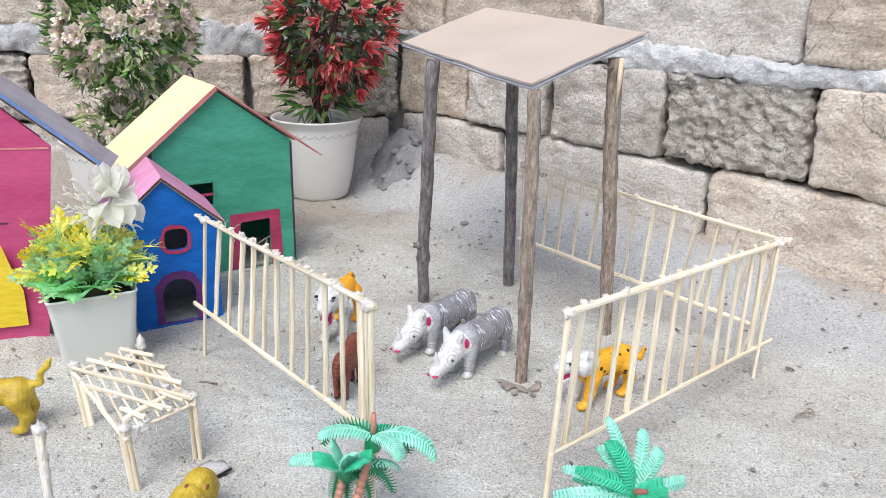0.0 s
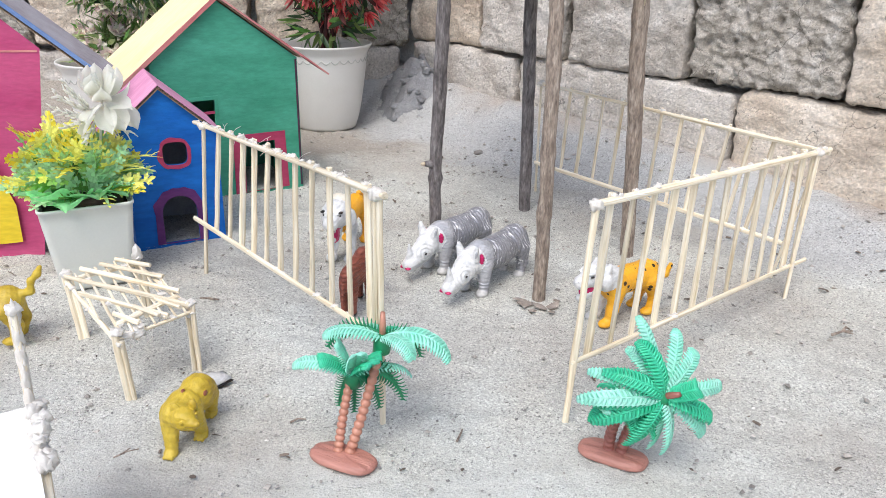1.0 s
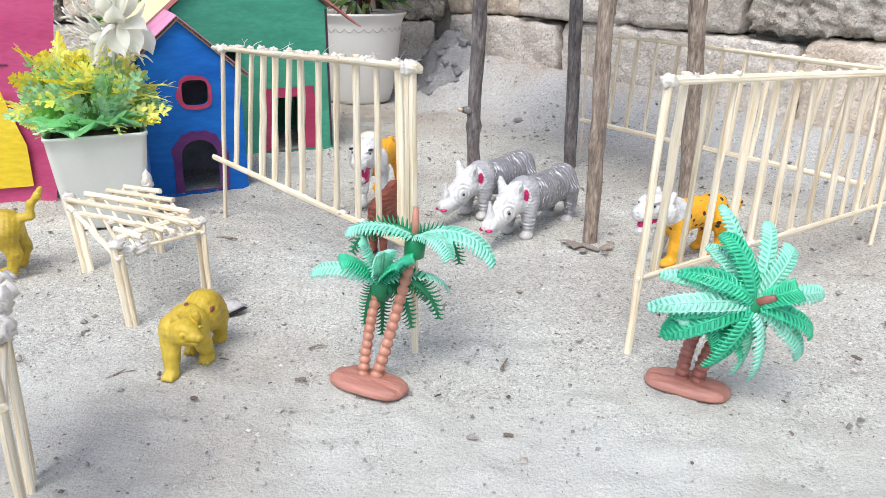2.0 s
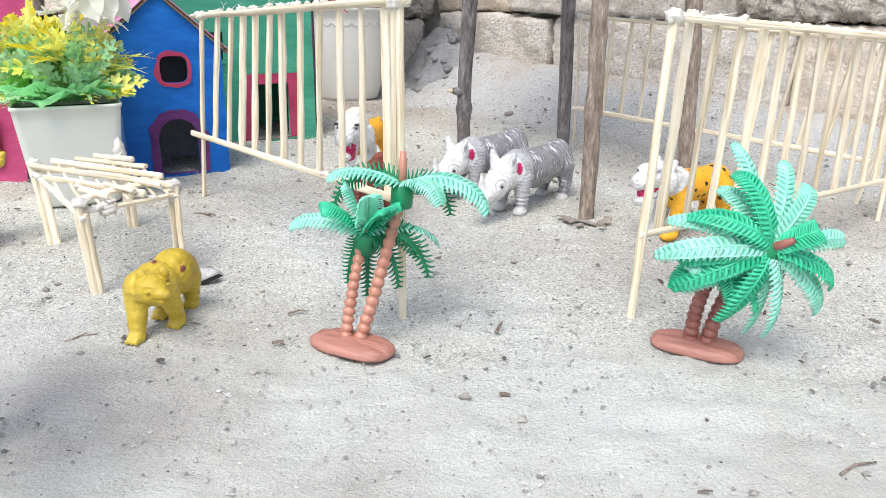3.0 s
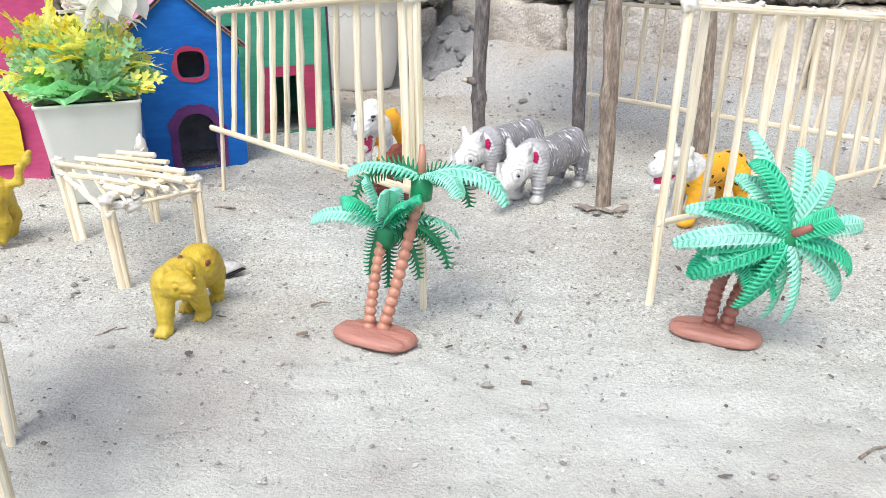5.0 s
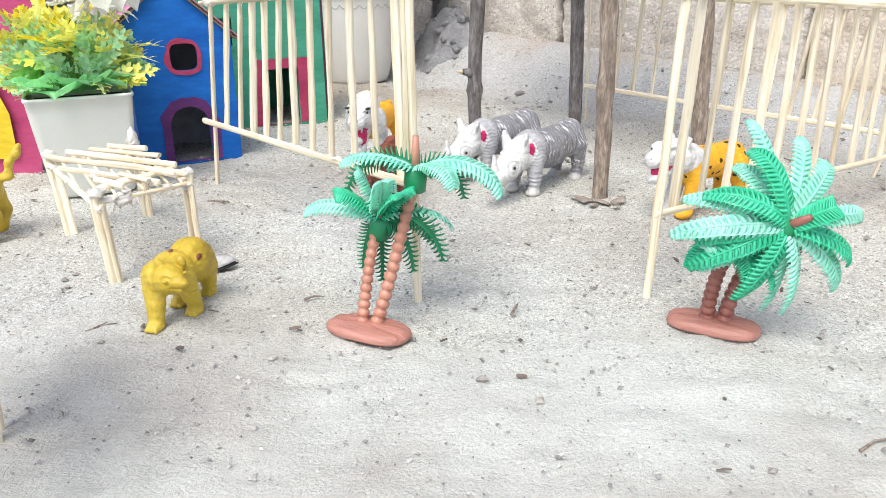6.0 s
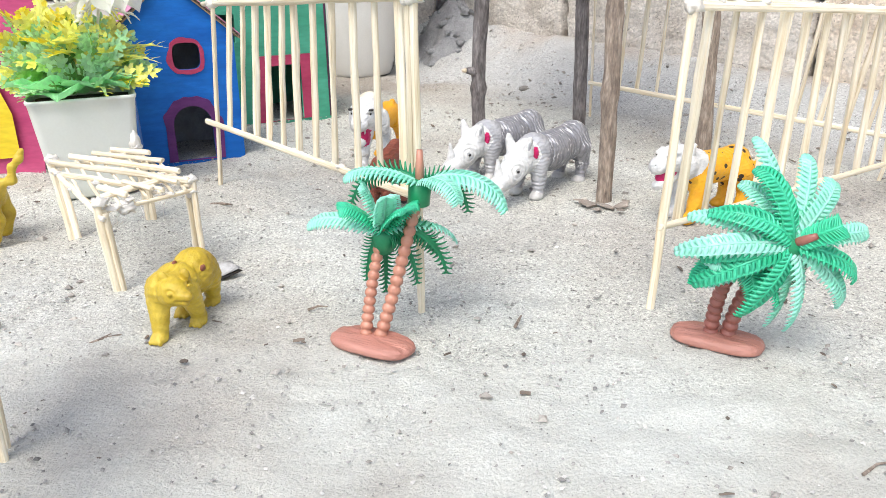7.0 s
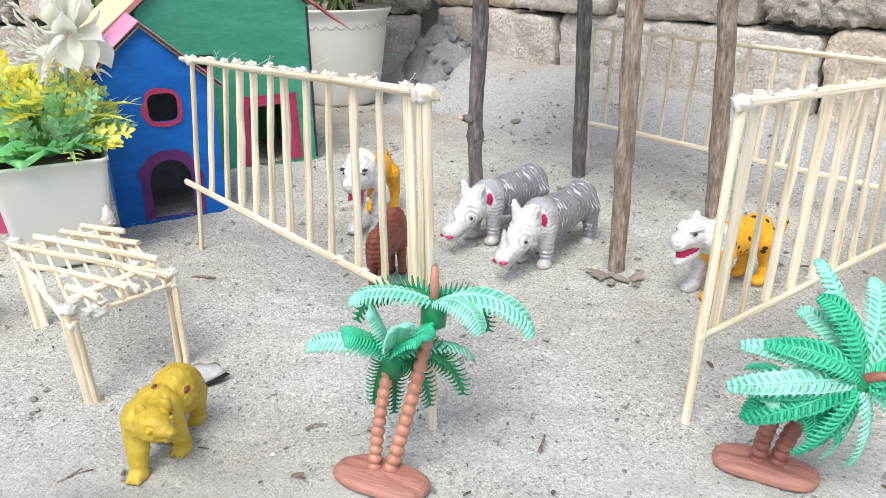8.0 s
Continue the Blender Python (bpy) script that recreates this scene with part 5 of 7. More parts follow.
def rhino_mesh():
    p = [limb((-26, 0, 38.5), (22, 0, 37), 16, 16.5), ball((-34, 0, 39.5), (16, 15.5, 18)), ball((0, 0, 35), (27, 17, 17.5)), ball((27, 0, 38), (15, 16, 18.5), 5),
         limb((37, 0, 38), (48, 0, 35), 14.5, 12.5, 1), limb((50, 0, 33), (70, 0, 22.5), 11.5, 8.6, 1), ball((76, 0, 19.5), (7.6, 7.4, 6.6), 1), limb((54, 0, 24), (74, 0, 15), 7.5, 5.0, 1),
         limb((74.5, 0, 25), (76, 0, 42), 4.6, 1.2, 1, 0.25), ball((66, 0, 31), (4.2, 3.2, 4), 1, 0.6), limb((-49, 0, 47), (-51, 0, 28), 2.3, 1.5, 0)]
    p += both(lambda s: [limb((31, 10 * s, 32), (33, 11.5 * s, 7), 8.6, 5.0, 5), limb((-33, 10 * s, 34), (-36, 11.5 * s, 19), 10.5, 6.0), limb((-36, 11.5 * s, 19), (-33, 11.5 * s, 7), 5.8, 4.8),
                         ball((35.5, 11.5 * s, 3.4), (7.2, 6.0, 4.2), 2, 0.6), ball((-30.5, 11.5 * s, 3.4), (7.2, 6.0, 4.2), 2, 0.6),
                         limb((46, 8.4 * s, 44), (47.5, 11.5 * s, 56), 5.4, 2.2, 1, 0.35), limb((48.5, 11.2 * s, 47), (49.0, 13.4 * s, 53), 1.6, 1.0, 5, 0.15), ball((40.5, 12.6 * s, 43.5), (3.0, 2.2, 5.4), 3, 0.4),
                         ball((81.0, 4.0 * s, 17), (2.6, 3.0, 1.6), 3, 0.25)])

    def folds(P):
        x, y, z = P[..., 0], P[..., 1], P[..., 2]
        r = np.sqrt((x - 60.5) ** 2 + (np.abs(y) - 9.5) ** 2 + (z - 30) ** 2)
        eye = 0.60 * np.sin(r * 1.55) * np.exp(-((r - 6) / 8) ** 2) * (x > 44)
        ruff = 0.30 * np.sin(z * 2.1 + 0.8 * np.abs(np.mod(x, 9) - 4.5) + 0.1 * x) * (x > 18) * (x < 42) * (z > 13)
        belt = np.exp(-((x - 17 + 0.3 * (z - 40)) / 1.2) ** 2) + np.exp(-((x + 19 - 0.25 * (z - 40)) / 1.2) ** 2) + np.exp(-((x - 42.5 + 0.2 * (z - 40)) / 1.1) ** 2)
        side = 0.30 * np.sin(1.45 * x + 0.9 * np.sin(z * 0.32)) * (np.sin(z * 0.75 + 0.25 * x) > -0.55) * (x < 17) * (z > 21)
        legs = 0.38 * np.sin(z * 1.6) * (z < 21) * (z > 7) * (x < 42)
        mouth = 1.0 * np.exp(-((z - 15.4 - 0.10 * (78 - x)) / 0.8) ** 2) * (x > 62)
        return 1.0 * belt * (z > 16) + legs + eye + ruff + mouth + side

    return figure(p, ["toy_silver", "toy_white", "toy_hoof", "toy_red", "toy_black", "toy_pale"], 1.0, 0.72, 3.0, folds, [((60.8, 10.4 * s, 30.2), (1.6, 1.0, 1.3), 4) for s in (1, -1)])


rh = part("toy_rhinoceros", rhino_mesh(), None, at=pose(0.0368, 0.7294, 0, 0, 0, 231))
tagged(rh, "silver-grey striped plastic toy rhinoceros with a white head", "toy animal", "pair of toy rhinoceroses")
copy_thing(rh, pose(-0.0035, 0.7820, 0, 0, 0, 228))


def cat_prims(tail, mouth=True, heavy=1.0, white_legs=False, roar=False):
    h = heavy
    p = [limb((-24, 0, 38), (16, 0, 38), 12.2, 13.0), ball((16, 0, 37), (12, 12.2, 15)), ball((-25, 0, 38), (12.5, 11.5, 13.5)), limb((21, 0, 43), (32, 0, 47), 12, 11.0, 1),
         ball((37, 0, 50), (13.5 * h, 11.5 * h, 11.5 * h), 1), limb((42, 0, 49), (53, 0, 46.5), 8.6, 6.6, 1), ball((55.5, 0, 45.5), (4.6, 6.2, 4.8), 1, 0.6), limb((39, 0, 37.5), (53, 0, 31.6), 5.4, 3.8, 1, 0.4)]
    p += both(lambda s: [limb((17, 8 * s, 32), (21, 8.5 * s, 15), 7.5, 5.2, 1 if white_legs or s < 0 else 4), limb((21, 8.5 * s, 15), (24, 8.5 * s, 4.5), 5.2, 4.4, 1 if white_legs or s < 0 else 4), ball((28, 8.5 * s, 3.4), (7, 5.2, 3.8), 1 if s < 0 or white_legs else 4, 0.7),
                         limb((-25, 8 * s, 33), (-31, 9 * s, 18), 9.5, 5.4), limb((-31, 9 * s, 18), (-27, 9 * s, 4.5), 5.2, 4.2, 4), ball((-23.5, 9 * s, 3.4), (7, 5, 3.6), 4, 0.7),
                         limb((31, 7.5 * s, 56), (29.5, 8.5 * s, 59.5), 3.6, 2.4, 1, 0.9), ball((33, 11 * s, 45), (6, 3.6, 7.5), 1, 0.6), limb((43, 8.4 * s, 56), (51, 5.4 * s, 54.6), 1.5, 1.1, 1, 0.3)])
    if mouth:
        p.append(limb((42, 0, 39.5), (51.0, 0, 37.6), 4.6, 3.4, 2, 0.25))
    if roar:
        p += [limb((39, 0, 36), (49, 0, 23.5), 6.0, 4.6, 1, 0.4), ball((47.5, 0, 34.5), (6.6, 5.4, 8.0), 2, 0.2), ball((27, 0, 55), (9, 10.5, 11), 5, 0.8)]
        p += both(lambda s: [ball((30, 12.5 * s, 43), (6, 4, 10), 1, 0.7), limb((52.5, 3.6 * s, 42), (52.5, 3.4 * s, 37), 1.0, 0.5, 1, 0.2)])
    for a, b, ra, rb in tail:
        p.append(limb(a, b, ra, rb))
    return p


def fur(P):
    return 0.34 * np.sin(P[..., 0] * 0.9 + P[..., 2] * 1.3) * np.sin(P[..., 0] * 0.5 - P[..., 2] * 0.9 + P[..., 1] * 0.8)


CAT_BEADS = [((48.0, 7.4 * s, 52.6), (2.2, 0.9, 1.0), 3) for s in (1, -1)] + [((58.4, 2.2 * s, 48.0), (1.0, 1.2, 0.8), 3) for s in (1, -1)]
leo = part("toy_leopard", figure(cat_prims([((-36, 0, 44), (-43, 0, 34), 3.2, 2.8), ((-43, 0, 34), (-50, 2, 32), 2.8, 2.6), ((-50, 2, 32), (-53, 4, 42), 2.6, 2.2)], True, 0.88), ["toy_spotted", "toy_white", "toy_red", "toy_black", "toy_yellow"], 1.07, 0.85, 3.0, fur, CAT_BEADS), None, at=pose(0.160, 0.661, 0, 0, 0, 213))
tagged(leo, "yellow spotted plastic toy leopard with a white face", "toy animal")
def slimmer(prims, f):
    """The same figure with a thinner trunk and legs; head and paws stay."""
    out = []
    for p in prims:
        if p[-2] in (2, 5) or p[1][0] > 28:
            out.append(p)
        elif p[0] == "limb":
            out.append(limb(p[1], p[2], p[3] * f, p[4] * f, p[5], p[6]))
        elif p[1][2] > 20:
            out.append(ball(p[1], tuple(r * f for r in p[2]), p[3], p[4]))
        else:
            out.append(p)
    return out


tig = part("toy_tiger", figure(slimmer(cat_prims([((-37, 0, 46), (-46, 0, 40), 3.4, 3.0), ((-46, 0, 40), (-48, -3, 26), 3.0, 2.4)], True, 1.12, True, True), 0.78), ["toy_orange", "toy_white", "toy_red", "toy_black", "toy_orange", "toy_cream"], 1.22, 0.85, 3.0, fur, CAT_BEADS + [((49.5, 8.2 * s, 56.0), (3.2, 2.0, 0.9), 3) for s in (1, -1)]), None, at=pose(-0.130, 0.806, 0, 0, 0, 262))
tagged(tig, "orange plastic toy tiger with a white roaring face", "toy animal")
lion = part("toy_lion", figure(cat_prims([((-36, 0, 44), (-44, 0, 46), 3.6, 3.0), ((-44, 0, 46), (-46, 0, 56), 3.0, 2.6), ((-46, 0, 56), (-52, 0, 62), 2.6, 2.6), ((-52, 0, 62), (-55, 0, 68), 3.0, 2.2)], False, 1.2), ["toy_mustard"] * 5, 1.02, 1.1, 3.0, fur), None, at=pose(-0.420, 0.573, 0, 0, 0, 190))
tagged(lion, "mustard yellow plastic toy lion with a raised tail", "toy animal")


def bear_mesh():
    p = [ball((-11, 1, 29.5), (16, 13.5, 15)), ball((-17, 2, 27), (10, 12, 13)), ball((6, -2, 28.5), (16, 13.5, 13.5)), ball((17, -5, 29), (10.5, 10.5, 11.0)), limb((17, -4, 31), (25, 5, 33), 9.5, 8.6),
         ball((27.5, 8.5, 33), (8.2, 8.8, 8.2)), limb((29.8, 12, 33), (31.6, 18.6, 32.4), 5.0, 3.5, 0, 0.5), ball((32.0, 20.2, 33.6), (2.4, 2.0, 1.9), 0, 0.3), limb((29.4, 11, 28.8), (30.8, 16.5, 28.8), 3.4, 2.4, 0, 0.5)]
    # ears, brow, cheek ruff
    p += [ball((26.5, 1.4, 41), (1.8, 3.6, 4.2), 0, 0.2), ball((21.5, 13.0, 42), (1.9, 3.4, 4.4), 0, 0.2), limb((33, 6, 37.4), (33.2, 12.5, 36.8), 1.6, 1.2, 0, 0.35), ball((23, -4, 31), (7, 6, 9)), limb((24, -3, 39), (31, -1, 31), 2.0, 1.4, 0, 0.4), limb((15, 10, 40), (19, 15, 34), 1.8, 1.2, 0, 0.4)]
    for x, y, fx, fy in ((22, -6, 28, -4.5), (11, 8, 3.5, 8.5), (-18, 7.5, -24, 4.5), (-12, -7, -7, -7)):
        p += [limb((x, y, 24), (fx, fy, 5.5), 7.0, 4.6), ball((fx + 2.0, fy, 3.0), (6.2, 5.2, 3.6), 0, 0.6)]
        p += [ball((fx + 6.6, fy + d, 2.2), (2.0, 1.5, 1.9), 0, 0.2) for d in (-3, 0, 3)]
    p += [ball((-3, 11.6, 35.5), (2.6, 1.2, 2.0), 1, 0.2), ball((5, -1.5, 42.2), (3.0, 1.2, 0.8), 1, 0.2)]

    def hide(P):
        x, y, z = P[..., 0], P[..., 1], P[..., 2]
        coat = 0.30 * np.sin(x * 0.75 + 2.0 * np.sin(z * 0.3) + y * 0.4) * np.sin(z * 0.8 + y * 0.45) + 0.22 * np.sin(1.6 * z + 0.8 * x) * (np.sin(0.9 * x - 0.5 * z) > 0.1) * (x < 14) * (z > 14)
        seam = 0.55 * np.exp(-((y - 0.3 + 0.3 * np.sin(x * 0.5)) / 0.7) ** 2) * (z > 36) * (x < 18)
        r = np.sqrt((x - 35.0) ** 2 + (y - 9.6) ** 2 + (z - 34.8) ** 2)
        eye = 0.7 * np.exp(-((r - 2.3) / 0.8) ** 2)
        lip = 0.7 * np.exp(-((z - 30.2) / 0.6) ** 2) * (y > 11) * (x > 26)
        shin = 0.5 * np.exp(-((y + 4.5) / 0.6) ** 2) * (x > 24) * (z < 20)
        return coat + seam + eye + lip + shin

    return figure(p, ["toy_mustard", "toy_brown"], 0.94, 0.70, 2.2, hide, [((35.2, 9.6, 34.8), (1.2, 1.4, 1.1), 0), ((24.0, 16.4, 36.4), (1.4, 1.2, 1.1), 0)])


br = part("toy_bear", bear_mesh(), None, at=pose(-0.1935, 0.4535, 0, 0, 0, 265))
tagged(br, "mustard yellow plastic toy bear with worn brown flecks", "toy animal")


def bison_mesh():
    p = [ball((0, 0, 42), (28, 13.5, 18)), ball((14, 0, 47), (15, 13, 17)), ball((-20, 0, 41), (13, 12.5, 16)), limb((22, 0, 40), (36, 0, 28), 11, 8), ball((38, 0, 24), (7, 6.5, 7)), limb((-32, 0, 46), (-36, 0, 20), 2.6, 1.8)]
    p += both(lambda s: [limb((16, 7 * s, 34), (17, 7 * s, 4), 6.5, 4.2), ball((18, 7 * s, 2.6), (5.5, 4.6, 3), 1, 0.5), limb((-20, 7 * s, 34), (-22, 7 * s, 4), 7, 4.2), ball((-21, 7 * s, 2.6), (5.5, 4.6, 3), 1, 0.5), limb((31, 7 * s, 38), (33, 13 * s, 44), 2.6, 1.0, 1, 0.5)])

    def wool(P):
        return 0.55 * np.sin(P[..., 2] * 1.5 + 1.2 * np.sin(P[..., 0] * 0.4)) * (P[..., 2] > 16)

    return figure(p, ["toy_brown", "toy_black"], 1.05, 1.0, 3.2, wool)


bi = part("toy_bison", bison_mesh(), None, at=pose(-0.101, 0.665, 0, 0, 0, 74))
bi.scale = (0.92, 0.64, 0.86)
tagged(bi, "reddish brown plastic toy bison with ribbed wool", "toy animal")


# ---- toy palms ----
def frond(hub, tip, width, arch, axis, mat, parent, seed):
    """A moulded feather leaf that arches away along axis and curls over: a rib, a web beside it and blunt leaflets."""
    rng = random.Random(seed)
    hub, tip, axis = Vector(hub), Vector(tip), Vector(axis).normalized()
    L = (tip - hub).length
    c1 = hub.lerp(tip, 0.30) + axis * (arch * L * 0.95)
    c2 = hub.lerp(tip, 0.86) + axis * (arch * L * 1.05)
    b = Build()
    n = 19

    def at(t):
        u = 1 - t
        return hub * u ** 3 + c1 * (3 * t * u * u) + c2 * (3 * t * t * u) + tip * t ** 3

    line = [at(i / n) for i in range(n + 1)]
    tube(b, line, [0.0011 - 0.0006 * i / n for i in range(n + 1)], 5)
    gap = L / n
    twist = rng.uniform(-0.35, 0.35)
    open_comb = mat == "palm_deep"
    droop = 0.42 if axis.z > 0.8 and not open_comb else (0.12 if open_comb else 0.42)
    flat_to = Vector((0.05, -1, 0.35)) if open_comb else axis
    web = []
    for i in range(1, n + 1):
        t = i / n
        p = at(t)
        d = (at(min(1, t + 0.02)) - at(max(0, t - 0.02))).normalized()
        side = d.cross(flat_to)
        if side.length < 0.25:
            side = d.cross(Vector((0, -0.4, 1)))
        side.normalize()
        side = (Matrix.Rotation(twist, 3, d) @ side).normalized()
        nrm = side.cross(d).normalized()
        ln = width * (1.10 if droop < 0.5 else 1.28) * (math.sin(math.pi * min(1, 0.20 + 0.74 * t)) ** 0.55) * rng.uniform(0.92, 1.06)
        row = [None, p + nrm * 0.0003, None]
        for s in (-1, 1):
            e = p + (side * s + d * 0.50 - nrm * droop).normalized() * ln
            out = (e - p).normalized()
            wide = (d - out * d.dot(out)).normalized()
            up = out.cross(wide).normalized()
            k = len(b.v)
            for f, w in ((0.0, 0.48), (0.5, 0.30 if open_comb else 0.46), (0.82, 0.24 if open_comb else 0.36), (1.0, 0.12)):
                q = p.lerp(e, f) + nrm * ln * 0.20 * math.sin(math.pi * f)
                for sw, su in ((-1, 0), (0, 1), (1, 0), (0, -1)):
                    b.v.append(tuple(q + wide * (sw * w * gap) + up * (su * 0.00042)))
            for r in range(3):
                for j in range(4):
                    b.f.append((k + 4 * r + j, k + 4 * r + (j + 1) % 4, k + 4 * r + 4 + (j + 1) % 4, k + 4 * r + 4 + j))
                    b.m.append(0)
            b.f.append((k + 12, k + 13, k + 14, k + 15))
            b.m.append(0)
            row[1 + s] = p.lerp(e, 0.22 if open_comb else 0.80) + nrm * ln * 0.185
        web.append(row)
    k = len(b.v)
    for row in web:
        b.v += [tuple(q) for q in row]
    for i in range(len(web) - 1):
        for j in range(2):
            b.f.append((k + 3 * i + j, k + 3 * i + j + 1, k + 3 * i + 4 + j, k + 3 * i + 3 + j))
            b.m.append(0)
    return part("frond", b, M[mat], parent)


def ringed_trunk(pts, r0, r1, rings):
    b = Build()
    pts = [Vector(p) for p in pts]
    line, rad = [], []
    n = rings * 6
    for i in range(n + 1):
        t = i / n
        p = pts[0] * (1 - t) ** 2 + pts[1] * (2 * t * (1 - t)) + pts[2] * t * t
        line.append(p)
        rad.append((r0 + (r1 - r0) * t) * (0.76 + 0.44 * abs(math.sin(math.pi * t * rings)) ** 0.7))
    return tube(b, line, rad, 14)


def hub_mesh(p, d, r):
    b = Build()
    p, d = Vector(p), Vector(d).normalized()
    return tube(b, [p - d * r * 1.3, p - d * r * 1.15, p + d * r * 0.7, p + d * r * 1.1], [r * 0.8, r, r * 1.02, r * 0.5], 14)


def slab(L, W, H, seed):
    b = Build()
    n = 40
    prof = [(0.90, 0.0), (0.98, 0.12), (1.0, 0.35), (0.97, 0.62), (0.88, 0.85), (0.74, 0.97), (0.45, 1.02), (0.0, 1.04)]
    for f, z in prof:
        for j in range(n):
            a = 2 * math.pi * j / n
            c, s = math.cos(a), math.sin(a)
            x, y = math.copysign(abs(c) ** 0.62, c) * L / 2 * f, math.copysign(abs(s) ** 0.72, s) * W / 2 * f
            g = 1 + 0.05 * noise.noise(Vector((c * 1.5, s * 1.5, seed)))
            zz = z * H * (1 + 0.10 * math.sin(y * 900 + 1.5 * math.sin(x * 70)) * (z > 0.5)) * (1 + 0.12 * noise.noise(Vector((x * 60, y * 60, seed))))
            b.v.append((x * g, y * g, zz))
    for i in range(len(prof) - 1):
        for j in range(n):
            b.f.append((i * n + j, i * n + (j + 1) % n, (i + 1) * n + (j + 1) % n, (i + 1) * n + j))
    b.f.append(tuple(reversed(range(n))))
    b.m = [0] * len(b.f)
    return b


def palm(at_xy, turn, trunks, crowns, label, wood="palm_trunk"):
    o = Vector((at_xy[0], at_xy[1], 0))
    th = thing("toy_palm", pose(o.x, o.y, 0), label, "toy tree", "plastic palm trees")
    part("base", slab(0.0500, 0.0232, 0.0066, at_xy[0] * 100), M["palm_base"], th, "oval reddish brown moulded base", at=pose(0, 0, 0, 0, 0, turn))
    for pts, r0, r1, rings in trunks:
        part("trunk", ringed_trunk([Vector(p) - o for p in pts], r0, r1, rings), M[wood], th, "ringed brown plastic trunk")
    seed = int(abs(at_xy[0]) * 1e4)
    for hub, d, tipdir, stub, leaves in crowns:
        h = Vector(hub) - o
        part("hub", hub_mesh(h, d, 0.0062), M["palm_deep"], th, "dark green collar under the fronds")
        st = Build()
        tube(st, [h, h + Vector(tipdir) * stub * 0.6, h + Vector(tipdir) * stub], [0.0026, 0.0023, 0.0016], 8)
        part("tip", st, M[wood], th, "brown trunk tip")
        for v, w, au, mt in leaves:
            seed += 1
            frond(h + Vector(d).normalized() * 0.004, h + Vector(v), w, au, d, mt, th, seed)
    return th


palm((-0.0795, 0.4275), -22,
     [([(-0.0755, 0.4300, 0.004), (-0.0640, 0.437, 0.040), (-0.0540, 0.448, 0.083)], 0.0033, 0.0028, 15),
      ([(-0.0835, 0.4310, 0.004), (-0.0815, 0.437, 0.028), (-0.0760, 0.446, 0.054)], 0.0031, 0.0027, 11)],
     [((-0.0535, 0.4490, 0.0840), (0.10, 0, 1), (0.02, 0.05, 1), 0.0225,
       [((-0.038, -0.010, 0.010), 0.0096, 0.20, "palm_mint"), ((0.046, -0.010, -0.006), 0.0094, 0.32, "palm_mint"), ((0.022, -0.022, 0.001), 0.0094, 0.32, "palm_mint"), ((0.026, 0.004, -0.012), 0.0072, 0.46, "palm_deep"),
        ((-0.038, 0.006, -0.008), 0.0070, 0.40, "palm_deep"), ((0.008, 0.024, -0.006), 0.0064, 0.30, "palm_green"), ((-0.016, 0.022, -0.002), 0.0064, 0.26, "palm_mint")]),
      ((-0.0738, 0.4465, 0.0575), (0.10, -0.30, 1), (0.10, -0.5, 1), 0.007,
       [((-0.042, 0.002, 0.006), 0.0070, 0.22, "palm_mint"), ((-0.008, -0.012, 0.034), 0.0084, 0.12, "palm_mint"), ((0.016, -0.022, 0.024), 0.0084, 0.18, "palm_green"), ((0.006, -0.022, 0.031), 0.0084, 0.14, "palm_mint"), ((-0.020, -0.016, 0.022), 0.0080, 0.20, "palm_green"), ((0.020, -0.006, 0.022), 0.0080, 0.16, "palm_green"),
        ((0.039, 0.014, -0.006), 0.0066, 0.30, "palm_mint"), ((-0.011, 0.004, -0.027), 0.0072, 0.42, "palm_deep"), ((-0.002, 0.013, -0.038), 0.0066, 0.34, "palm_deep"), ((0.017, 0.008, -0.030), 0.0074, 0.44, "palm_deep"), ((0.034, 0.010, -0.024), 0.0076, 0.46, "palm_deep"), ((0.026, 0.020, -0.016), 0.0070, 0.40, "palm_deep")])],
     "green plastic toy palm with two ringed brown trunks")

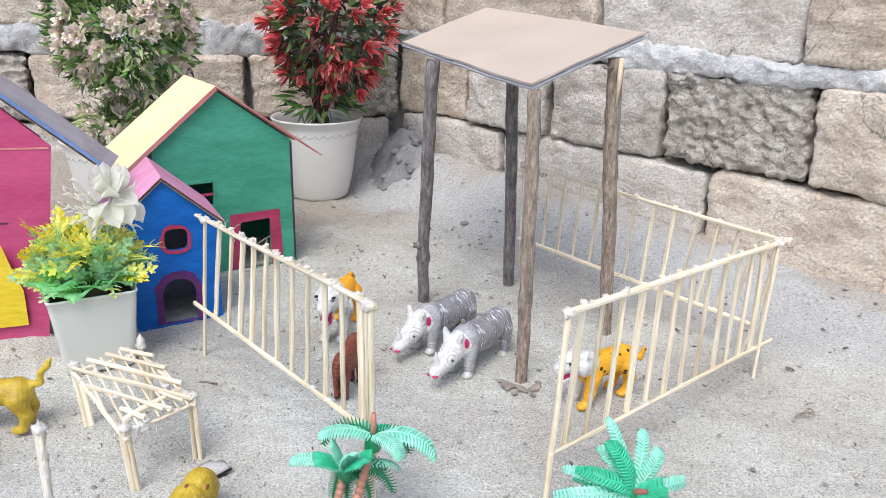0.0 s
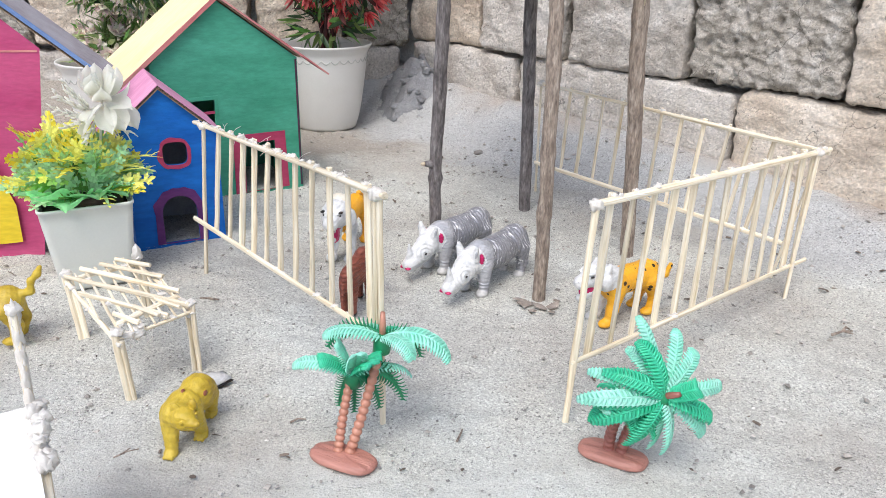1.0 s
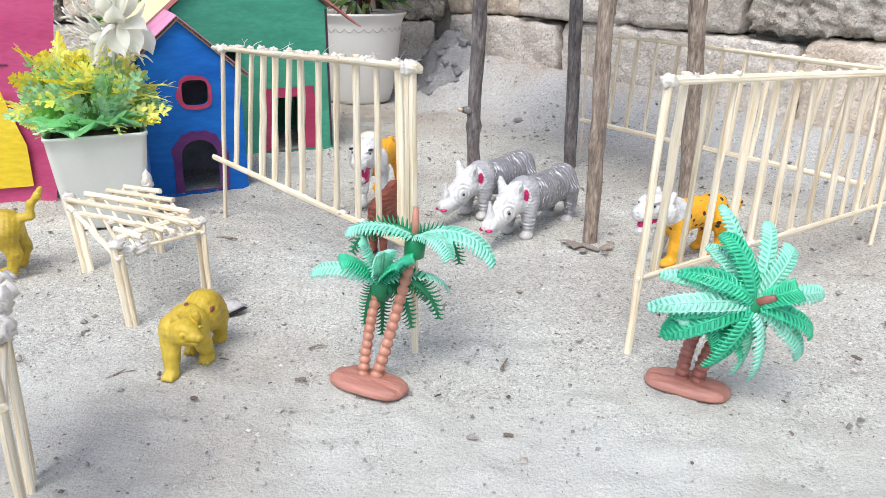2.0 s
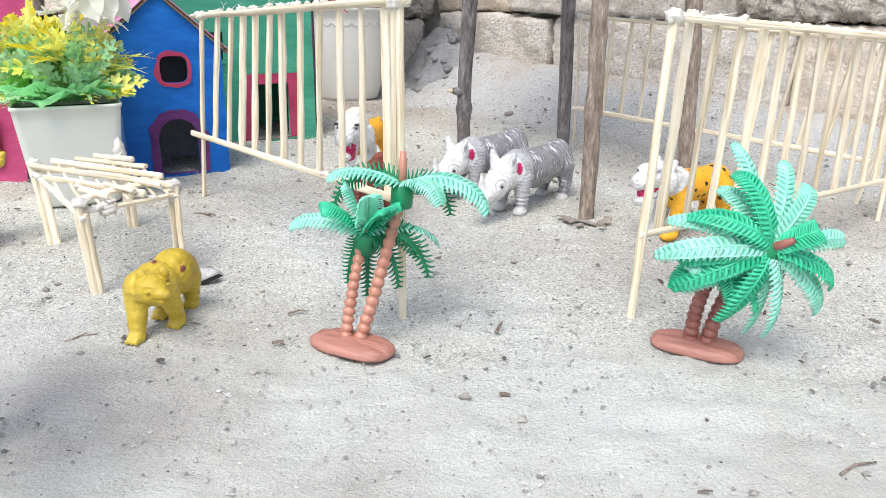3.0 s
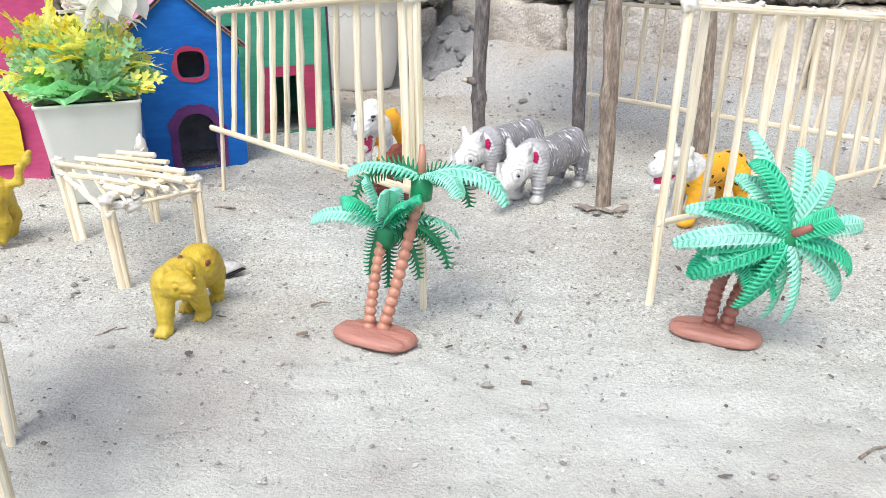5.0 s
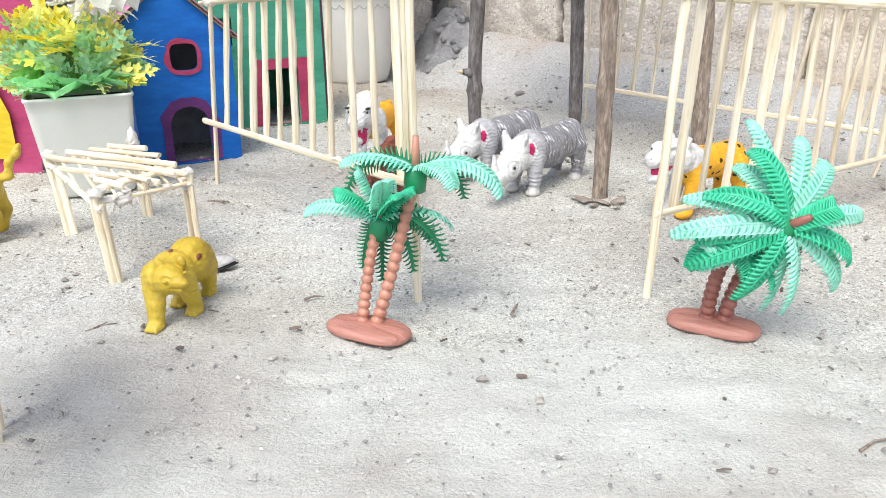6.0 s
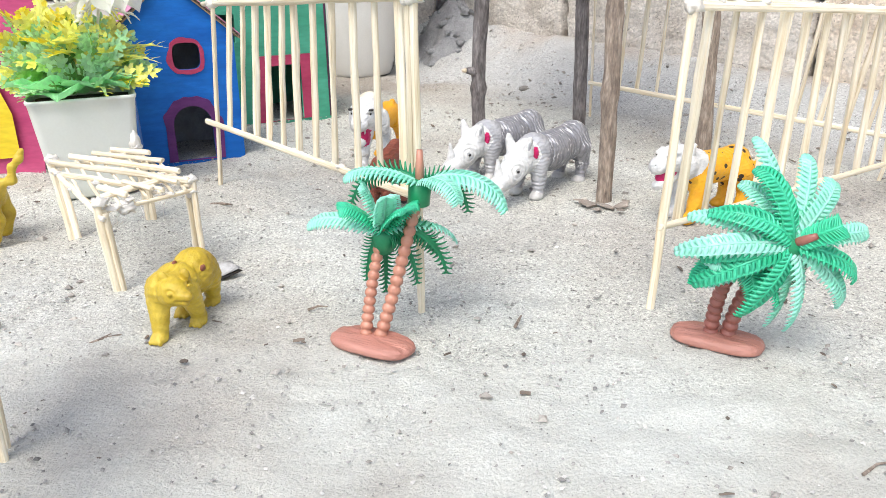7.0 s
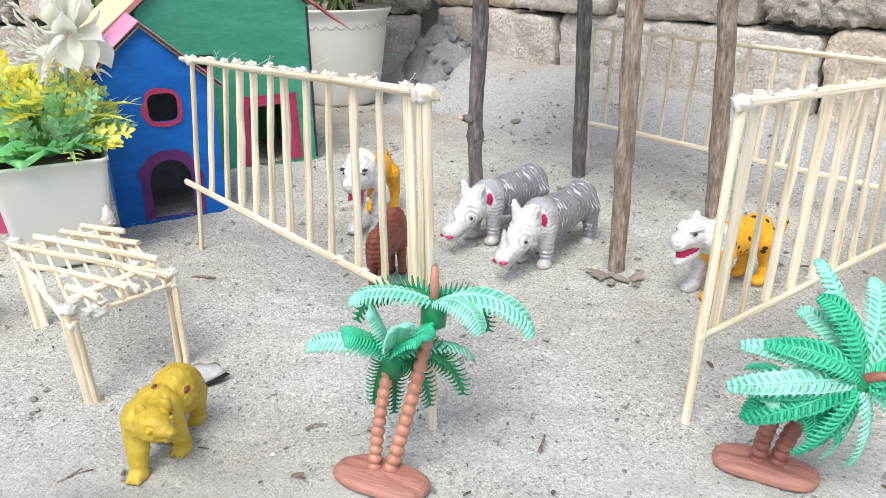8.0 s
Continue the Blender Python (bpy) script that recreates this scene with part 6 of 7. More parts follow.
palm((0.1108, 0.4420), -25,
     [([(0.1165, 0.4420, 0.004), (0.119, 0.439, 0.038), (0.1298, 0.422, 0.066)], 0.0037, 0.0031, 13),
      ([(0.1080, 0.4440, 0.004), (0.1065, 0.441, 0.030), (0.1110, 0.430, 0.052)], 0.0036, 0.0031, 10)],
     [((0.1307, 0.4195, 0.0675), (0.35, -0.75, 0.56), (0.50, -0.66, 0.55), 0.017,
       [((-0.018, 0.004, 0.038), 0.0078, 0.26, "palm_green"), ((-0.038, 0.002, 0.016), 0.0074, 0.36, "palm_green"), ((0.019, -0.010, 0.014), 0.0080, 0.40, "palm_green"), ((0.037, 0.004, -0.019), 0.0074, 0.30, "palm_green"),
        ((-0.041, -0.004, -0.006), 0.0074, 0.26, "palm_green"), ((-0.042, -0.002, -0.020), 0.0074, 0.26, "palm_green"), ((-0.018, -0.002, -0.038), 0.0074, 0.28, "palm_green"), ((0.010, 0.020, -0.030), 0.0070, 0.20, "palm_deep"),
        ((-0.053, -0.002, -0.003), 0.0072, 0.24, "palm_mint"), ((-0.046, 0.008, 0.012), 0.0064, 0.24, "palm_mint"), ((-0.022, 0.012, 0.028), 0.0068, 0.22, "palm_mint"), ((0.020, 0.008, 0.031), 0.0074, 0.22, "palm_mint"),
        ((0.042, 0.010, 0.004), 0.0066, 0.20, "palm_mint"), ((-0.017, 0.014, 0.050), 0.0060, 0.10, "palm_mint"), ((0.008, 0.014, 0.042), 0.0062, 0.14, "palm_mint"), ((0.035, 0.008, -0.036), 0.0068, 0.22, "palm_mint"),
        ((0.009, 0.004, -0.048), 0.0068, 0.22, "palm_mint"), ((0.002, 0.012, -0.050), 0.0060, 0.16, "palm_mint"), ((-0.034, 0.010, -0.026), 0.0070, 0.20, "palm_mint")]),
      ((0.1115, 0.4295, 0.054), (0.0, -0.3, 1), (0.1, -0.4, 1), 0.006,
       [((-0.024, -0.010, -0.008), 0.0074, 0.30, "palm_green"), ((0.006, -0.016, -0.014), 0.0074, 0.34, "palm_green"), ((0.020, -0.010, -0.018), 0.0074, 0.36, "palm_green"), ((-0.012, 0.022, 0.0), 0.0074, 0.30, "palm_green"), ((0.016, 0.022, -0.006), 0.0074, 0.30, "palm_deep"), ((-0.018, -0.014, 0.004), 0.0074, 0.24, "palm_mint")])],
     "green plastic toy palm leaning so its crown spreads wide", "palm_dark")


# ---- plants in the pots ----
def blade(L, W, cup=0.12, bend=0.25, point=1.0, n=5, end=0.02):
    """A pointed leaf along +x, cupped and bent down."""
    vs, fs = [], []
    for i in range(n + 1):
        t = i / n
        w = W / 2 * (math.sin(math.pi * (0.08 + 0.92 * t) ** 0.8) ** point if 0 < i < n else (0.25 if i == 0 else end))
        z = -bend * L * t * t
        vs += [(L * t, -w, z + cup * w), (L * t, 0, z), (L * t, w, z + cup * w)]
    for i in range(n):
        for j in range(2):
            fs.append((3 * i + j, 3 * i + j + 1, 3 * i + 4 + j, 3 * i + 3 + j))
    return vs, fs


def lace(L, W, mats, pairs=5):
    """A lobed spray: a rib with toothed lobes on both sides, older towards its foot."""
    b = Build()
    b.add(*blade(L, W * 0.22, 0.1, 0.25, 0.6, 6, 0.35))
    for i in range(pairs):
        t = 0.18 + 0.70 * i / (pairs - 1)
        ln = W / 2 * (1.10 - 0.62 * abs(t - 0.38) / 0.62)
        slot = 0 if t < 0.42 else 1
        for s in (-1, 1):
            m = Matrix.Translation((L * t, 0, -0.25 * L * t * t)) @ Matrix.Rotation(s * radians(50), 4, "Z") @ Matrix.Rotation(radians(-10), 4, "Y")
            b.add(*blade(ln, ln * 0.44, 0.2, 0.2, 0.5, 4, 0.30), m, slot)
            for q in (-1, 1):
                m2 = m @ Matrix.Translation((ln * 0.40, 0, 0)) @ Matrix.Rotation(q * radians(46), 4, "Z")
                b.add(*blade(ln * 0.46, ln * 0.30, 0.15, 0.1, 0.5, 3, 0.32), m2, slot)
    b.add(*blade(L * 0.16, W * 0.16, 0.2, 0.2, 0.5, 3, 0.3), Matrix.Translation((L * 0.97, 0, -0.25 * L)), 1)
    return b.mesh("spray", [M[x] for x in mats])


def petal(L, W, cup, curl, wave=0.0, n=9, m=6):
    """A broad petal along +x with a round end, hollow across, its end rolled back."""
    b = Build()
    for i in range(n + 1):
        t = i / n
        w = W / 2 * (0.22 + 0.78 * math.sin(math.pi * 0.5 * min(1, t * 1.7))) * (1.0 if t < 0.62 else math.sqrt(max(0.0, 1 - ((t - 0.62) / 0.385) ** 2)))
        for j in range(m + 1):
            u = 2 * j / m - 1
            b.v.append((L * (t - 0.05 * u * u * t), w * u, cup * w * u * u * 1.1 - curl * L * t ** 3 + wave * math.sin(5 * t + 4 * u) * t))
    for i in range(n):
        for j in range(m):
            b.f.append((i * (m + 1) + j, i * (m + 1) + j + 1, (i + 1) * (m + 1) + j + 1, (i + 1) * (m + 1) + j))
            b.m.append(0)
    return b


def aim(p, d, spin=0.0):
    """A pose at p whose x axis points along d."""
    d = Vector(d).normalized()
    return Matrix.Translation(p) @ d.to_track_quat("X", "Z").to_matrix().to_4x4() @ Matrix.Rotation(spin, 4, "X")


def facing(p, along, normal):
    """A pose at p with the x axis along a direction and the z axis towards normal."""
    x = Vector(along).normalized()
    z = Vector(normal)
    z = (z - x * z.dot(x)).normalized()
    y = z.cross(x)
    m = Matrix((x, y, z)).transposed().to_4x4()
    m.translation = p
    return m


def dome_dir(rng, low=-0.2):
    while True:
        v = Vector((rng.uniform(-1, 1), rng.uniform(-1, 1), rng.uniform(low, 1)))
        if 0.05 < v.length < 1:
            return v.normalized()


def scatter(parent, name, meshes, poses, label=""):
    for i, m in enumerate(poses):
        ob = part(name, meshes[i % len(meshes)], None, parent, label)
        ob.matrix_basis = m


def rosette(mats, layers, L, W, seed):
    """A bloom of pointed petals in layers, opening along +x."""
    rng = random.Random(seed)
    b = Build()
    for li, (count, tilt, f, slot) in enumerate(layers):
        for i in range(count):
            a = 2 * math.pi * (i + 0.5 * (li % 2)) / count + rng.uniform(-0.15, 0.15)
            m = Matrix.Rotation(a, 4, "X") @ Matrix.Rotation(-radians(tilt + rng.uniform(-8, 8)), 4, "Y") @ Matrix.Scale(f * rng.uniform(0.85, 1.1), 4)
            b.add(*blade(L, W, 0.35, -0.12), m, slot)
    return b.mesh("bloom", [M[x] for x in mats])


def tree_in_pot(pot, centre, radii, z_stem, stem_mat, n_bloom, blooms, n_leaf, leaf_mats, leaf, seed, bloom_name, stems=7, bloom_scale=1.0):
    rng = random.Random(seed)
    c = Vector(centre)
    b = Build()
    for i in range(stems):
        a = 2 * math.pi * i / stems
        foot = Vector((0.014 * math.cos(a), 0.014 * math.sin(a), z_stem - 0.04))
        d = dome_dir(rng, 0.1)
        end = c + Vector((d.x * radii[0], d.y * radii[1], d.z * radii[2])) * 0.75
        mid = foot.lerp(end, 0.45) + Vector((0, 0, 0.035))
        pts = [foot, foot.lerp(mid, 0.5), mid, mid.lerp(end, 0.5), end]
        tube(b, pts, [0.0030, 0.0026, 0.0022, 0.0017, 0.0010], 7)
        for k in range(6):
            s = pts[2].lerp(pts[4], rng.random())
            e = s + dome_dir(rng) * 0.05
            tube(b, [s, s.lerp(e, 0.5) + Vector((0, 0, 0.004)), e], [0.0014, 0.0011, 0.0007], 5)
    tagged(part("stem", b, M[stem_mat], pot), kind="stuff")
    fol = Build()
    for i in range(n_leaf):
        d = dome_dir(rng, -0.8)
        f = rng.uniform(0.35, 1.0) ** 0.6
        p = c + Vector((d.x * radii[0], d.y * radii[1], d.z * radii[2])) * f
        out = (d + Vector((rng.uniform(-1, 1), rng.uniform(-1, 1), rng.uniform(-1, 0.8))) * 0.7)
        s = rng.uniform(0.7, 1.2)
        fol.add(*blade(leaf[0] * s, leaf[1] * s, 0.2, rng.uniform(-0.2, 0.75), 1.0, 4), aim(p, out, rng.uniform(0, 6)), rng.randrange(len(leaf_mats)))
    tagged(part("foliage", fol, [M[x] for x in leaf_mats], pot), kind="stuff")
    ps = []
    for i in range(n_bloom):
        d = dome_dir(rng, -0.75)
        f = rng.uniform(0.80, 1.05)
        p = c + Vector((d.x * radii[0], d.y * radii[1], d.z * radii[2])) * f
        ps.append(aim(p, d + Vector((rng.uniform(-1, 1), rng.uniform(-1, 1), rng.uniform(-0.6, 0.6))) * 0.45, rng.uniform(0, 6)) @ Matrix.Scale(bloom_scale * rng.uniform(0.8, 1.2), 4))
    scatter(pot, bloom_name, blooms, ps)


def plume(mats, count, L, W, seed):
    """A hanging bunch of slender petals that opens along +x and droops."""
    rng = random.Random(seed)
    b = Build()
    for i in range(count):
        a = 2 * math.pi * i / count * 2.4 + rng.uniform(-0.2, 0.2)
        m = Matrix.Translation((0.006 * rng.random(), 0, 0)) @ Matrix.Rotation(a, 4, "X") @ Matrix.Rotation(-radians(rng.uniform(8, 62)), 4, "Y") @ Matrix.Scale(rng.uniform(0.75, 1.15), 4)
        b.add(*blade(L, W, 0.5, rng.uniform(-0.1, 0.3), 0.7, 5, 0.16), m, 0 if rng.random() < 0.62 else 1)
    for i in range(3):
        m = Matrix.Rotation(2.1 * i, 4, "X") @ Matrix.Rotation(-radians(78), 4, "Y")
        b.add(*blade(L * 0.8, W * 1.1, 0.3, 0.3, 1.0, 4), m, 2)
    return b.mesh("bloom", [M[x] for x in mats])


red_blooms = [plume(["leaf_red", "leaf_coral", "leaf_dark"], 15, 0.027, 0.0074, s) for s in (1, 2, 3, 4)]
tree_in_pot(red_pot, (0.040, -0.010, 0.350), (0.112, 0.102, 0.150), 0.158, "leaf_maroon", 125, red_blooms, 620, ["leaf_dark", "leaf_olive", "leaf_dark", "leaf_maroon"], (0.036, 0.0105), 5, "flower", 6)
tree_in_pot(red_pot, (0.004, -0.008, 0.190), (0.060, 0.055, 0.030), 0.158, "leaf_maroon", 0, red_blooms, 85, ["leaf_dark", "leaf_fresh", "leaf_olive", "leaf_dark"], (0.040, 0.0085), 15, "flower", 5)
pale_blooms = [rosette(["petal_pale", "petal_mauve"], [(6, 58, 1.0, 0), (6, 36, 0.95, 1), (5, 20, 0.85, 0), (4, 8, 0.6, 0)], 0.0150, 0.0098, s) for s in (4, 5, 6)]
tree_in_pot(left_pot, (0.038, 0.010, 0.322), (0.114, 0.104, 0.115), 0.145, "leaf_olive", 235, pale_blooms, 2300, ["leaf_fresh", "leaf_fresh", "leaf_olive", "leaf_moss", "leaf_dark"], (0.023, 0.0058), 9, "flower", 5, 1.2)
tree_in_pot(left_pot, (0.018, -0.010, 0.168), (0.062, 0.055, 0.030), 0.145, "leaf_olive", 30, pale_blooms, 210, ["leaf_moss", "leaf_fresh", "leaf_moss"], (0.028, 0.0070), 12, "flower", 3, 1.25)


def lime_plant(pot):
    rng = random.Random(21)
    L, G, Y, S = "leaf_lime", "leaf_green", "leaf_yellow", "leaf_sage"
    D = "leaf_fresh"
    sprays = {k: lace(0.037, 0.0262, k, 4) for k in ((S, L), (G, L), (S, S), (G, S), (D, D), (D, G), (L, Y), (L, L))}
    c = Vector((0, 0, 0.093))
    for i in range(112):
        d = dome_dir(rng, 0.02)
        f = rng.uniform(0.25, 1.0) ** 0.45
        p = c + Vector((d.x * 0.034, d.y * 0.036, d.z * 0.050)) * f
        # inner sprays take darker greens, which paint the shade deep in the plant
        if f < 0.66:
            key = rng.choice([(D, D), (D, G)])
        elif d.z > 0.62:
            key = rng.choice([(L, Y), (L, L), (G, L), (S, L)])
        elif d.x < -0.25:
            key = rng.choice([(S, S), (G, S), (S, L), (S, S)])
        else:
            key = rng.choice([(L, L), (G, L), (S, L), (S, S), (G, S), (L, Y)])
        ob = part("leaf_spray", sprays[key], None, pot)
        along = Vector((d.x * 0.9, d.y * 0.5, 0.35 + 0.4 * d.z)) + Vector((rng.uniform(-1, 1), rng.uniform(-1, 1), rng.uniform(-0.8, 0.8))) * 0.5
        ob.matrix_basis = facing(p, along, d * 0.8 + Vector((0, -0.35, 0.40)) + Vector((rng.uniform(-1, 1), rng.uniform(-1, 1), rng.uniform(-1, 1))) * 0.32) @ Matrix.Scale(rng.uniform(0.84, 1.10) * (0.85 if f < 0.66 else 1.0), 4)
    for i in range(12):
        a = 2 * math.pi * i / 12 + 0.2
        b = petal(0.042, 0.048, 0.30, 0.12, 0.0030, 12, 10)
        b.v = [(x, y * (1 + 0.05 * math.sin(x * 520 + i)), z + 0.0012 * math.sin(x * 420 + 2 * i) * abs(y) / 0.02) for x, y, z in b.v]
        ob = part("broad_leaf", b, M["leaf_broad"], pot)
        ob.matrix_basis = aim((0.018 * math.cos(a), 0.018 * math.sin(a), 0.090), (math.cos(a), math.sin(a), 0.34 + 0.14 * math.sin(i * 2.2)), 0.2 * math.sin(i))
    for i, (x, y, z, dx, dy, dz) in enumerate(((-0.034, 0.004, 0.140, -0.5, -0.3, 1.0), (-0.028, -0.012, 0.143, -0.2, -0.6, 0.7), (-0.036, -0.014, 0.130, -0.9, -0.5, 0.5), (-0.018, -0.018, 0.138, 0.2, -0.7, 0.6), (-0.044, -0.01, 0.112, -1, -0.4, 0.2), (-0.030, 0.0, 0.142, -0.9, 0.1, 0.6), (-0.024, 0.002, 0.146, 0.4, -0.2, 0.9))):
        ob = part("leaf_spray", sprays[(L, Y)], None, pot)
        ob.matrix_basis = aim((x, y, z), (dx, dy, dz), 0.7 * i) @ Matrix.Scale(0.85, 4)
    # long grassy blades that lean over the rim
    for i, (a, ln, up) in enumerate(((-0.25, 0.050, 0.5), (-0.42, 0.044, 0.3), (-0.1, 0.046, 0.8), (0.1, 0.038, 0.6), (-0.6, 0.036, 0.9))):
        b = Build()
        b.add(*blade(ln, 0.0052, 0.2, 0.45, 1.0, 7))
        for k in range(3):
            t = 0.5 + 0.15 * k
            b.add(*blade(ln * 0.24, 0.0036, 0.1, 0.2, 1, 2), Matrix.Translation((ln * t, 0, -0.45 * ln * t * t)) @ Matrix.Rotation((-1) ** k * radians(34), 4, "Z"))
        ob = part("long_leaf", b, M["leaf_lime"], pot)
        ob.matrix_basis = aim((0.026, -0.010, 0.122 - 0.004 * i), (math.cos(a), math.sin(a), up), 0.2)
    # the white bloom
    h = Vector((0.031, -0.004, 0.184))
    fl = part("white_flower", tube(Build(), [h + Vector((-0.012, -0.010, -0.06)), h], [0.0012, 0.0014], 7), M["petal_white"], pot, "white artificial flower with feathery sprays")
    rows = [(2 * math.pi * i / 3 + 0.2, 7, 0.032, 0.016, 0.9, -0.10) for i in range(3)] + [(2 * math.pi * i / 4 + 0.7, 18, 0.035, 0.017, 0.7, -0.06) for i in range(4)] + [(2 * math.pi * i / 5, 31, 0.035, 0.018, 0.6, 0.02) for i in range(5)]
    rows += [(a, tl, 0.031, 0.018, 0.35, 0.28) for a, tl in ((0.3, 60), (1.7, 50), (2.9, 56), (4.4, 66))]
    for a, tl, ln, w, cup, curl in rows:
        ob = part("petal", petal(ln, w, cup, curl, 0.0010), M["petal_white"], fl)
        ob.matrix_basis = aim(h, (0.05, -0.30, 1)) @ Matrix.Rotation(a, 4, "X") @ Matrix.Rotation(-radians(tl), 4, "Y") @ Matrix.Translation((0.002, 0, 0))
    for d, sx, sy, sz in (((0.75, -0.5, -0.75), 0.008, -0.008, -0.002), ((0.35, -0.7, -0.7), 0.004, -0.010, 0.0), ((-0.5, -0.7, -0.15), -0.002, -0.006, -0.004), ((-0.7, -0.5, -0.5), -0.004, -0.006, -0.010), ((0.05, -0.9, -0.6), 0.0, -0.008, -0.004), ((0.5, -0.6, 0.1), 0.002, -0.004, -0.004)):
        ob = part("petal", petal(0.033, 0.022, 0.4, 0.15, 0.0014), M["petal_white"], fl)
        ob.matrix_basis = aim(h + Vector((sx, sy, sz)), d, 0.4)
    for i, d in enumerate(((-0.85, -0.2, 0.95), (-1, 0.1, 0.62), (-0.9, -0.4, 0.40), (-0.6, -0.3, 1.0), (-0.8, -0.5, 0.1), (-0.5, -0.7, -0.3), (0.7, -0.6, -0.5))):
        b = Build()
        ln = 0.048 - 0.002 * i
        spine = [Vector((ln * t, 0.0022 * math.sin(5 * t + i), 0.16 * ln * t * t)) for t in (0, 0.25, 0.5, 0.75, 1.0)]
        tube(b, spine, [0.0016, 0.0016, 0.0014, 0.0012, 0.0008], 6, flat=0.5)
        for k in range(9):
            t = 0.28 + 0.078 * k
            f = t * 4
            q = spine[int(min(3, f))].lerp(spine[int(min(3, f)) + 1], f - int(min(3, f)))
            a = (-1) ** k * radians(rng.uniform(18, 40))
            r = rng.uniform(0.008, 0.013) * (1.2 - 0.6 * t)
            e = Vector((math.cos(a), math.sin(a), rng.uniform(-0.3, 0.5)))
            tube(b, [q, q + e * r * 0.5 + Vector((0, 0, 0.0008)), q + e * r + Vector((r * 0.15, 0, -0.0006))], [0.0011, 0.0015, 0.0008], 5, flat=0.45)
        ob = part("feather", b, M["petal_white"], fl)
        ob.matrix_basis = aim(h + Vector((-0.006, -0.004, -0.016)), d, 0.9 * i)


lime_plant(lime_pot)


# ---- stones, leaves and twigs on the ground ----
def lump(name, at, r, squash, seed, mat, label="", category=""):
    me = blob(r, seed, 2, 0.5)
    me.transform(Matrix.Diagonal((*squash, 1)))
    me.materials.append(M[mat])
    return tagged(part(name, me, None, at=at), label, category)


fp = lump("flat_pebble", pose(-0.200, 0.515, 0.0052, 9, -9, 20), 0.0128, (1.05, 0.80, 0.20), 3, "flat_stone", "flat pale grey pebble lying on the sand", "pebble")
# black layer added below the pebble, painting the shadow under its edge
under = blob(0.0128, 3, 2, 0.5)
under.transform(Matrix.Diagonal((1.0, 0.76, 0.16, 1)))
part("dark_underside", under, M["toy_black"], fp, "black layer painting the shadow under the pebble", at=pose(0.0012, -0.0010, -0.0022))
lump("pebble", pose(0.030, 1.240, 0.003), 0.0075, (1.2, 0.9, 0.7), 5, "clod", "small dark pebble on the sand", "pebble")


def crust(x, y, r, seed, tilt):
    """A flat broken flake of dried crust."""
    rng = random.Random(seed)
    n = 9
    top = [(r * rng.uniform(0.6, 1.1) * math.cos(2 * math.pi * i / n), 0.7 * r * rng.uniform(0.6, 1.1) * math.sin(2 * math.pi * i / n)) for i in range(n)]
    b = Build()
    b.add([(px, py, 0.0010 + 0.0014 * noise.noise(Vector((px * 200, py * 200, seed)))) for px, py in top] + [(px * 0.95, py * 0.95, -0.0002) for px, py in top] + [(0, 0, 0.0016)],
          [(i, (i + 1) % n, 2 * n) for i in range(n)] + [(n + i, n + (i + 1) % n, (i + 1) % n, i) for i in range(n)] + [tuple(reversed(range(n, 2 * n)))])
    return tagged(part("crust_flake", b, M["crust"], at=pose(x, y, 0.0034, 1.1 * tilt * math.sin(seed), 1.1 * tilt * math.cos(seed), seed * 70), smooth=False), "flat flake of dried earth crust on sand", "earth flake", "flakes by the pole")


for i, (x, y, r, tilt) in enumerate(((0.066, 0.674, 0.0120, 9), (0.080, 0.668, 0.0100, 14), (0.094, 0.670, 0.0085, -14), (0.099, 0.682, 0.0060, 18), (0.060, 0.683, 0.0060, 12), (0.072, 0.659, 0.0055, 8), (0.091, 0.657, 0.0050, 14))):
    crust(x, y, r, i + 1, tilt)


def twig(at, pts, r, label="short dark dry twig on the sand"):
    b = Build()
    for line in pts:
        tube(b, line, [r * (1 - 0.5 * i / (len(line) - 1)) for i in range(len(line))], 6)
    return tagged(part("twig", b, M["bark_brown"], at=at), label, "twig", "twigs on the sand")


twig(pose(0.365, 0.634, 0.002, 0, 0, 10), [[(-0.012, 0, 0), (0, 0.002, 0.002), (0.009, 0, 0.003)], [(0, 0.002, 0.002), (0.006, 0.006, 0.004), (0.010, 0.005, 0.002)], [(0.002, 0.002, 0.002), (0.007, -0.004, 0.002)]], 0.0014)
twig(pose(-0.232, 0.425, 0.001, 0, 0, 35), [[(-0.008, 0, 0), (0, 0.001, 0.001), (0.009, 0, 0.001)], [(-0.002, 0, 0.001), (0.004, 0.004, 0.001)]], 0.0010)
twig(pose(0.003, 0.458, 0.001, 0, 0, 60), [[(-0.006, 0, 0), (0.001, 0.001, 0.002), (0.007, 0.003, 0.001)]], 0.0011)
twig(pose(-0.12, 0.47, 0.001, 0, 0, 15), [[(-0.006, 0, 0), (0, 0.002, 0.001), (0.006, 0, 0.001)]], 0.0009)
twig(pose(-0.25, 0.665, 0.001, 0, 0, -8), [[(-0.010, 0, 0), (0, 0.001, 0.001), (0.010, 0, 0.001)]], 0.0016)
twig(pose(0.15, 0.335, 0.001, 0, 0, 25), [[(-0.010, 0, 0), (0, 0.002, 0.001), (0.010, 0, 0.001)]], 0.0008)


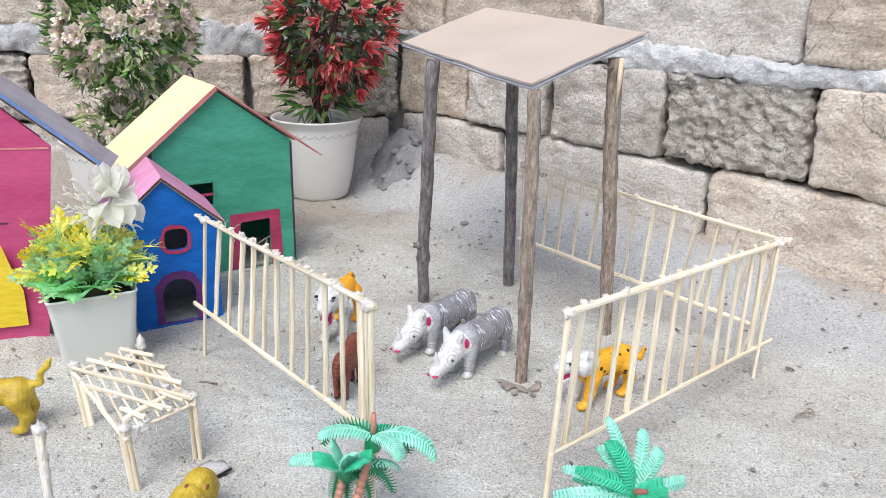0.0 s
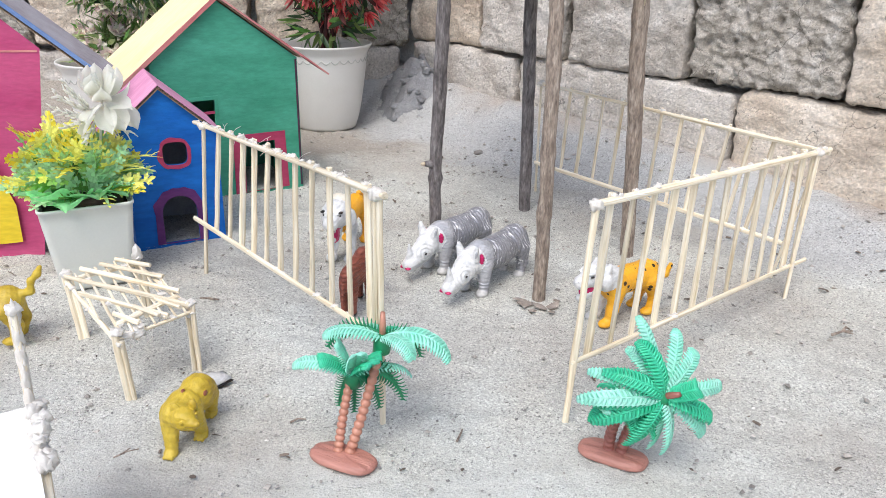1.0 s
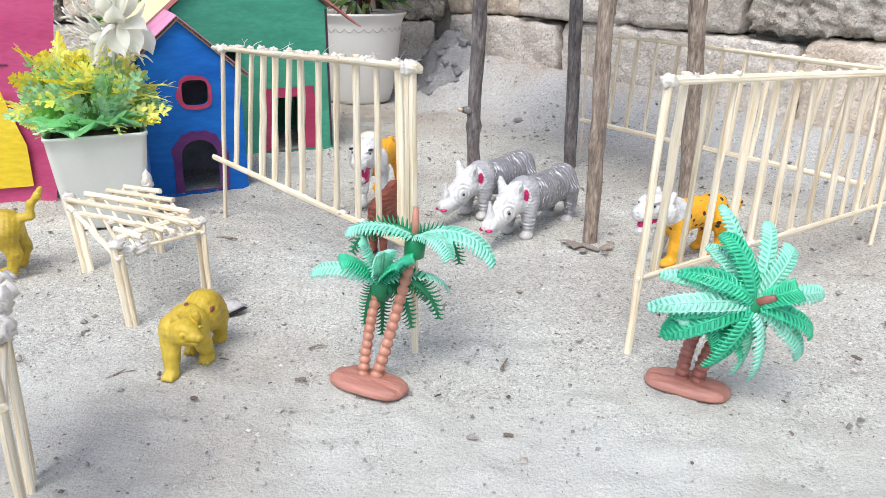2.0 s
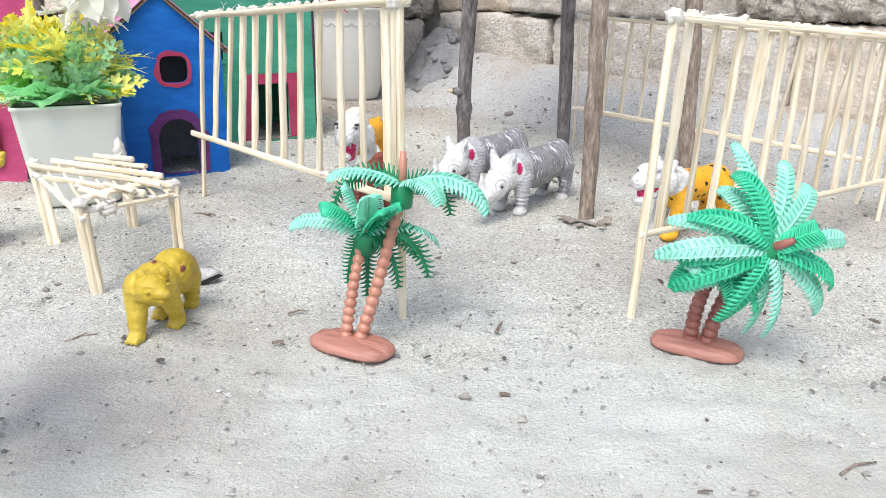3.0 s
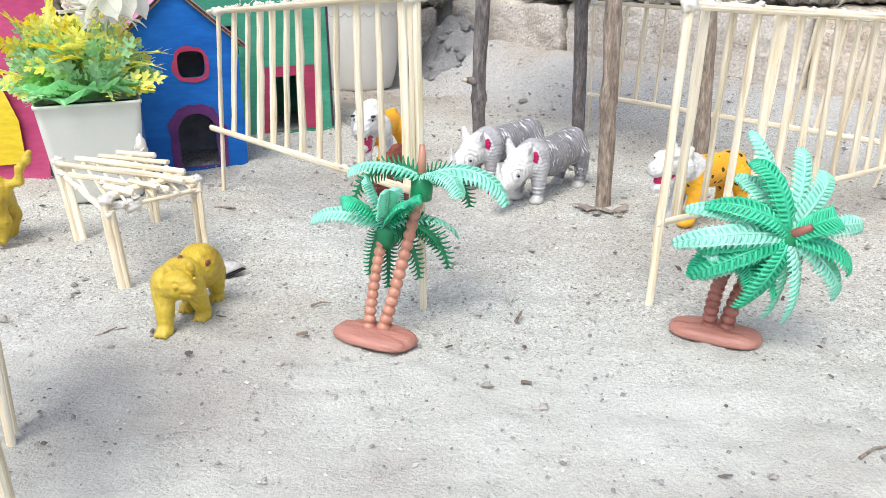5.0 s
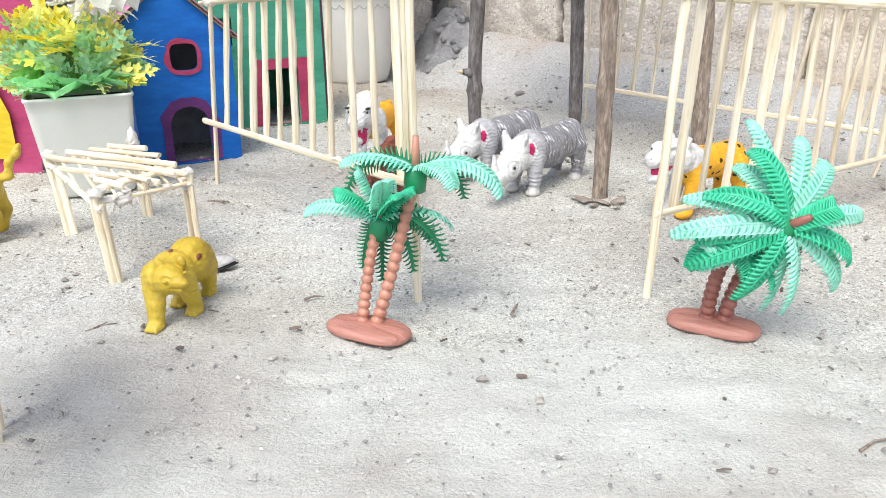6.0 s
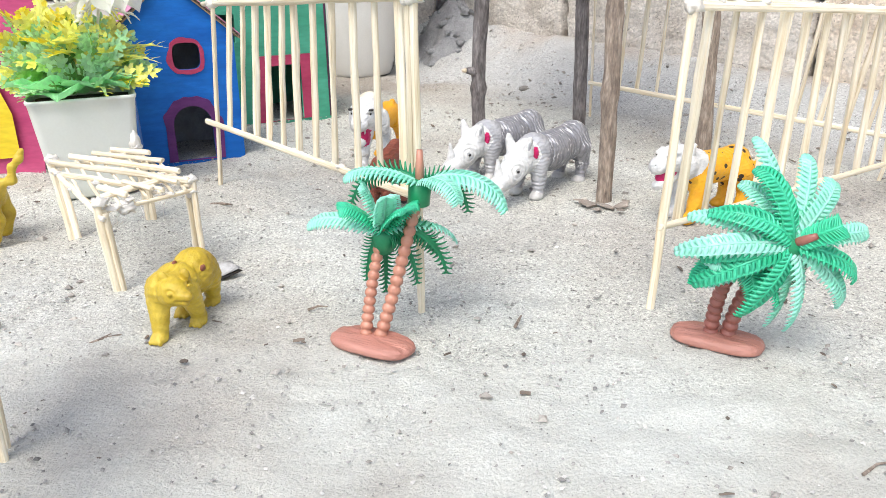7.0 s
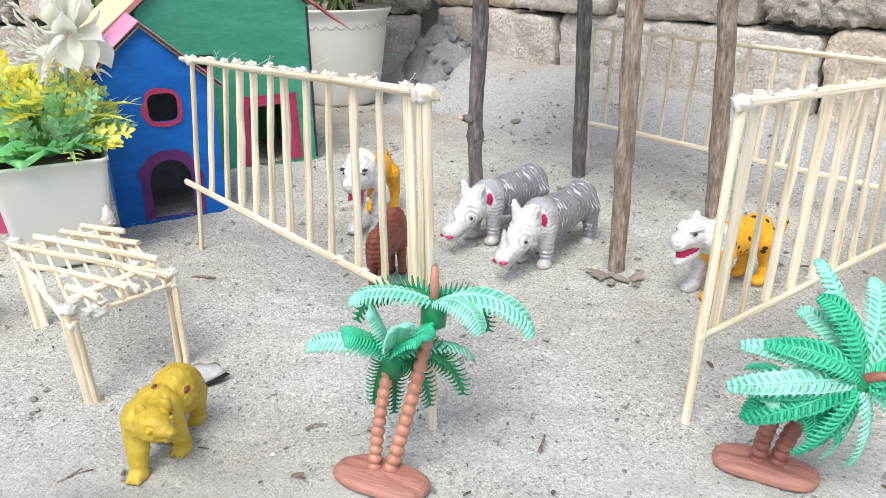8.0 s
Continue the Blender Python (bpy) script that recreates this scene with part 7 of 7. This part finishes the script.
def strewn(name, count, sizes, mat, seed, label, area, category):
    """Many small bits pressed into the ground, as one mass."""
    rng = random.Random(seed)
    base = [((1, 0, 0), (0, 1, 0), (-1, 0, 0), (0, -1, 0), (0, 0, 0.8), (0, 0, -0.6))]
    faces = [(0, 1, 4), (1, 2, 4), (2, 3, 4), (3, 0, 4), (1, 0, 5), (2, 1, 5), (3, 2, 5), (0, 3, 5)]
    b = Build()
    while count > 0:
        x, y = rng.uniform(*area[0]), area[1][0] + (area[1][1] - area[1][0]) * rng.random() ** area[2]
        if x + y > 1.44:
            continue
        count -= 1
        s = sizes[0] + (sizes[1] - sizes[0]) * rng.random() ** 3
        m = Matrix.Translation((x, y, ground_z(x, y) + s * 0.15)) @ Euler((rng.uniform(-0.5, 0.5), rng.uniform(-0.5, 0.5), rng.uniform(0, 6))).to_matrix().to_4x4()
        vs = [(p[0] * s * rng.uniform(0.7, 1.4), p[1] * s * rng.uniform(0.6, 1.1), p[2] * s * rng.uniform(0.5, 0.9)) for p in base[0]]
        b.add(vs, faces, m)
    return tagged(part(name, b, M[mat], smooth=False), label, category, kind="stuff")


def rubble(count, seed):
    """Spilt mortar heaped in the corner by the round pot: a crumbled mound with lumps on it."""
    rng = random.Random(seed)
    b = Build()
    n = 44
    cx, cy = -0.098, 1.492

    def heap(x, y):
        r = math.hypot((x - cx) / 0.075, (y - cy) / 0.075)
        p = Vector((x, y, 0))
        return 0.052 * smooth01(1.05 - r + 0.35 * noise.noise(p * 26)) + 0.006 * noise.noise(p * 60) + 0.004 * noise.noise(p * 130) - 0.006

    for i in range(n + 1):
        for j in range(n + 1):
            x, y = cx + 0.105 * (2 * i / n - 1), cy + 0.105 * (2 * j / n - 1)
            b.v.append((x, y, ground_z(x, y) + heap(x, y)))
    for i in range(n):
        for j in range(n):
            b.f.append((i * (n + 1) + j, (i + 1) * (n + 1) + j, (i + 1) * (n + 1) + j + 1, i * (n + 1) + j + 1))
            b.m.append(0)
    for i in range(count):
        x, y = rng.gauss(cx, 0.034), rng.gauss(cy - 0.015, 0.030)
        r = rng.uniform(0.003, 0.010)
        me = blob(r, i + 40, 2, 0.9)
        at = Matrix.Translation((x, y, ground_z(x, y) + max(0.0, heap(x, y)) + 0.1 * r)) @ Matrix.Rotation(rng.uniform(0, 6), 4, "Z") @ Matrix.Diagonal((1.2, 0.9, 0.7, 1))
        b.add([v.co for v in me.vertices], [tuple(q.vertices) for q in me.polygons], at)
        bpy.data.meshes.remove(me)
    return tagged(part("rubble", b, M["mortar_dark"]), "grey mortar rubble heaped against the wall", "rubble", kind="stuff")


rubble(22, 6)
strewn("grit", 26000, (0.0005, 0.0017), "grit", 3, "fine pale and dark grit strewn over sand", ((-0.72, 0.72), (0.15, 1.5), 1.25), "grit")


def dry_chips(count, seed):
    """Thin curled chips of dry leaf and bark, as one mass."""
    rng = random.Random(seed)
    b = Build()
    while count > 0:
        x, y = rng.uniform(-0.62, 0.66), 0.24 + 1.1 * rng.random() ** 0.85
        if x + y > 1.36 or -0.62 < x < -0.2 and y > 0.72:
            continue
        count -= 1
        ln = (0.0012 + 0.0040 * rng.random() ** 2.5) * min(1.0, 0.35 + 0.9 * y)
        w = ln * rng.uniform(0.15, 0.7)
        vs = []
        for i in range(5):
            t = i / 4 - 0.5
            e = w * (1 - 1.5 * t * t) * rng.uniform(0.6, 1.1)
            z = 0.25 * ln * (0.25 - t * t) + rng.uniform(0, 0.0003)
            vs += [(ln * 2 * t, -e, z), (ln * 2 * t, e, z + 0.2 * w), (ln * 2 * t, e * 0.9, z - 0.0003), (ln * 2 * t, -e * 0.9, z - 0.0005)]
        fs = [(4 * i + j, 4 * i + (j + 1) % 4, 4 * i + 4 + (j + 1) % 4, 4 * i + 4 + j) for i in range(4) for j in range(4)] + [(3, 2, 1, 0), (16, 17, 18, 19)]
        b.add(vs, fs, Matrix.Translation((x, y, ground_z(x, y) + 0.0014)) @ Euler((rng.uniform(-0.35, 0.35), rng.uniform(-0.2, 0.2), rng.uniform(0, 6.3))).to_matrix().to_4x4())
    return tagged(part("dry_chips", b, M["leaf_dry"], smooth=False), "thin dark chips of dry leaf and bark", "chips", kind="stuff")


dry_chips(240, 12)
strewn("clods", 1100, (0.0009, 0.0042), "clod", 4, "small dark clods and chips on the sand", ((-0.7, 0.7), (0.18, 1.45), 0.85), "clods")
strewn("clods", 520, (0.0012, 0.0046), "clod", 14, "crumbs of earth and mortar near the walls", ((-0.3, 0.75), (0.72, 1.42), 0.9), "clods")
